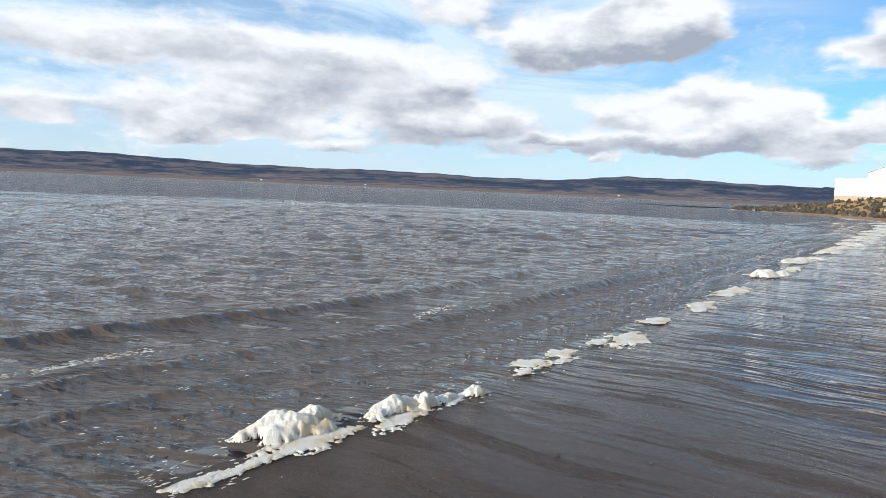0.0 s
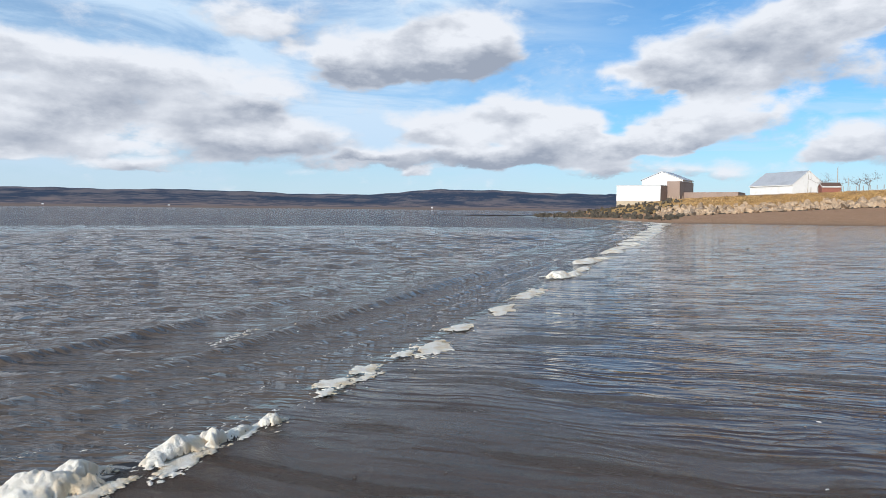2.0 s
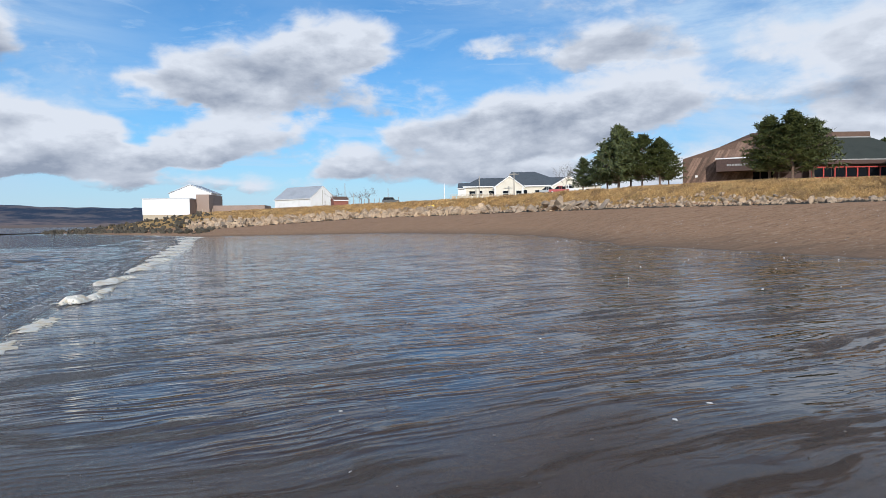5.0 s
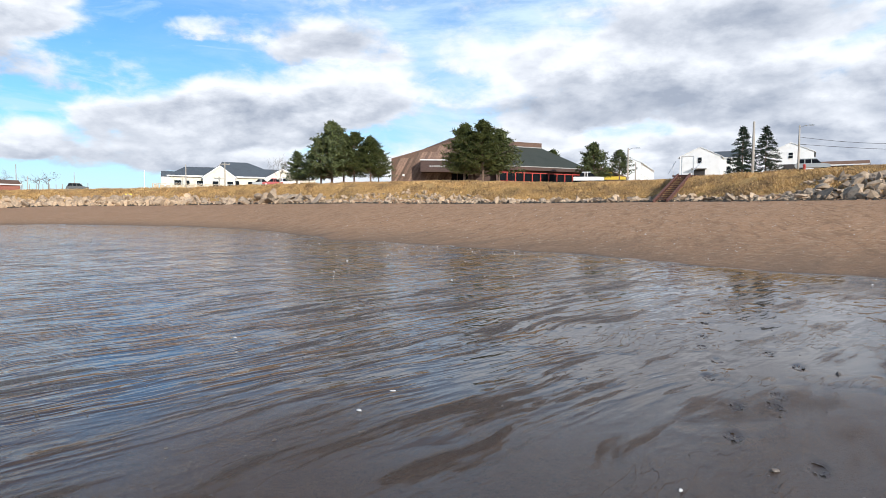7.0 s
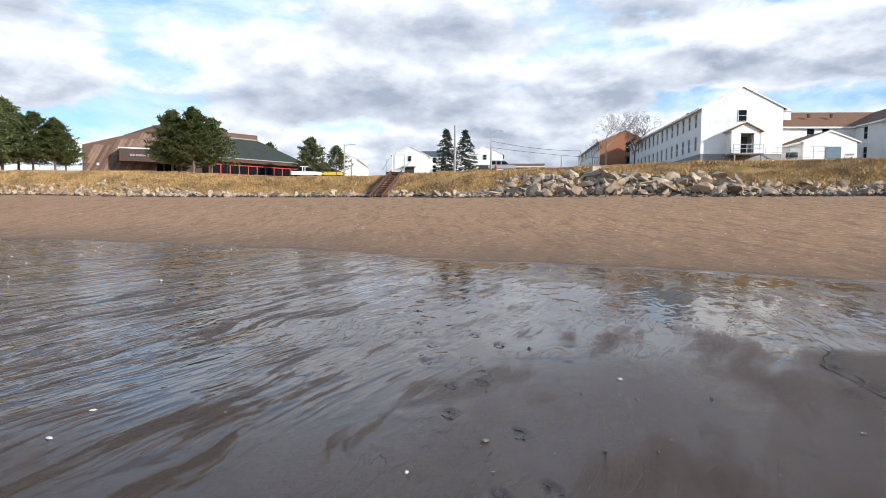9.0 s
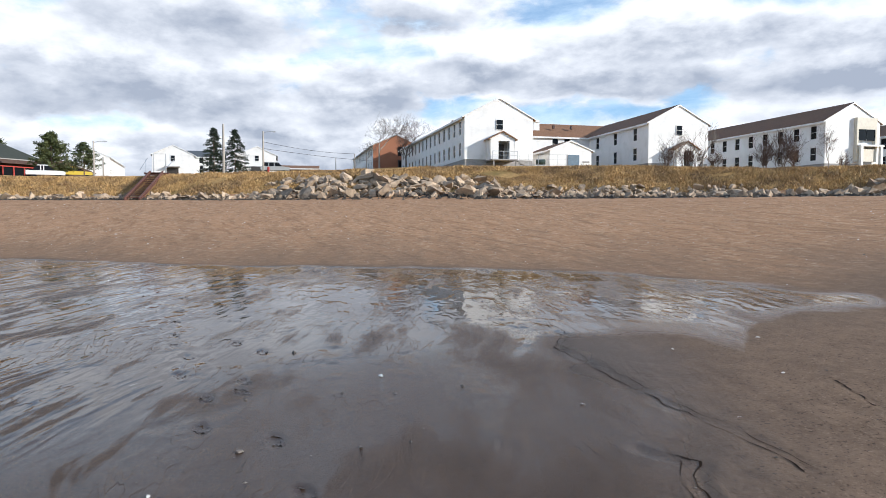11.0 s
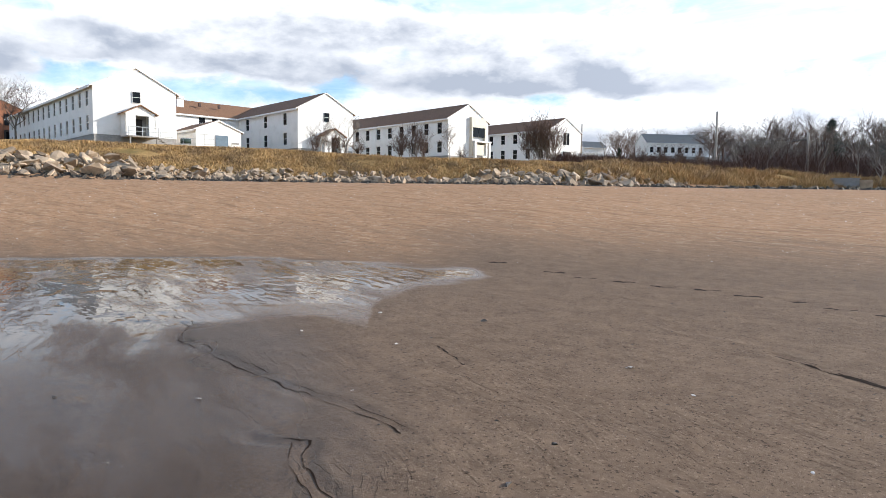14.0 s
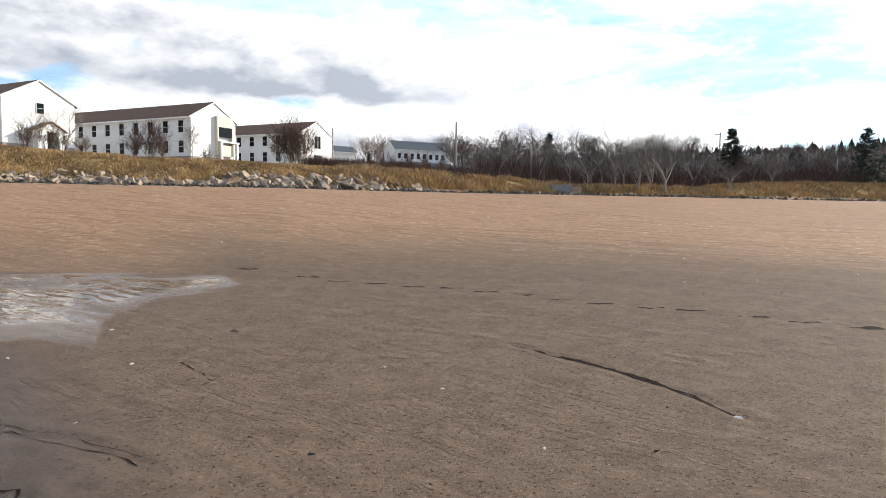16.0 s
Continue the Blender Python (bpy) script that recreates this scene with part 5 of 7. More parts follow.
post_mesh, slat_mesh = Shape().box(0, 0, -1.2, 0.14, 0.1, 1.2).mesh("post", DECK_WOOD), Shape().box(0, 0.02, 0.3, 0.9, 0.05, 1.0).mesh("slat", DECK_WOOD)
for i in range(14):
    part("post", post_mesh, deck, at=pose(-10.5 + 1.25 * i, 0, 0))
    part("slat", slat_mesh, deck, at=pose(-10.2 + 1.25 * i, 0, 0))
c = spot(-47.7, 185)
house("small_house", "small grey-roofed white house beyond a deck", c[0], c[1], height_at(2.1, 185), 130, 6, 2.4, 1.4, 7, roof=GREY_ROOF, category="house")

# ---- the shed, the warehouse and the white house by the point ----
c = spot(-36.8, 176)
house("shed", "small red wooden shed with a brown roof", c[0], c[1], height_at(1.35, 176), 158, 2.9, 2.0, 0.7, 3.9, wall=SHED_RED, roof=BROWN_WOOD, base=0.8, category="shed")
c = bearing(-23.5, 190)
store = thing("warehouse", "white metal waterfront warehouse with a taller gabled block behind", "warehouse", pose(c.x, c.y, height_at(0.85, 190), 0, 0, -23.5 - 18))
part("wall", Shape().box(-6.0, 0, 0, 6.2, 0.2, 4.15).mesh("wall", WHITE_SIDING), store, "white metal cladding")
part("wall", Shape().box(6.0, 0.2, -1.5, 6.2, 24, 4.1).mesh("wall", TAN_CLAD), store, "brown side wall")
part("wall", Shape().box(-6.0, 0.2, -1.5, -5.8, 24, 4.15).mesh("wall", WHITE_SIDING), store)
part("foundation", Shape().box(-5.95, 0.05, -2.2, 6.1, 23, -0.003).mesh("foundation", DECK_WOOD), store, "tan plank foundation")
part("roof", Shape().box(-6.1, -0.1, 4.15, 6.3, 24, 4.4).mesh("roof", PALE_ROOF), store)
part("upper_wall", Shape().prism([(-1.8, 4.4), (9.6, 4.4), (9.6, 6.1), (3.9, 8.4), (-1.8, 6.1)], 9.0, 20).mesh("upper_wall", WHITE_SIDING), store)
part("upper_roof", Shape().prism([(-2.1, 6.0), (3.9, 8.45), (9.9, 6.0), (9.9, 6.2), (3.9, 8.65), (-2.1, 6.2)], 8.7, 20.3).mesh("upper_roof", PALE_ROOF), store)
part("side_block", Shape().box(6.2, 6.0, -1.5, 9.7, 21, 5.6).mesh("side_block", TAN_CLAD), store, "brown side block")
part("long_annex", Shape().box(9.7, 10.0, -1.5, 24.0, 20, 2.6).mesh("long_annex", TAN_CLAD), store, "long low brown annex")
for i in range(5):
    part("post", Shape().box(7.0 + 0.9 * i, 5.7, -1.5, 7.12 + 0.9 * i, 5.85, 1.6).mesh("post", DECK_WOOD), store)
c = bearing(-33.1, 236)
lodge = house("white_lodge", "white two-storey lodge with a pale metal roof", c.x, c.y, height_at(1.35, 236), 98, 11.5, 2.8, 4.0, 17.5,
              roof=PALE_ROOF, side_windows=((0.9,), 0.8, 2.1, 8), win=(1.0, 1.1), base=1.5, category="house")
for xx, zz in ((-4.4, 0.8), (-2.6, 0.6), (-0.6, 0.3), (1.4, 0.8), (3.4, 0.8), (-2.2, 3.3), (-0.6, 3.3), (1.8, 3.5), (3.2, 2.9)):
    add_window(lodge, pose(xx, -0.13, zz), 0.9, 1.35)

# ---- white houses inland ----
c = spot(-92.0, 172)
w1 = house("gabled_house", "white two-storey gabled house with a dark porch", c[0], c[1], height_at(3.15, 172), 170, 9.3, 5.2, 2.2, 16, base=2.0, group="white gabled houses", roof=GREY_ROOF)
add_window(w1, pose(-0.5, -0.13, 3.6), 0.95, 1.4)
part("porch", Shape().box(-1.6, -1.2, -1.5, 1.4, 0.0, 0.0).box(-1.8, -1.3, 2.1, 1.6, 0.0, 2.35).mesh("porch", CONCRETE), w1)
part("door", Shape().box(-1.4, -0.1, 0, 1.2, -0.02, 2.1).mesh("door", DARK_DOOR), w1, "dark porch opening")
c = spot(-95.4, 178)
house("house_wing", "white wing with a dark blue-grey roof", c[0], c[1], height_at(3.2, 178), 262, 7, 4.6, 1.6, 10, base=2.0, roof=GREY_ROOF, side_windows=((0.7, 3.0), 1.0, 2.2, 4), category="house")
c = spot(-98.5, 166)
w2 = house("gabled_house", "white two-storey gabled house with a dark porch", c[0], c[1], height_at(3.65, 166), 170, 9.0, 4.0, 2.0, 14, base=2.0, group="white gabled houses", roof=GREY_ROOF)
add_window(w2, pose(-0.5, -0.13, 2.6), 0.95, 1.3)
part("door", Shape().box(-1.4, -0.1, -0.6, 1.2, -0.02, 1.3).mesh("door", DARK_DOOR), w2, "dark porch opening")
c = spot(-86.2, 205)
long_side = [(1.2 + 2.1 * i, zz, 2.2 + 2.1 * i, zz + 1.3) for i in range(16) for zz in (0.6, 3.1)]
house("barracks_building", "distant white two-storey barracks behind pines", c[0], c[1], height_at(3.05, 205), 176, 9, 5.1, 1.9, 38, base=2.0, group=ROWS, far_side=long_side)
c = spot(-103.6, 150)
house("low_shed", "low brown shed roof beyond the lawn", c[0], c[1], height_at(3.6, 150), 255, 6, 0.8, 0.7, 9, wall=BROWN_WOOD, base=1.0, category="shed")
# houses among the trees to the south
c = spot(-160.3, 190)
house("gabled_house", "pale blue-white house with a dark roof among bare trees", c[0], c[1], height_at(3.85, 190), 44, 7.0, 3.6, 2.4, 18.0, roof=GREY_ROOF,
      side_windows=((0.9,), 1.0, 2.0, 8), far_side=[(1.0 + 2.0 * i, 0.9, 2.1 + 2.0 * i, 2.4) for i in range(8)], base=2.5, category="house")
c = spot(-155.2, 205)
house("gabled_house", "white house with a grey roof behind bare shrubs", c[0], c[1], height_at(3.9, 205), 54, 6.0, 2.6, 1.8, 8.0, roof=GREY_ROOF, base=2.5, category="house")
c = spot(-167.4, 230)
house("gabled_house", "small pale house far among bare trees", c[0], c[1], height_at(3.9, 230), 170, 5.0, 3.2, 1.4, 6.0, roof=GREY_ROOF, base=3, category="house")
c = spot(-183.2, 240)
far_block = house("long_building", "long grey building with a dull red roof behind bare woods", c[0], c[1], height_at(3.6, 240) + 0.3, 350 - 12, 8, 2.6, 1.4, 22.0, wall=CONCRETE, roof=SHED_RED, base=4, side_windows=((0.8,), 1.5, 3.0, 7))
far_block.matrix_basis = pose(*(bearing(-185.7, 240)[:2]), height_at(3.75, 240), 0, 0, -185.7 + 85)

# ---- trees ----
def needle_clump(s, c, size, n, r, flat=0.6):
    for _ in range(n):
        d = Vector((r.gauss(0, 1), r.gauss(0, 1), r.gauss(0, flat))).normalized()
        side = d.orthogonal().normalized() * size * r.uniform(0.13, 0.24)
        base = Vector(c) + Vector((r.gauss(0, 0.35), r.gauss(0, 0.35), r.gauss(0, 0.25))) * size
        tip = base + d * size * r.uniform(0.7, 1.3)
        s.face(base - side, base + side, tip)


def quick_mesh(s, name, mat):
    me = bpy.data.meshes.new(name)
    me.from_pydata([tuple(p) for p in s.v], [], s.f)
    me.materials.append(mat)
    return me


def pine_meshes(h, seed, lean=0.0, bare_low=0.18, broad=0.30, density=1.0):
    """A pine with an irregular crown: trunk and boughs in one mesh, needles in another."""
    r = random.Random(seed)
    trunk, crown = Shape(), Shape()
    line = [(lean * k * h * 0.1 + 0.05 * math.sin(k * 3), 0.04 * math.sin(k * 5), -0.4 + (h + 0.2) * k) for k in (0, 0.2, 0.4, 0.6, 0.8, 0.96)]
    trunk.tube(line, [0.022 * h, 0.018 * h, 0.015 * h, 0.011 * h, 0.007 * h, 0.002 * h], 8)
    n = int(105 * density)
    for i in range(n):
        k = bare_low + (1 - bare_low) * (i + r.random()) / n
        reach = broad * h * (0.55 + 0.5 * math.sin(min(1, (1 - k) * 1.25) * 1.9)) * (1 - k) ** 0.42 * r.uniform(0.55, 1.12)
        a = r.uniform(0, 6.283)
        z0 = k * h
        tip = Vector((math.cos(a) * reach, math.sin(a) * reach, z0 + reach * r.uniform(0.0, 0.45)))
        root = Vector((lean * k * h * 0.1, 0, z0 - 0.02 * h))
        mid = root.lerp(tip, 0.5) + Vector((0, 0, -0.03 * reach))
        trunk.tube([root, mid, tip], [0.0035 * h, 0.0025 * h, 0.0012 * h], 4)
        for q in (0.45, 0.65, 0.82, 1.0):
            c = root.lerp(tip, q)
            needle_clump(crown, c, 0.055 * h * r.uniform(0.75, 1.2), 13, r)
    needle_clump(crown, (0, 0, h * 0.98), 0.05 * h, 14, r)
    return trunk.mesh("trunk", PINE_BARK), quick_mesh(crown, "crown", NEEDLES)


def spruce_meshes(h, seed, broad=0.26, ragged=0.25):
    r = random.Random(seed)
    trunk, crown = Shape(), Shape()
    trunk.tube([(0, 0, -0.4), (0, 0, h * 0.5), (0, 0, h)], [0.016 * h, 0.01 * h, 0.002 * h], 7)
    rows = 26
    for i in range(rows):
        k = 0.06 + 0.93 * i / rows
        for j in range(int(9 - 4 * k)):
            a = r.uniform(0, 6.283)
            reach = broad * h * (1 - k) ** 0.85 * r.uniform(1 - ragged, 1 + ragged) + 0.015 * h
            root = Vector((0, 0, k * h))
            tip = Vector((math.cos(a) * reach, math.sin(a) * reach, k * h - reach * 0.22 + 0.02 * h))
            trunk.tube([root, tip], [0.003 * h, 0.001 * h], 3)
            for q in (0.3, 0.5, 0.7, 0.88, 1.0):
                needle_clump(crown, root.lerp(tip, q), 0.036 * h, 9, r, 0.35)
    needle_clump(crown, (0, 0, h * 0.99), 0.03 * h, 12, r, 2.0)
    return trunk.mesh("trunk", PINE_BARK), quick_mesh(crown, "crown", SPRUCE)


def bare_meshes(h, seed, forks=3, spread=0.55, levels=4, mat=None, trunk_r=0.016, leaves=0, stems=1, upward=0.25, start=0.28):
    """A leafless tree: trunk and limbs in one mesh, twigs (and a few withered leaves) in another."""
    r = random.Random(seed)
    wood, twigs, leaf = Shape(), Shape(), Shape()

    def grow(p, d, length, rad, level):
        bend = Vector((r.gauss(0, 0.16), r.gauss(0, 0.16), upward * 0.3))
        m = p + d * length * 0.5
        d2 = (d + bend).normalized()
        e = m + d2 * length * 0.5
        s = wood if level < 2 else twigs
        s.tube([p, m, e], [rad, rad * 0.8, rad * 0.55], 6 if level == 0 else (4 if level < 3 else 3))
        if leaves and level >= levels - 1 and r.random() < leaves:
            needle_clump(leaf, e, 0.11, 3, r, 1.0)
        if level >= levels:
            return
        for _ in range(r.randint(forks, forks + 2)):
            q = r.uniform(0.35, 1.0)
            b_ = p.lerp(m, q * 2) if q < 0.5 else m.lerp(e, q * 2 - 1)
            side = Vector((r.gauss(0, 1), r.gauss(0, 1), r.gauss(0.2, 0.5))).normalized()
            dd = (d2 * (1 - spread) + side * spread + Vector((0, 0, upward))).normalized()
            grow(b_, dd, length * r.uniform(0.55, 0.86), max(rad * r.uniform(0.38, 0.6), 0.009), level + 1)

    for k in range(stems):
        a = r.uniform(0, 6.28)
        d0 = Vector((math.cos(a) * 0.28 * (stems > 1), math.sin(a) * 0.28 * (stems > 1), 1)).normalized()
        grow(Vector((0.12 * math.cos(a) * (stems > 1), 0.12 * math.sin(a) * (stems > 1), -0.3)), d0, h * (0.45 + 0.06 * k % 0.1) * (1 if stems == 1 else r.uniform(0.7, 1)), trunk_r * h, 0)
    m = mat or BARK
    fine_mat = BARK if m is BARK_PALE else BARK_RED
    out = [("trunk", wood.mesh("trunk", m)), ("branchwork", quick_mesh(twigs, "branchwork", fine_mat))]
    if leaf.f:
        out.append(("foliage", quick_mesh(leaf, "foliage", DEAD_LEAF)))
    return out


def reach_of(meshes):
    return max(v.co.z for _, me in meshes for v in me.vertices)


def plant(name, label, meshes, az, r, scale=1.0, turn=0.0, group="", category="tree", z=None):
    c = spot(az, r)
    root = thing(name, label, category, pose(c[0], c[1], c[2] if z is None else z, 0, 0, turn) @ Matrix.Scale(scale, 4), group)
    for n, me in meshes:
        part(n, me, root)
    return root


PINES = [list(zip(("trunk", "crown"), pine_meshes(10.0, 31 + i, lean=(0.1, -0.12, 0.05)[i], broad=(0.50, 0.46, 0.54)[i], bare_low=(0.10, 0.13, 0.18)[i], density=(1.6, 1.5, 1.3)[i]))) for i in range(3)]
G = "clump of pines by the hall"
for az, r, el, kind in ((-58.3, 102, 5.4, 1), (-59.3, 106, 4.6, 2), (-60.3, 100, 6.6, 1), (-61.2, 98, 8.05, 0), (-62.2, 101, 7.0, 1), (-63.1, 97, 7.2, 2), (-64.5, 96, 6.85, 0), (-65.2, 99, 5.8, 2),
                        (-72.6, 92, 8.05, 1), (-74.2, 90, 8.4, 0), (-75.6, 93, 7.6, 2), (-73.3, 95, 7.3, 2)):
    z0 = spot(az, r)[2]
    plant("pine_tree", "dark green pine with a broad irregular crown on the lawn", PINES[kind], az, r, (height_at(el, r) - z0) / reach_of(PINES[kind]), az * 37, G)
for az, r, el, kind in ((-83.6, 108, 6.35, 0), (-85.7, 112, 5.7, 2)):
    plant("pine_tree", "small dark green pine beside a lamp pole", PINES[kind], az, r, (height_at(el, r) - spot(az, r)[2]) / reach_of(PINES[kind]), az * 51)
plant("pine_tree", "dark green pine top behind a hall roof", PINES[1], -80.2, 150, (height_at(5.75, 150) - spot(-80.2, 150)[2]) / reach_of(PINES[1]), 40)
SPRUCES = [list(zip(("trunk", "crown"), spruce_meshes(9.0, 51 + i, (0.33, 0.38, 0.30)[i], (0.3, 0.22, 0.4)[i]))) for i in range(3)]
for az, r, el, kind in ((-95.1, 104, 7.25, 0), (-96.75, 104, 7.2, 1)):
    plant("spruce_tree", "dark bluish spruce beside a pale utility pole", SPRUCES[kind], az, r, (height_at(el, r) - spot(az, r)[2]) / reach_of(SPRUCES[kind]), az * 13, "pair of spruces")
for az, r, el, kind in ((-174.0, 92, 6.4, 2), (-177.6, 88, 5.3, 2), (-188.4, 96, 6.55, 0), (-197.5, 112, 6.15, 1), (-192.7, 120, 4.5, 2), (-193.2, 122, 4.4, 1), (-158.6, 110, 4.6, 2), (-198.8, 118, 4.4, 1)):
    z0 = spot(az, r)[2]
    plant("spruce_tree", "dark spruce standing among bare trees", SPRUCES[kind], az, r, (height_at(el, r) - z0) / reach_of(SPRUCES[kind]), az * 13)

BARES = [bare_meshes(9.0, 71, 3, 0.6, 4, BARK, upward=0.2), bare_meshes(9.0, 72, 3, 0.55, 4, BARK_PALE, upward=0.25), bare_meshes(9.0, 73, 3, 0.65, 4, BARK, upward=0.15),
         bare_meshes(7.0, 74, 3, 0.62, 4, BARK_PALE, stems=2, upward=0.15, trunk_r=0.012), bare_meshes(9.0, 76, 3, 0.55, 4, BARK_RED, upward=0.3)]
BIG = [bare_meshes(9.0, 171, 3, 0.66, 5, BARK_PALE, upward=0.2), bare_meshes(9.0, 178, 3, 0.62, 5, BARK, upward=0.22)]
rnd = random.Random(5)
for az, r, h, kind in ((-108.7, 112, 8.8, 0), (-111.0, 112, 8.9, 1), (-107.6, 116, 6.6, 0)):
    plant("bare_tree", "tall leafless grey tree behind the barracks", BIG[kind % 2], az, r, (height_at(h, r) - spot(az, r)[2]) / reach_of(BIG[kind % 2]), az * 7)
for az, r, el, kind, lab in ((-133.4, 58, 6.9, 1, "thin leafless sapling with pale bark on the bank"), (-135.6, 53, 7.4, 1, "thin leafless sapling with pale bark on the bank")):
    plant("bare_tree", lab, BARES[kind], az, r, (height_at(el, r) - spot(az, r)[2]) / reach_of(BARES[kind]), az * 3)
leafy = bare_meshes(6.0, 78, 3, 0.6, 4, BARK_PALE, leaves=0.9, trunk_r=0.015)
plant("bare_tree", "small tree with a few withered brown leaves on the bank", leafy, -144.4, 50, (height_at(6.75, 50) - spot(-144.4, 50)[2]) / reach_of(leafy), 20)
SHRUBS = [bare_meshes(3.0, 81, 3, 0.5, 3, BARK_RED, stems=8, trunk_r=0.008, upward=0.2), bare_meshes(3.0, 82, 3, 0.5, 3, BARK, stems=8, trunk_r=0.009, upward=0.3)]
for az, r, h, kind in ((-132.8, 62, 2.6, 0), (-134.2, 61, 2.8, 0), (-135.2, 60, 2.4, 0), (-136.6, 60, 2.0, 0), (-140.2, 66, 3.4, 0), (-141.2, 67, 4.0, 1), (-142.2, 66, 3.0, 0), (-145.4, 62, 1.6, 0), (-152.3, 72, 5.6, 1), (-153.0, 72, 5.0, 1), (-151.4, 73, 4.4, 1), (-160.5, 62, 2.2, 0), (-162, 60, 2.4, 0), (-163.5, 62, 2.6, 0), (-165, 64, 2.5, 0)):
    plant("shrub", "leafless reddish-brown shrub on the grassy bank", SHRUBS[kind], az, r, h / reach_of(SHRUBS[kind]), az * 17, category="shrub")
plant("bare_tree", "leafless sapling before a cream house", BARES[1], -56.9, 140, 0.75, 10)
WIND = bare_meshes(6.0, 91, 3, 0.7, 3, BARK, leaves=1.0, upward=0.05)
for az, r, el in ((-37.2, 190, 3.2), (-39.3, 196, 3.1), (-39.9, 196, 3.15), (-38.2, 192, 2.8)):
    plant("bare_tree", "scrubby wind-bent tree beyond the bank", WIND, az, r, max(0.5, (height_at(el, r) - spot(az, r)[2]) / reach_of(WIND)), az * 29)
TALL = [reach_of(m) for m in BARES]
# the leafless wood to the south, nearest trees first
for i in range(215):
    az = -157.5 - 42 * rnd.random()
    r = rnd.uniform(68, 105) if i < 95 else rnd.uniform(105, 210)
    if az > -166 and r < 215:
        if i % 2:
            continue
        r = rnd.uniform(215, 270)
    if r < np.interp(az, BANK[:, 0], BANK[:, 3]) + 2:
        r = float(np.interp(az, BANK[:, 0], BANK[:, 3])) + rnd.uniform(3, 30)
    top = rnd.uniform(5.0, 7.2) if az > -186 else rnd.uniform(3.6, 5.8)
    z0 = spot(az, r)[2]
    sc = min(1.9, max(0.45, (height_at(top, r) - z0) / TALL[i % 5]))
    plant("bare_tree", "leafless tree with pale trunk in a dense bare wood", BARES[i % 5], az, r, sc, rnd.uniform(0, 360), "trees of the bare wood")
for az, r, el, kind in ((-177.0, 64, 5.2, 3), (-181.2, 68, 5.4, 3), (-183.5, 70, 6.6, 1), (-188.5, 80, 4.6, 3), (-179.3, 66, 4.6, 3), (-191.5, 92, 4.6, 3), (-175.8, 70, 5.6, 1), (-169.8, 70, 5.9, 1), (-171.2, 74, 5.5, 3), (-173.6, 72, 5.8, 1), (-178.4, 74, 6.3, 1), (-180.2, 73, 5.9, 1), (-182.2, 74, 6.2, 3), (-185.6, 82, 5.6, 1), (-157.4, 120, 6.3, 1), (-158.6, 125, 6.0, 0), (-163.9, 200, 6.6, 1)):
    plant("bare_tree", "small leafless tree with pale twisted stems at the beach edge", BARES[kind], az, r, (height_at(el, r) - spot(az, r)[2]) / TALL[kind], az * 11)
# undergrowth of the wood: countless thin stems
brush = Shape()
for i in range(26000):
    az = rnd.uniform(-201, -153)
    brow = float(np.interp(az, BANK[:, 0], BANK[:, 3]))
    near_edge = brow + (3 if az < -166 else 26)
    r = near_edge + rnd.random() ** 1.5 * (85 if az < -166.3 else 16)
    c = bearing(az, r)
    brush.v.append((c.x, c.y, r))
bx = np.array(brush.v)
bz = land(bx[:, 0], bx[:, 1])[0]
brush = Shape()
for (x, y, r), z in zip(bx, bz):
    h = rnd.uniform(0.5, 2.7) * (0.7 + 0.006 * r)
    if x > 0 and math.degrees(math.atan2(-x, y)) > -168:
        h *= 0.5
    wdt = 0.012 + 0.00022 * r
    dx, dy = rnd.gauss(0, 0.55) * h, rnd.gauss(0, 0.55) * h
    sx, sy = rnd.uniform(-1, 1), rnd.uniform(-1, 1)
    brush.face((x - sx * wdt, y - sy * wdt, z - 0.1), (x + sx * wdt, y + sy * wdt, z - 0.1), (x + dx, y + dy, z + h))
    brush.face((x + dx * 0.4 - sy * wdt, y + dy * 0.4, z + h * 0.4), (x + dx * 0.4 + sy * wdt, y + dy * 0.4, z + h * 0.4), (x + dx - sx * 0.4 * h, y + dy + sy * 0.4 * h, z + h * 0.95))
thing("undergrowth", "dense reddish-brown leafless undergrowth of a bare wood", "undergrowth", kind="stuff", data=quick_mesh(brush, "undergrowth", THICKET))
# the wooded ridge behind
far_wood = Shape()
for i in range(5200):
    az, r = rnd.uniform(-214, -160), 230 + 800 * rnd.random() ** 0.8
    c = bearing(az, r)
    far_wood.v.append((c.x, c.y, r))
bx = np.array(far_wood.v)
bz = land(bx[:, 0], bx[:, 1])[0]
far_wood, far_spruce = Shape(), Shape()
for i, ((x, y, r), z) in enumerate(zip(bx, bz)):
    h = rnd.uniform(2.5, 5.5)
    s = far_spruce if i % 6 == 0 else far_wood
    if i % 6 == 0:
        for k in range(5):
            a = rnd.uniform(0, 6.28)
            s.face((x + math.cos(a) * 1.3, y + math.sin(a) * 1.3, z + 0.5 * k), (x - math.cos(a) * 1.3, y - math.sin(a) * 1.3, z + 0.4 * k), (x, y, z + h))
    else:
        for k in range(8):
            a, w_ = rnd.uniform(0, 6.28), rnd.uniform(0.6, 2.4)
            s.face((x - 0.12, y, z), (x + 0.12, y, z), (x + math.cos(a) * w_, y + math.sin(a) * w_, z + h * rnd.uniform(0.6, 1.0)))
thing("far_wood", "leafless brown woods on a distant ridge", "woods", kind="stuff", data=quick_mesh(far_wood, "far_wood", BARK_RED))
thing("far_conifers", "dark conifers scattered over a distant ridge", "woods", kind="stuff", data=quick_mesh(far_spruce, "far_conifers", SPRUCE))

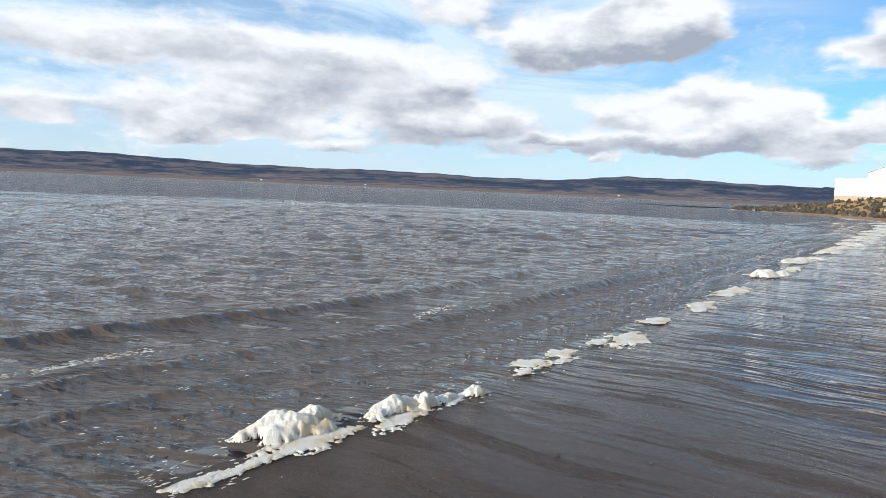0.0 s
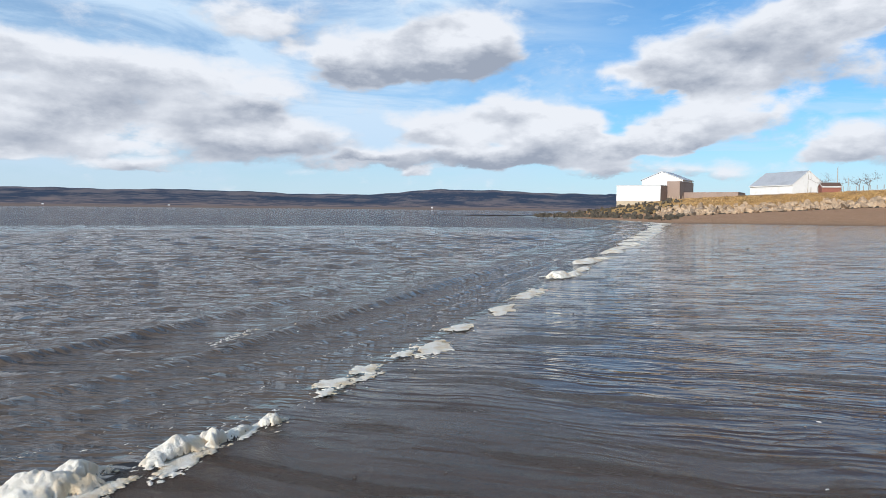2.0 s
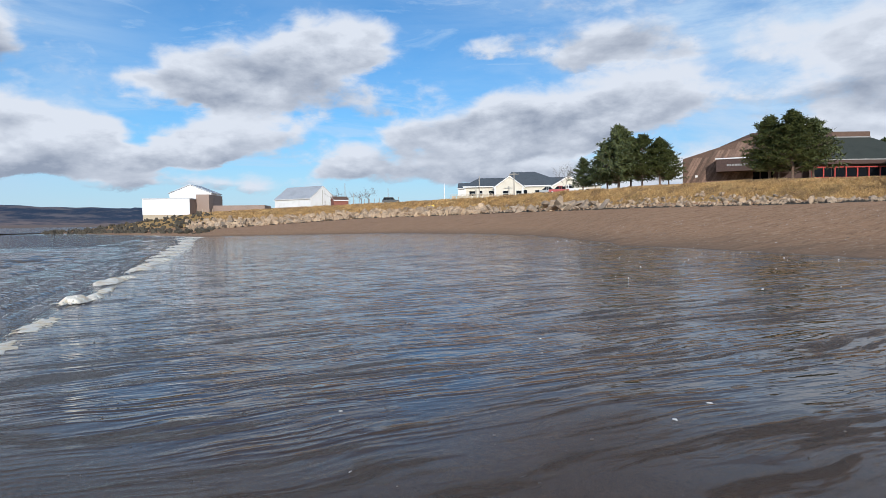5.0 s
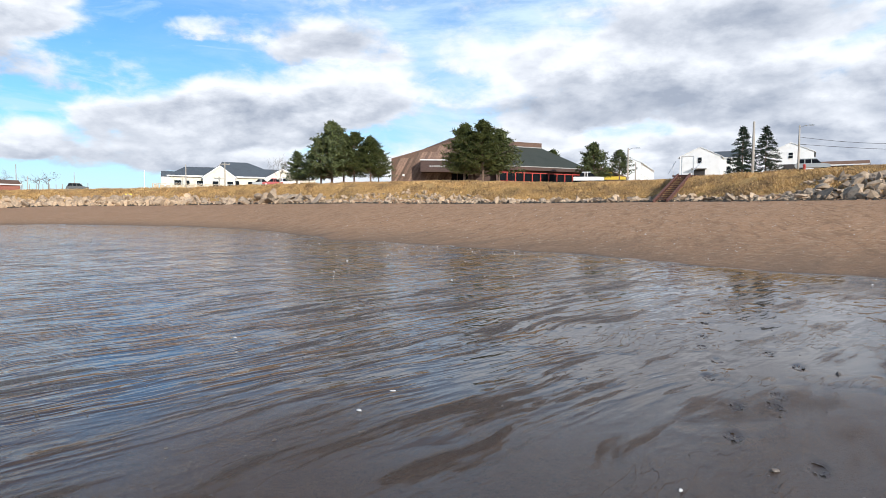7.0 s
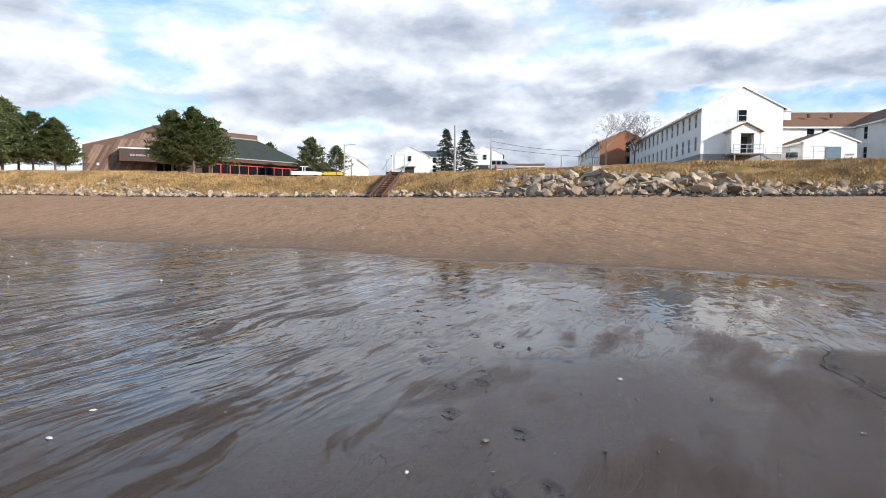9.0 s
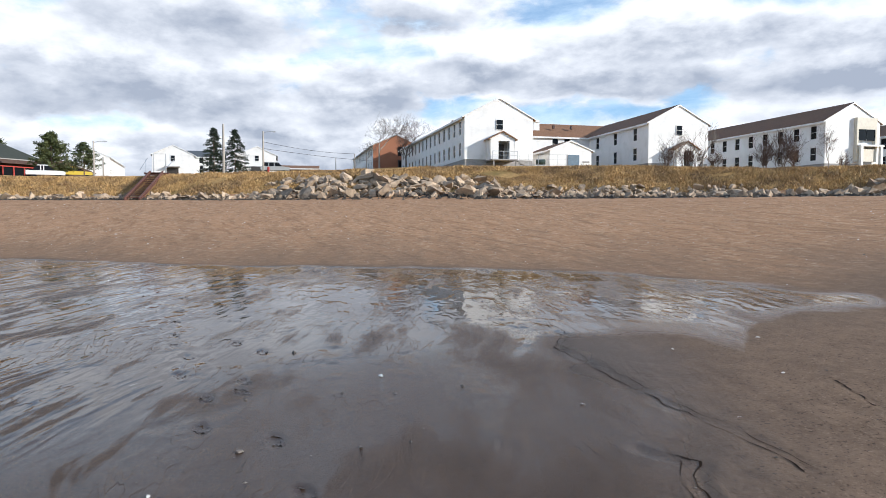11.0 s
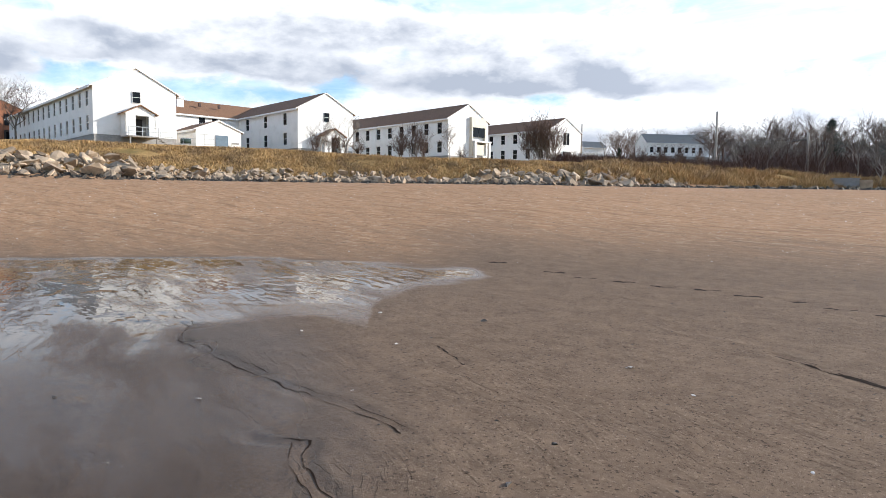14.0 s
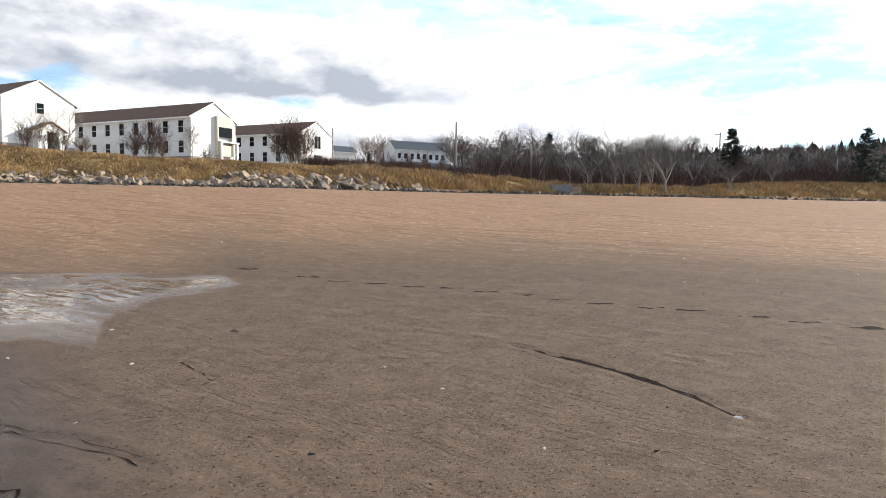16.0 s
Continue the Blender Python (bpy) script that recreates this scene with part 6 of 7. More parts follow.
# ---- poles, lamps, wires ----
def pole(az, r, el, lab, mat=None, rad=0.14, arm=0.0, lamp=False, cross=False, group=""):
    c = spot(az, r)
    h = height_at(el, r) - c[2]
    root = thing("street_lamp" if lamp else "utility_pole", lab, "lamp post" if lamp else "utility pole", pose(c[0], c[1], c[2], 0, 0, az), group)
    part("pole", Shape().tube([(0, 0, -0.5), (0, 0, h * 0.5), (0, 0, h)], [rad, rad * 0.9, rad * 0.75], 8).mesh("pole", mat or POLE_WOOD, True), root)
    if lamp:
        a = part("arm", Shape().tube([(0, 0, h - 0.3), (arm * 0.5, 0, h - 0.05), (arm, 0, h)], [0.04, 0.035, 0.03], 6).mesh("arm", GALVANISED), root)
        part("lamp_head", Shape().box(arm - 0.1, -0.12, h - 0.08, arm + 0.55, 0.12, h + 0.06).mesh("lamp_head", GALVANISED), a)
    if cross:
        a = part("crossarm", Shape().box(-1.1, -0.06, h - 0.55, 1.1, 0.06, h - 0.4).mesh("crossarm", POLE_WOOD), root)
        for x in (-1.0, -0.4, 0.4, 1.0):
            part("insulator", Shape().tube([(x, 0, h - 0.4), (x, 0, h - 0.2)], [0.05, 0.03], 6).mesh("insulator", CONCRETE), a)
    return Vector((c[0], c[1], c[2] + h))


pole(-86.37, 105, 5.69, "pale wooden lamp post beside small pines", lamp=True, arm=1.2)
pole(-87.0, 118, 4.5, "short wooden post beyond a lamp post", rad=0.12)
top_s = pole(-95.85, 100, 7.46, "thick pale wooden pole between two spruces", rad=0.19)
top_q = pole(-99.0, 105, 7.0, "leaning pale wooden lamp post on the lawn", lamp=True, arm=1.3)
pole(-46.45, 150, 3.34, "slim white pole on the grassy bank", TRIM_WHITE, 0.13)
pole(-49.5, 158, 3.9, "wooden utility pole by a deck")
pole(-52.5, 156, 4.2, "wooden utility pole before a cream house", cross=True)
pole(-37.9, 190, 3.45, "slim pole beside a red shed", rad=0.11)
pole(-36.0, 200, 2.9, "thin mast beyond the bank", rad=0.08)
pole(-38.6, 185, 2.6, "thin post on the bank", rad=0.08)
pole(-41.6, 210, 3.0, "thin post on the bank", rad=0.08)
top_c = pole(-166.07, 74, 7.27, "tall bare wooden pole behind the bank", rad=0.13)
top_d = pole(-172.5, 72, 5.4, "wooden utility pole at the edge of a bare wood", cross=False, rad=0.13)
pole(-187.57, 150, 6.15, "wooden utility pole with a crossarm over bare woods", cross=True, rad=0.17)
pole(-155.5, 130, 6.6, "wooden utility pole behind the white barracks", rad=0.15)
pole(-90.0, 135, 4.4, "thin steel post on the lawn", GALVANISED, 0.06)
pole(-105.0, 140, 4.9, "thin post beyond the lawn", rad=0.09)
pole(-106.6, 128, 5.3, "wooden post beyond the lawn", rad=0.11)


def wire(name, lab, a, b_, sag, rad=0.03):
    pts = [a.lerp(b_, k / 14) - Vector((0, 0, sag * 4 * (k / 14) * (1 - k / 14))) for k in range(15)]
    thing(name, lab, "cable", kind="", data=Shape().tube(pts, [rad] * 15, 5).mesh(name, WIRE))


q2 = Vector((*bearing(-106.6, 128)[:2], height_at(5.3, 128)))
wire("overhead_cable", "thin overhead cable running to a lamp post", top_q - Vector((0, 0, 1.6)), q2, 0.4)
wire("overhead_cable", "thin overhead cable running to a lamp post", top_q - Vector((0, 0, 2.6)), Vector((*bearing(-111, 135)[:2], height_at(4.6, 135))), 0.4)
for dz in (0.2, 0.6):
    wire("overhead_cable", "sagging cable between poles at a bare wood", top_d - Vector((0, 0, dz)), Vector((*bearing(-164.5, 165)[:2], height_at(5.6, 165))), 1.2, 0.04)
ne = Vector((*bearing(-187.57, 150)[:2], height_at(6.0, 150)))
wire("overhead_cable", "cable over a bare wood", ne, Vector((*bearing(-182, 300)[:2], height_at(5.7, 300))), 1.5, 0.05)

# ---- stairs down the bank, with a frame of pipes at its head ----
foot_c, head_c = spot(-88.95, 53.2), spot(-90.75, 62.2)
run = math.hypot(head_c[0] - foot_c[0], head_c[1] - foot_c[1])
rise = head_c[2] - foot_c[2] + 0.3
heading = math.degrees(math.atan2(head_c[1] - foot_c[1], head_c[0] - foot_c[0]))
stairs = thing("beach_stairs", "red-brown timber stairs up the grassy bank with a pipe gate frame", "stairs", pose(foot_c[0], foot_c[1], foot_c[2], 0, 0, heading))
for sy in (-0.5, 0.5):
    part("stringer", Shape().prism([(0, -0.1), (run, rise - 0.1), (run, rise + 0.2), (0, 0.2)], sy - 0.06, sy + 0.06).mesh("stringer", STAIR_WOOD), stairs)
n = int(rise / 0.18)
tread = Shape().box(0, -0.6, 0, 0.32, 0.6, 0.05).mesh("step", STAIR_WOOD)
for k in range(n):
    part("step", tread, stairs, at=pose(run * (k + 0.5) / n, 0, rise * (k + 0.5) / n + 0.1))
part("landing", Shape().box(run, -1.0, rise - 0.1, run + 1.6, 1.0, rise + 0.05).mesh("landing", STAIR_WOOD), stairs)
gate = part("gate_frame", Shape().tube([(run + 1.5, -0.5, rise - 0.8), (run + 1.5, -0.5, rise + 1.8), (run + 1.5, 0.5, rise + 1.8), (run + 1.5, 0.5, rise - 0.8)], [0.05] * 4, 6).mesh("gate_frame", GALVANISED), stairs, "square grey pipe frame")
part("rail", Shape().tube([(run - 0.6, 1.2, rise + 0.2), (run + 1.5, 1.0, rise + 1.4)], [0.03, 0.03], 5).mesh("rail", GALVANISED), stairs)
part("rail", Shape().tube([(run - 0.6, -0.7, rise + 0.2), (run + 1.5, -1.2, rise + 1.3)], [0.03, 0.03], 5).mesh("rail", GALVANISED), stairs)

# a red hydrant and its neighbour
c = spot(-99.4, 100)
hydrant = thing("hydrant", "red fire hydrant on the lawn", "hydrant", pose(*c))
part("barrel", Shape().tube([(0, 0, -0.1), (0, 0, 0.6), (0, 0, 0.72), (0, 0, 0.85)], [0.17, 0.17, 0.2, 0.06], 10).mesh("barrel", RED_PAINT, True), hydrant)
part("outlet", Shape().tube([(-0.28, 0, 0.5), (0.28, 0, 0.5)], [0.08, 0.08], 8).mesh("outlet", RED_PAINT), hydrant)
c = spot(-45.3, 130)
sign = thing("field_marker", "small yellow marker on the grassy bank", "marker", pose(c[0], c[1], c[2], 0, 0, -45))
part("board", Shape().box(-0.55, 0, 0.3, 0.55, 0.12, 0.8).mesh("board", YELLOW), sign)
part("leg", Shape().box(-0.5, 0.03, -0.3, -0.4, 0.1, 0.3).mesh("leg", POLE_WOOD), sign)
part("leg", Shape().box(0.4, 0.03, -0.3, 0.5, 0.1, 0.3).mesh("leg", POLE_WOOD), sign)
c = spot(-43.5, 152)
fence = thing("post_fence", "row of pale thin posts along the grassy field", "fence", pose(c[0], c[1], c[2], 0, 0, -35))
pm = Shape().box(-0.05, -0.05, -1.5, 0.05, 0.05, 1.5).mesh("post", POLE_WOOD)
for i in range(16):
    a = -42.0 + i * 0.35 - 0.0
    cc = spot(-36.2 - 0.42 * i, 182)
    m = fence.matrix_basis.inverted() @ pose(cc[0], cc[1], cc[2])
    part("post", pm, fence, at=m)


# ---- vehicles ----
def car(az, r, turn, paint, lab, long=4.6, tall=1.65, boxy=False, z=None):
    c = spot(az, r)
    root = thing("car", lab, "car", pose(c[0], c[1], c[2] if z is None else z, 0, 0, turn), "parked cars")
    L, H = long / 2, tall
    roofline = [(-L * 0.93, 0.95), (-L * 0.82, H), (L * 0.25, H), (L * 0.52, 0.98)] if boxy else [(-L * 0.75, 0.9), (-L * 0.45, H), (L * 0.15, H), (L * 0.5, 0.92)]
    prof = [(-L, 0.32), (L * 0.98, 0.32), (L, 0.6), (L * 0.93, 0.82)] + [(roofline[3][0], roofline[3][1] - 0.03), (roofline[0][0], roofline[0][1] - 0.03), (-L * 0.99, 0.9), (-L, 0.55)]
    body = part("body", Shape().prism(prof, -0.85, 0.85).mesh("body", paint), root)
    part("side_window", Shape().prism([(roofline[0][0] + 0.05, roofline[0][1]), (roofline[1][0] + 0.1, H - 0.12), (roofline[2][0] - 0.05, H - 0.12), (roofline[3][0] - 0.1, roofline[3][1])], -0.76, 0.76).mesh("side_window", GLASS), root, "dark glass")
    part("roof", Shape().prism([(roofline[1][0], H - 0.12), (roofline[2][0], H - 0.12), (roofline[2][0] - 0.1, H), (roofline[1][0] + 0.1, H)], -0.72, 0.72).mesh("roof", paint), root)
    for x in (roofline[1][0] * 0.55, roofline[2][0] * 0.2 - 0.3):
        part("pillar", Shape().box(x - 0.06, -0.775, 0.9, x + 0.06, 0.775, H - 0.1).mesh("pillar", paint), root)
    for x in (-L * 0.62, L * 0.62):
        for y in (-0.84, 0.66):
            w_ = part("wheel", Shape().tube([(x, y, 0.33), (x, y + 0.18, 0.33)], [0.33, 0.33], 14).mesh("wheel", TYRE), root)
            part("rim", Shape().tube([(x, y - 0.015, 0.33), (x, y + 0.195, 0.33)], [0.19, 0.19], 10).mesh("rim", GALVANISED), w_)
    for y in (-0.7, 0.45):
        part("headlight", Shape().box(L * 0.95, y, 0.62, L * 0.995, y + 0.25, 0.76).mesh("headlight", TRIM_WHITE), root)
    part("bumper", Shape().box(-L - 0.05, -0.8, 0.35, -L + 0.02, 0.8, 0.52).mesh("bumper", TYRE), root)
    return root


car(-41.8, 176, -41.8 + 4, CAR_BLACK, "black estate car parked on the grassy bank", boxy=True)
car(-56.3, 152, -56 + 180, CAR_RED, "red car parked by a cream house")
car(-57.2, 154, -57, CAR_WHITE, "white car parked by a cream house")
car(-55.5, 156, -55, CAR_SILVER, "dark grey car parked by a cream house")
car(-99.95, 112, -97, CAR_SILVER, "silver estate car parked on the lawn", boxy=True)
car(-83.2, 104, -84, CAR_WHITE, "white car parked at the end of a brown hall")
car(-85.2, 125, -84, car_paint("yellow_car_paint", (0.65, 0.48, 0.03)), "yellow vehicle parked behind a pine")

# ---- concrete outfall at the edge of the grass ----
c = spot(-175.6, 61.5)
outfall = thing("concrete_outfall", "weathered concrete outfall box at the beach edge", "outfall", pose(c[0], c[1], c[2] + 0.25, 0, 0, -168))
part("box", Shape().box(-1.4, 0, -0.6, 0.35, 1.6, 0.5).mesh("box", CONCRETE), outfall)
part("end_wall", Shape().box(0.35, -0.35, -0.7, 1.2, 1.4, 0.42).mesh("end_wall", ROCK_PALE), outfall, "pale concrete end wall")
part("cap", Shape().box(-1.5, -0.08, 0.5, 0.4, 1.65, 0.6).mesh("cap", CONCRETE), outfall)

# ---- tiny houses on the far shore ----
for az, r in ((-6.15, 2240), (15.5, 2260), (24.2, 2240)):
    c = spot(az, r)
    h_ = thing("far_house", "tiny white house on the far shore", "house", pose(c[0], c[1], c[2], 0, 0, az), "houses on the far shore")
    part("wall", Shape().box(-3, 0, -2, 3, 5, 3.0).mesh("wall", WHITE_SIDING), h_)
    part("roof", Shape().prism([(-0.5, 3.0), (5.5, 3.0), (2.5, 4.6)], -3.4, 3.4, axis=0).mesh("roof", GREY_ROOF), h_)

# ---- foam along the edge of the sea ----
def foam_mesh(seed, lx, ly, h):
    """A ragged film of froth with holes, and on it, where it is thick, a heap of round puffs."""
    r = random.Random(seed)
    p = Vector((seed * 3.7, seed * 1.3, 0))
    v, f, index = [], [], {}
    cell = max(0.008, lx / 90)
    nx, ny = int(lx * 0.75 / cell), int(ly * 1.1 / cell)

    @functools.lru_cache(None)
    def there(i, j):
        x, y = i * cell, j * cell
        q = math.hypot(x / (lx * 0.62), y / (ly * 0.72))
        n_ = noise.fractal(Vector((x * 3.2 / lx, y * 5 / lx, 0)) + p, 0.8, 2.1, 4) * 0.55 + 0.25 * noise.noise(Vector((x * 30, y * 30, 1)) + p)
        return q + n_ < 0.72

    def heap(x, y):
        """Billows of froth, large and small, that sink towards the rim."""
        q = min(1.0, math.hypot(x / (lx * 0.50), y / (ly * 0.55)))
        size = max(0.025, 0.24 * h)
        big_b = noise.voronoi(Vector((x / size, y / size, 0)) + p)[0][0]
        small = noise.voronoi(Vector((x / size * 2.7, y / size * 2.7, 4)) + p)[0][0]
        body_ = (1 - q * q) * (0.78 + 0.45 * noise.noise(Vector((x * 5 / lx, y * 8 / lx, 2)) + p))
        return h * body_ * (0.84 + 0.14 * math.sqrt(max(0.0, 1 - 1.4 * big_b ** 2)) + 0.12 * (1 - small)) + 0.16 * h * (1 - q) * noise.fractal(Vector((x * 22, y * 22, 7)) + p, 0.7, 2.1, 4)

    for i in range(-nx, nx):
        for j in range(-ny, ny):
            if there(i, j):
                quad = []
                for a, b_ in ((i, j), (i + 1, j), (i + 1, j + 1), (i, j + 1)):
                    if (a, b_) not in index:
                        index[(a, b_)] = len(v)
                        rim = all(there(a + da, b_ + db) for da in (-1, 0) for db in (-1, 0))
                        jit = cell * 0.3
                        z = 0.001
                        if rim:
                            z = 0.007 + 0.003 * r.random() + (heap(a * cell, b_ * cell) if h > 0.025 else 0.0)
                        v.append((a * cell + r.uniform(-jit, jit), b_ * cell + r.uniform(-jit, jit), z))
                    quad.append(index[(a, b_)])
                f.append(tuple(quad))
    for _ in range(2 if h > 0.025 else 0):   # froth slumps: no sharp steps
        was = [q[2] for q in v]
        for (a, b_), k in index.items():
            beside = [was[index[c]] for c in ((a - 1, b_), (a + 1, b_), (a, b_ - 1), (a, b_ + 1)) if c in index]
            if len(beside) == 4:
                v[k] = (v[k][0], v[k][1], 0.4 * was[k] + 0.15 * sum(beside))
    return mesh_of("sea_foam", v, f, FOAM, smooth=True)


SHORE_TURN = 60
heaps = ((-2.12, 3.1, 0.34, 0.12, 0.015), (-1.95, 3.35, 0.5, 0.1, 0.012), (-1.9, 3.95, 0.80, 0.36, 0.15), (-1.72, 3.84, 0.8, 0.26, 0.012), (-1.36, 4.5, 0.62, 0.24, 0.085), (-1.17, 4.66, 0.26, 0.18, 0.12), (-1.25, 4.42, 0.75, 0.2, 0.012),
         (-1.02, 4.86, 0.26, 0.14, 0.06), (-0.83, 5.08, 0.26, 0.15, 0.075), (-0.93, 4.95, 0.5, 0.08, 0.012), (-0.41, 6.1, 0.32, 0.16, 0.03), (-0.47, 5.78, 0.22, 0.09, 0.012), (-0.14, 6.6, 0.34, 0.15, 0.035), (-0.1, 6.35, 0.3, 0.07, 0.012),
         (0.64, 7.58, 0.62, 0.24, 0.07), (0.3, 7.25, 0.3, 0.1, 0.02), (1.14, 8.78, 0.5, 0.16, 0.03), (2.04, 10.3, 0.7, 0.2, 0.03), (2.2, 10.7, 0.4, 0.12, 0.015), (2.94, 12.15, 0.8, 0.25, 0.04), (3.3, 12.8, 0.5, 0.2, 0.02),
         (4.5, 15.3, 1.0, 0.5, 0.16), (5.1, 15.95, 1.2, 0.35, 0.10), (5.9, 17.4, 1.0, 0.3, 0.05), (6.81, 19.82, 1.4, 0.5, 0.12), (7.8, 21.2, 1.2, 0.35, 0.06), (9.72, 24.86, 2.0, 0.6, 0.12), (11.2, 27.6, 1.8, 0.5, 0.08),
         (12.8, 30.5, 2.4, 0.7, 0.10), (14.8, 34.6, 2.5, 0.7, 0.08), (16.9, 38.5, 3.0, 0.9, 0.10), (19.5, 43.6, 3.2, 0.9, 0.08), (22.4, 49.2, 4.0, 1.0, 0.10), (26.0, 56.5, 4.5, 1.1, 0.10), (31, 66.5, 6.0, 1.4, 0.1), (37, 78.5, 7, 1.6, 0.1))
for i, (x, y, lx, ly, h) in enumerate(heaps):
    if 5.5 < y < 14:   # thin sheets past the first heaps
        lx, ly, h = lx * 1.35, ly * 1.6, min(h * 0.5, 0.024)
    lab = "thick lumpy cream-white heap of sea foam on wet sand" if h > 0.06 else "thin flat white film of sea foam on wet sand"
    m = pose(x, y, floor_at(x, y) + (0.004 if offshore(np.array([x]), np.array([y]))[0] > 0 else 0.02), 0, 0, SHORE_TURN + 12 * math.sin(i * 2.3))
    thing("sea_foam", lab, "foam", m, "foam along the tide line", data=foam_mesh(i + 1, lx * (1.5 if y > 16 else 1), ly * (1.3 if y > 16 else 1), h))
# flecks of froth and the bubbly lips of the small waves
flecks = Shape()
rnd = random.Random(9)


def fleck(x, y, z, size, turn):
    n = 7
    pts = []
    for k in range(n):
        a = 2 * math.pi * k / n
        q = size * rnd.uniform(0.5, 1.2)
        u_, v_ = math.cos(a) * q * 1.7, math.sin(a) * q * 0.55
        pts.append((x + u_ * math.cos(turn) - v_ * math.sin(turn), y + u_ * math.sin(turn) + v_ * math.cos(turn), z))
    flecks.face(*pts)
    i = len(flecks.v)
    flecks.v.append((x, y, z + size * 0.25))
    for k in range(n):
        flecks.f.append((i - n + k, i - n + (k + 1) % n, i))
    flecks.f.remove(tuple(range(i - n, i)))


along = np.cumsum(np.r_[0, np.hypot(*np.diff(SHORE[3:13], axis=0).T)])
for i in range(1100):
    d_ = along[-1] * rnd.random() ** 1.8
    x, y = np.interp(d_, along, SHORE[3:13, 0]), np.interp(d_, along, SHORE[3:13, 1])
    side = rnd.gauss(0, 0.16) if i % 4 else -abs(rnd.gauss(0, 1.3))
    x, y = x + side * 0.88, y - side * 0.47
    s_ = offshore(np.array([x]), np.array([y]))[0]
    fleck(x, y, 0.018 + (0.02 if s_ < 0 else 0.012) + (0.03 if s_ < -0.6 else 0), rnd.uniform(0.006, 0.018) * (1 + d_ / 16), radians(SHORE_TURN) + rnd.gauss(0, 0.3))
for i in range(420):   # the bubbly lip of the first small wave
    d_ = 26 * rnd.random() ** 1.3
    x, y = np.interp(d_, along, SHORE[3:13, 0]), np.interp(d_, along, SHORE[3:13, 1])
    side = -0.64 - 0.1 * math.sin(d_ * 1.7) + rnd.gauss(0, 0.02)
    fleck(x + side * 0.88, y - side * 0.47, 0.045, rnd.uniform(0.003, 0.008) * (1 + d_ / 16), radians(SHORE_TURN) + rnd.gauss(0, 0.3))
for d0, d1, off, high, n_ in ((0.0, 1.3, 2.2, 0.10, 160), (4.2, 5.2, 2.1, 0.10, 60)):   # broken crests
    for i in range(n_):
        d_ = rnd.uniform(d0, d1)
        x, y = np.interp(d_, along, SHORE[3:13, 0]), np.interp(d_, along, SHORE[3:13, 1])
        side = -off - 0.12 * math.sin(d_ * 1.3) + rnd.gauss(0, 0.05)
        fleck(x + side * 0.88, y - side * 0.47, high, rnd.uniform(0.006, 0.02) * (1 + d_ / 16), radians(SHORE_TURN) + rnd.gauss(0, 0.3))
thing("foam_flecks", "scattered small white flecks of foam along the tide line", "foam", kind="stuff", data=quick_mesh(flecks, "foam_flecks", FOAM))

# ---- thin cracks and old tracks in the damp sand, their shade laid as dark strips ----
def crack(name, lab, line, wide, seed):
    """One thin ragged strip that follows the sand, its dark colour standing in for shade in a groove."""
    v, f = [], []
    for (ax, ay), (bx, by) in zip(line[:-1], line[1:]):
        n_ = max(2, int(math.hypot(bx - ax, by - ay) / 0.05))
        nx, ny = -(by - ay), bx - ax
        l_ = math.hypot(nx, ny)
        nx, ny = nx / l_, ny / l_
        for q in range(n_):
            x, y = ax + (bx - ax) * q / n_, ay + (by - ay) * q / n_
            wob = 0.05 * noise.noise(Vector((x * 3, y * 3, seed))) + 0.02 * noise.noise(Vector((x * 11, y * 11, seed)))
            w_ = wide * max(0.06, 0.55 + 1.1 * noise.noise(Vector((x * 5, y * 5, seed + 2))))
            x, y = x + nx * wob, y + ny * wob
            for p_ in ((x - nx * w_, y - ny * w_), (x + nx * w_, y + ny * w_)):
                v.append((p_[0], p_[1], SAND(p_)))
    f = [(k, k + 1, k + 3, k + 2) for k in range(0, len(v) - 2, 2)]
    return thing(name, lab, "track", data=mesh_of(name, v, f, GROOVE_SHADE), group="tracks in the sand")


crack("sand_crack", "strip of painted shade along a thin crack through damp brown sand", RUNNELS[2], 0.040, 3)
crack("sand_crack", "strip of painted shade along a thin crack beside a longer one", [(x + 0.05, y - 0.07) for x, y in RUNNELS[2][1:]], 0.018, 13)
crack("sand_crack", "strip of painted shade along a short thin crack in damp sand", RUNNELS[3], 0.022, 4)
crack("sand_runnel", "strip of painted shade along a small runnel drained through wet sand", RUNNELS[1], 0.008, 5)
crack("sand_runnel", "strip of painted shade along a small runnel drained through wet sand", [(x + 0.06, y + 0.07) for x, y in RUNNELS[1][1:]], 0.004, 15)
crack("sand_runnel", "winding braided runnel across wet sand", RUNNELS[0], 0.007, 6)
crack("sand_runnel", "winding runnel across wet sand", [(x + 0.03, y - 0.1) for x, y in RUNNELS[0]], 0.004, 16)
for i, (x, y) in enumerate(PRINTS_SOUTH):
    crack("old_track", "faint dashes of painted shade in an old track on damp sand", ((x - 0.22, y - 0.06), (x + 0.24, y + 0.07)), 0.085, 20 + i)

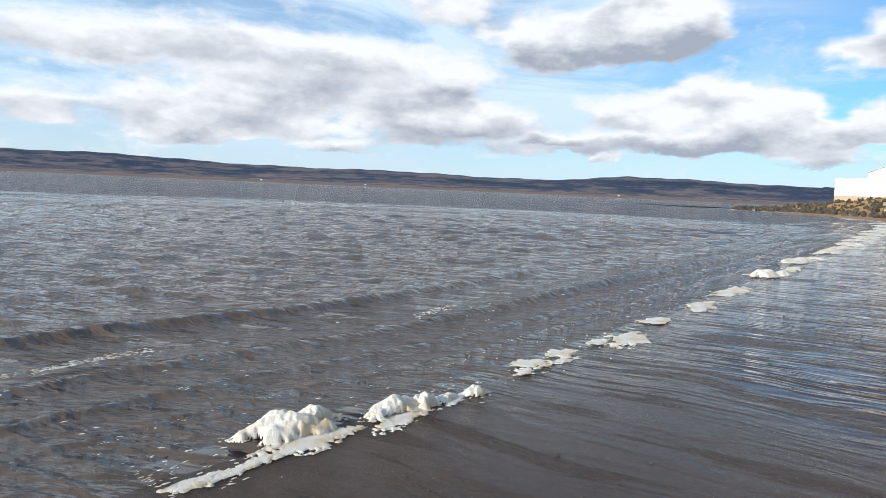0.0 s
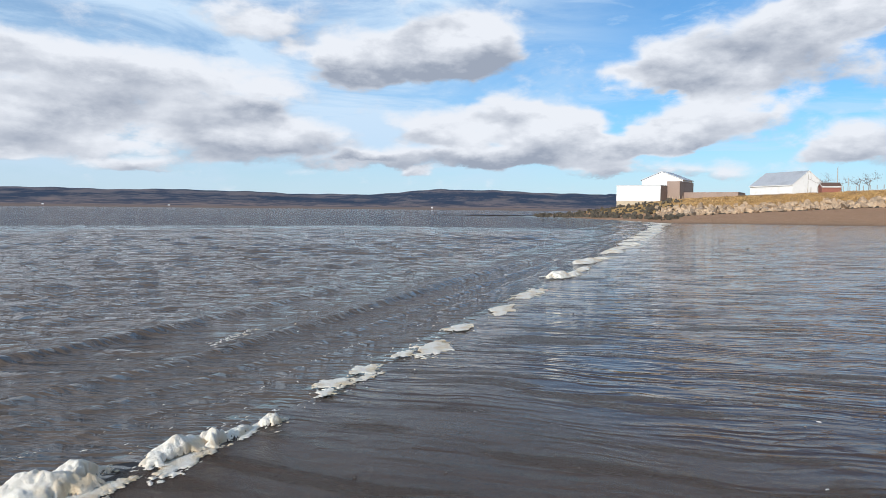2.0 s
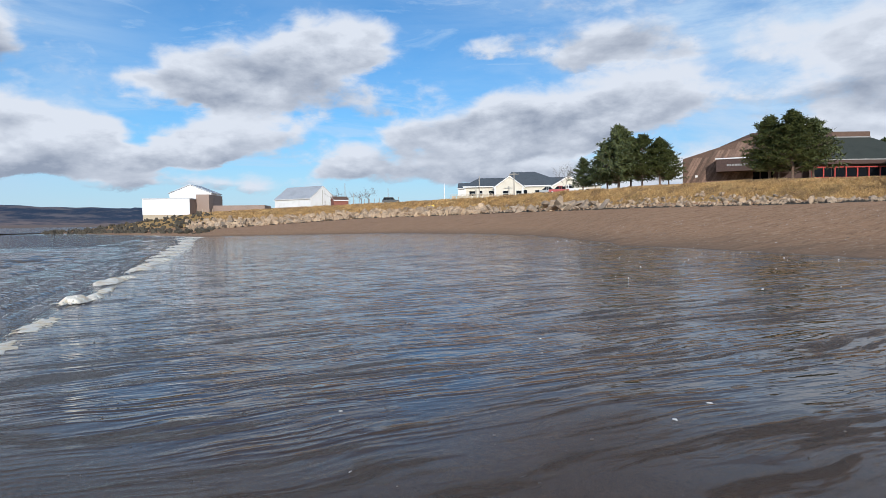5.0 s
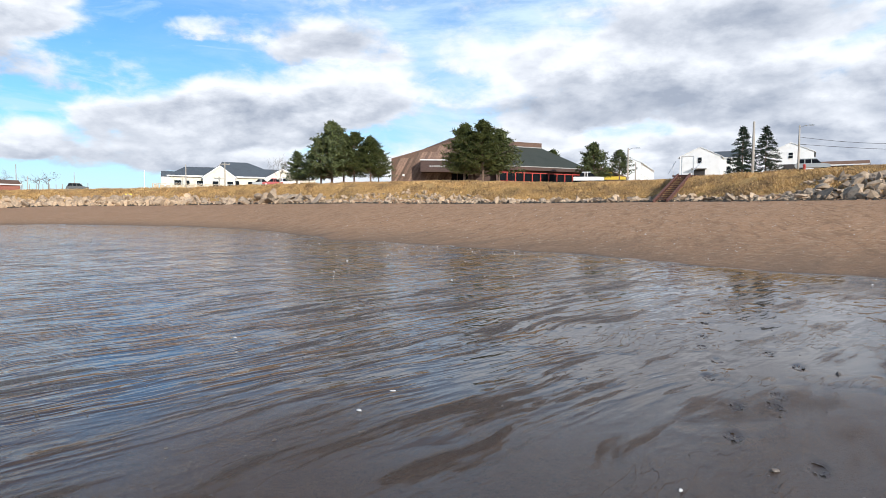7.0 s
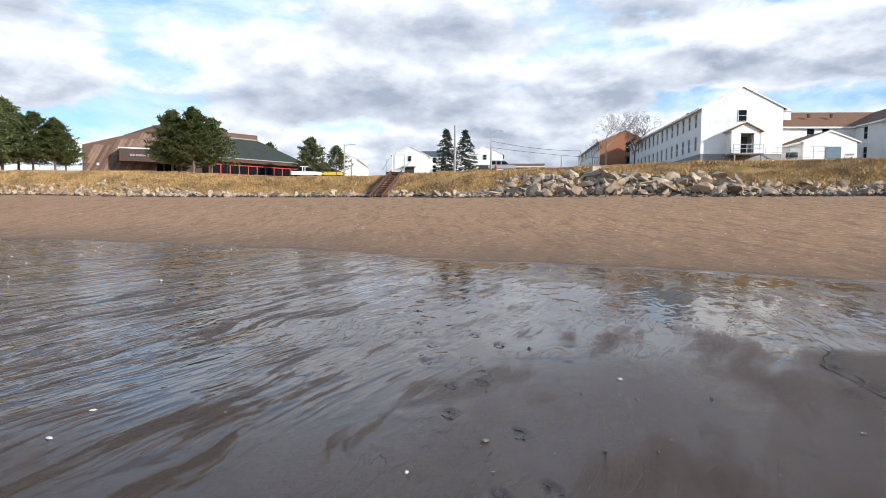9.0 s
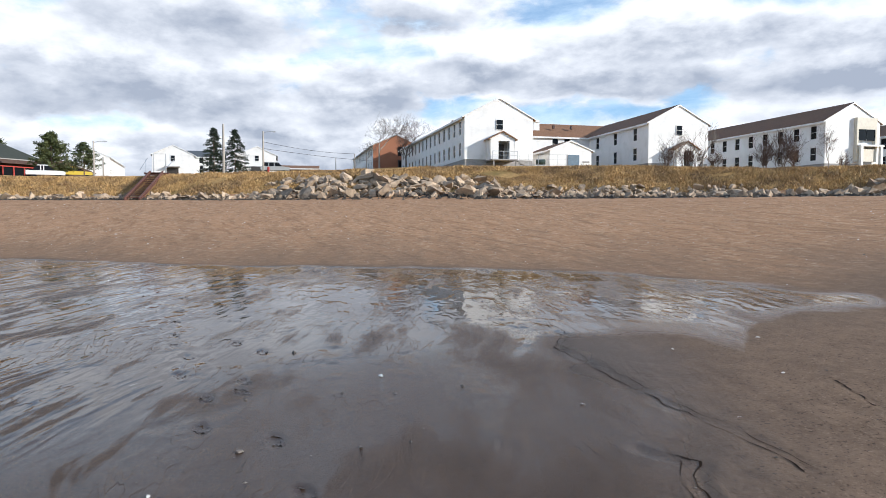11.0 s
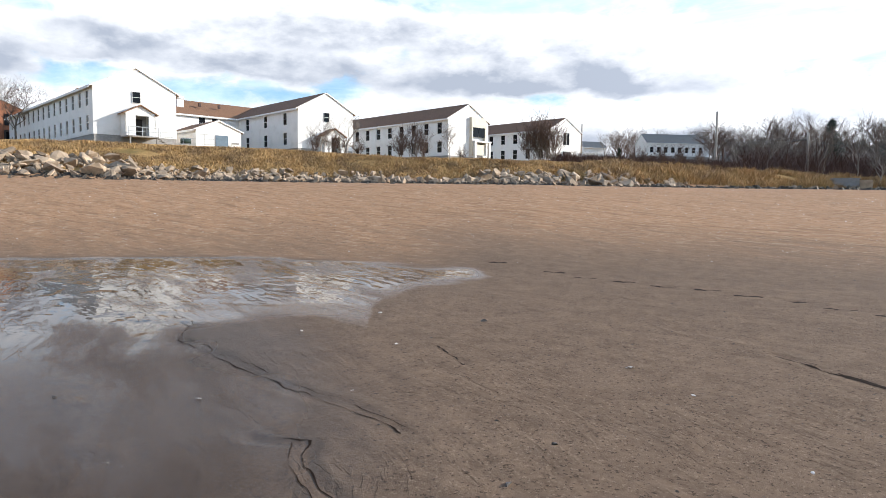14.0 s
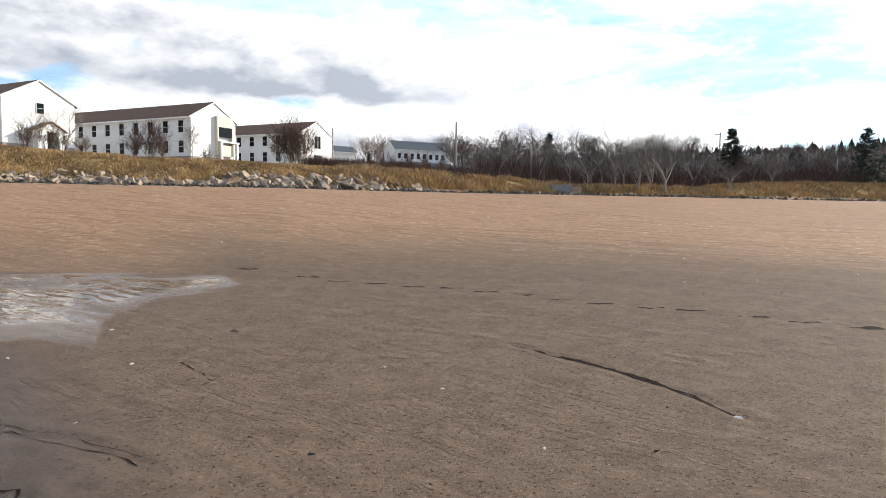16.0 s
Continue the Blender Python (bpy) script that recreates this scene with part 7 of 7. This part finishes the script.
def print_mesh(seed):
    """A scuffed footprint: an uneven rim of pushed-up sand round a hollow."""
    r = random.Random(seed)
    v, f = [], []
    n, k = 18, 4
    for i in range(n):
        a = 2 * math.pi * i / n
        wob = 1 + 0.35 * noise.noise(Vector((math.cos(a) * 1.5, math.sin(a) * 1.5, seed)))
        for j, (q, z) in enumerate(((0.45, 0.003), (0.8, 0.006 + 0.008 * r.random()), (1.05, 0.006 * r.random() + 0.004), (1.45, -0.003))):
            v.append((math.cos(a) * 0.13 * q * wob, math.sin(a) * 0.065 * q * wob, z))
    f = [(i * k + j, i * k + j + 1, ((i + 1) % n) * k + j + 1, ((i + 1) % n) * k + j) for i in range(n) for j in range(k - 1) if r.random() > 0.55]
    return mesh_of("footprint", v, f, WET_MUD, smooth=True)


for i, (x, y) in enumerate(PRINTS):
    thing("footprint", "scuffed footprint with a raised rim in wet sand", "footprint", pose(x, y, SAND((x, y)) - 0.003, 0, 0, 8 + 25 * math.sin(i * 2.1)), "trail of footprints", data=print_mesh(i))

# ---- shells and pebbles on the sand ----
def shell_mesh(seed, size):
    r = random.Random(seed)
    v, f = [], []
    n, k = 12, 4
    for i in range(n):
        a = math.pi * (0.08 + 0.84 * i / (n - 1))
        for j in range(k):
            q = (j + 1) / k
            rib = 1 + 0.05 * (i % 2)
            v.append((math.cos(a) * q * size * rib, math.sin(a) * q * size * 0.8 * rib, size * 0.28 * (1 - q * q) + 0.002))
    v.append((0, 0, 0.002))
    f = [(i * k + j, i * k + j + 1, (i + 1) * k + j + 1, (i + 1) * k + j) for i in range(n - 1) for j in range(k - 1)]
    f += [(len(v) - 1, i * k, (i + 1) * k) for i in range(n - 1)]
    return mesh_of("shell", v, f, SHELL, smooth=True)


for i, (x, y, sz) in enumerate((*laid(q[:2]), q[2]) for q in ((6.31, -2.1, 0.045), (4.92, 2.49, 0.035), (5.56, 2.48, 0.03), (4.16, 0.05, 0.025), (2.28, -6.45, 0.05), (0.51, -4.7, 0.025), (1.54, -5.9, 0.025), (6.28, -7.31, 0.03), (4.77, -5.87, 0.03),
                                (6.15, -5.7, 0.035), (4.67, -3.32, 0.025), (3.86, -4.25, 0.022), (-0.85, -5.77, 0.04), (2.5, 3.55, 0.02), (7.2, 5.4, 0.03), (3.3, 4.7, 0.02))):
    thing("shell", "small white clam shell lying on wet sand", "shell", pose(x, y, floor_at(x, y) + 0.004, 0, 0, i * 57), "shells on the beach", data=shell_mesh(i, sz))
for i, (x, y, sz) in enumerate((*laid(q[:2]), q[2]) for q in ((-0.2, -4.86, 0.022), (1.96, -4.18, 0.022), (1.89, -3.46, 0.028), (4.68, -0.52, 0.03), (4.43, -1.3, 0.022), (5.62, -2.65, 0.018))):
    r_ = random.Random(i)
    bm = bmesh.new()
    for _ in range(16):
        bm.verts.new((r_.uniform(-1, 1) * sz, r_.uniform(-1, 1) * sz * 0.7, r_.uniform(-0.3, 0.6) * sz))
    bmesh.ops.convex_hull(bm, input=bm.verts)
    me = bpy.data.meshes.new("beach_stone")
    bm.to_mesh(me)
    bm.free()
    me.materials.append(PEBBLE)
    thing("beach_stone", "small dark stone lying on wet sand", "stone", pose(x, y, floor_at(x, y) + 0.003, 0, 0, i * 40), "stones on the beach", data=me)


def scatter(name, lab, n, near_r, far_r, az0, az1, size, mat, seed, power=1.6):
    r = np.random.default_rng(seed)
    az = r.uniform(az0, az1, n)
    rr = near_r + (far_r - near_r) * r.random(n) ** power
    x, y = -np.sin(np.radians(az)) * rr, np.cos(np.radians(az)) * rr
    ok = offshore(x, y) > 0.3
    x, y, rr = x[ok], y[ok], rr[ok]
    z = land(x, y)[0]
    s = size * r.lognormal(0, 0.45, len(x)) * (0.6 + rr / 22)
    octa = np.array(((1, 0, 0), (0, 1, 0), (-1, 0, 0), (0, -1, 0), (0, 0, 0.6), (0.7, 0.7, 0), (-0.7, -0.6, 0)))[:5]
    v = np.concatenate([np.column_stack((x, y, z)) + s[:, None] * (o * r.uniform(0.5, 1.2, (len(x), 1))) for o in octa])
    k = len(x)
    f = np.concatenate([np.column_stack((np.arange(k) + a * k, np.arange(k) + b_ * k, np.arange(k) + 4 * k)) for a, b_ in ((0, 1), (1, 2), (2, 3), (3, 0))])
    return thing(name, lab, "pebbles", kind="stuff", data=mesh_of(name, v, f.tolist(), mat))


scatter("pebbles", "small dark pebbles and weed bits on the sand", 2600, 2.4, 46, -205, 25, 0.010, PEBBLE, 3)
scatter("pebbles", "tiny dark grains and weed bits on damp sand", 1600, 2.4, 18, -205, -118, 0.0055, PEBBLE, 8, 1.1)
scatter("shell_bits", "tiny pale shell fragments on the sand", 3400, 14, 50, -205, -55, 0.0085, SHELL, 4, 0.75)
weed = Shape()
for i in range(3800):
    az = rnd.uniform(-205, -26)
    foot = float(np.interp(az, BANK[:, 0], BANK[:, 1]))
    c = bearing(az, foot - 0.3 + rnd.gauss(0, 0.5))
    weed.v.append((c.x, c.y, foot))
bx = np.array(weed.v)
bz = land(bx[:, 0], bx[:, 1])[0]
weed = Shape()
for (x, y, r), z in zip(bx, bz):
    s_ = rnd.uniform(0.10, 0.32) * (0.6 + r / 110)
    a = rnd.uniform(0, 6.28)
    p_, q_ = Vector((math.cos(a), math.sin(a), 0)) * s_, Vector((-math.sin(a), math.cos(a), 0)) * s_ * 0.5
    o_ = Vector((x, y, z - 0.02))
    t_ = o_ + Vector((0, 0, s_ * rnd.uniform(0.3, 0.7)))
    for m_, n_ in ((p_, q_), (q_, -p_), (-p_, -q_), (-q_, p_)):
        weed.face(o_ + m_, o_ + n_, t_)
thing("seaweed_line", "dark line of washed-up weed along the foot of the bank", "seaweed", kind="stuff", data=quick_mesh(weed, "seaweed_line", WEED))

# ---- dry grass on the bank ----
def tufts(n, az0, az1, k0, k1, tall, seed, name, lab):
    r = np.random.default_rng(seed)
    az = r.uniform(az0, az1, n)
    k = r.uniform(k0, k1, n)
    foot, brow = np.interp(az, BANK[:, 0], BANK[:, 1]), np.interp(az, BANK[:, 0], BANK[:, 3])
    rr = foot + (brow - foot) * k
    x, y = -np.sin(np.radians(az)) * rr, np.cos(np.radians(az)) * rr
    z, gr = land(x, y)[0], land(x, y)[3]
    clump = lumps(x, y, 1.5, seed) > -0.9
    ok = clump & (gr > 0.3)
    x, y, z, rr = x[ok], y[ok], z[ok], rr[ok]
    m = len(x)
    vs, fs = [], []
    for b_ in range(4):
        a = r.uniform(0, 6.28, m)
        h = tall * r.uniform(0.35, 1.3, m) * (1 + 0.6 * lumps(x, y, 0.9, seed + 1))
        w_ = (0.020 + 0.00034 * rr)
        dx, dy = r.normal(0, 0.75, m) * h, r.normal(0, 0.75, m) * h
        ox, oy = x + r.normal(0, 0.12, m), y + r.normal(0, 0.12, m)
        base = len(vs) * m
        vs += [np.column_stack((ox - np.cos(a) * w_, oy - np.sin(a) * w_, z - 0.05)), np.column_stack((ox + np.cos(a) * w_, oy + np.sin(a) * w_, z - 0.05)), np.column_stack((ox + dx, oy + dy, z + h))]
        fs.append(np.column_stack((base + np.arange(m), base + m + np.arange(m), base + 2 * m + np.arange(m))))
    thing(name, lab, "grass", kind="stuff", data=mesh_of(name, np.concatenate(vs), np.concatenate(fs).tolist(), STRAW))


tufts(60000, -170, -60, 0.22, 1.12, 0.14, 61, "dry_grass", "dry straw-coloured grass covering the bank")
tufts(14000, -200, -156, 0.15, 1.4, 0.40, 62, "tall_dry_grass", "tall pale dry grass at the edge of the wood")
tufts(14000, -60, -26, 0.3, 1.1, 0.26, 63, "dry_grass", "dry straw-coloured grass covering the far bank")

# ---- stones along the foot of the bank ----
def stone_mesh(seed, flat, mat):
    r = random.Random(seed)
    bm = bmesh.new()
    for _ in range(11):
        p = Vector((r.uniform(-1, 1), r.uniform(-1, 1), r.uniform(-1, 1)))
        p = p / max(abs(p.x), abs(p.y), abs(p.z)) ** 0.75
        bm.verts.new((p.x * 0.5, p.y * 0.5 * r.uniform(0.6, 1), p.z * 0.5 * flat))
    res = bmesh.ops.convex_hull(bm, input=bm.verts)
    bmesh.ops.delete(bm, geom=[e for e in res["geom_unused"] if isinstance(e, bmesh.types.BMVert)], context="VERTS")
    me = bpy.data.meshes.new("stone")
    bm.to_mesh(me)
    bm.free()
    me.materials.append(mat)
    return me


SLABS = [stone_mesh(200 + i, 0.38, ROCK) for i in range(10)]
STONES = [stone_mesh(230 + i, 0.75, ROCK) for i in range(10)]
PALE = [stone_mesh(260 + i, 0.7, ROCK_PALE) for i in range(10)]
DARK = [stone_mesh(290 + i, 0.7, ROCK_DARK) for i in range(6)]
riprap = thing("stone_revetment", "jumble of grey and tan broken slabs and stones along the bank", "stone bank", kind="structure")
loose = {}
rnd = random.Random(12)
# bearings, count, size range, how far up the bank, meshes, laid as single pieces
for az0, az1, count, s0, s1, k1, meshes, single in ((-119, -100.5, 190, 0.6, 1.55, 0.52, SLABS, True), (-137, -117, 110, 0.35, 1.0, 0.36, SLABS, True), (-160, -147, 95, 0.45, 1.25, 0.40, SLABS, False),
                                                    (-139, -117, 420, 0.2, 0.55, 0.36, STONES, False), (-120, -99, 260, 0.25, 0.7, 0.5, STONES, False), (-150, -138, 150, 0.2, 0.7, 0.2, STONES, False),
                                                    (-164, -147, 160, 0.25, 0.7, 0.4, STONES, False), (-100.5, -72, 190, 0.35, 1.1, 0.2, SLABS, False), (-100, -72, 420, 0.12, 0.42, 0.18, STONES, False), (-100, -72, 120, 0.15, 0.45, 0.18, PALE, False), (-74, -50, 520, 0.15, 0.55, 0.36, STONES, False), (-74, -50, 300, 0.2, 0.7, 0.36, PALE, False),
                                                    (-50, -25, 1100, 0.6, 1.7, 0.42, PALE, False), (-60, -26, 160, 0.9, 2.4, 0.3, SLABS, False), (-27, -15, 620, 0.4, 1.3, 1.0, DARK, False), (-202, -160, 330, 0.12, 0.45, 0.15, DARK, False), (-202, -158, 110, 0.12, 0.45, 0.2, STONES, False)):
    for i in range(count):
        az = rnd.uniform(az0, az1)
        kk = rnd.uniform(-0.05, k1) if k1 < 0.9 else rnd.uniform(-0.5, 0.9)
        foot, brow = float(np.interp(az, BANK[:, 0], BANK[:, 1])), float(np.interp(az, BANK[:, 0], BANK[:, 3]))
        r = foot + (brow - foot) * kk
        size = s0 + (s1 - s0) * rnd.random() ** 1.8
        c = bearing(az, r)
        tilt = 30 if meshes is SLABS else 60
        m = pose(c.x, c.y, 0, rnd.gauss(0, tilt), rnd.gauss(0, tilt), rnd.uniform(0, 360)) @ Matrix.Scale(size, 4)
        me = rnd.choice(meshes)
        if single:
            m.translation.z = floor_at(c.x, c.y) + size * 0.16
            part("stone", me, riprap, at=m)
        else:
            loose.setdefault(me.materials[0].name, []).append((me, m, c.x, c.y, size))
for mat_name, items in loose.items():
    zs = land(np.array([it[2] for it in items]), np.array([it[3] for it in items]))[0]
    v, f = [], []
    for (me, m, x, y, size), z in zip(items, zs):
        m.translation.z = z + size * 0.16
        base = len(v)
        v += [tuple(m @ p.co) for p in me.vertices]
        f += [tuple(base + q for q in p.vertices) for p in me.polygons]
    ob = part("loose_stones", mesh_of("loose_stones", v, f, bpy.data.materials[mat_name]), riprap)
    tagged(ob, kind="stuff")
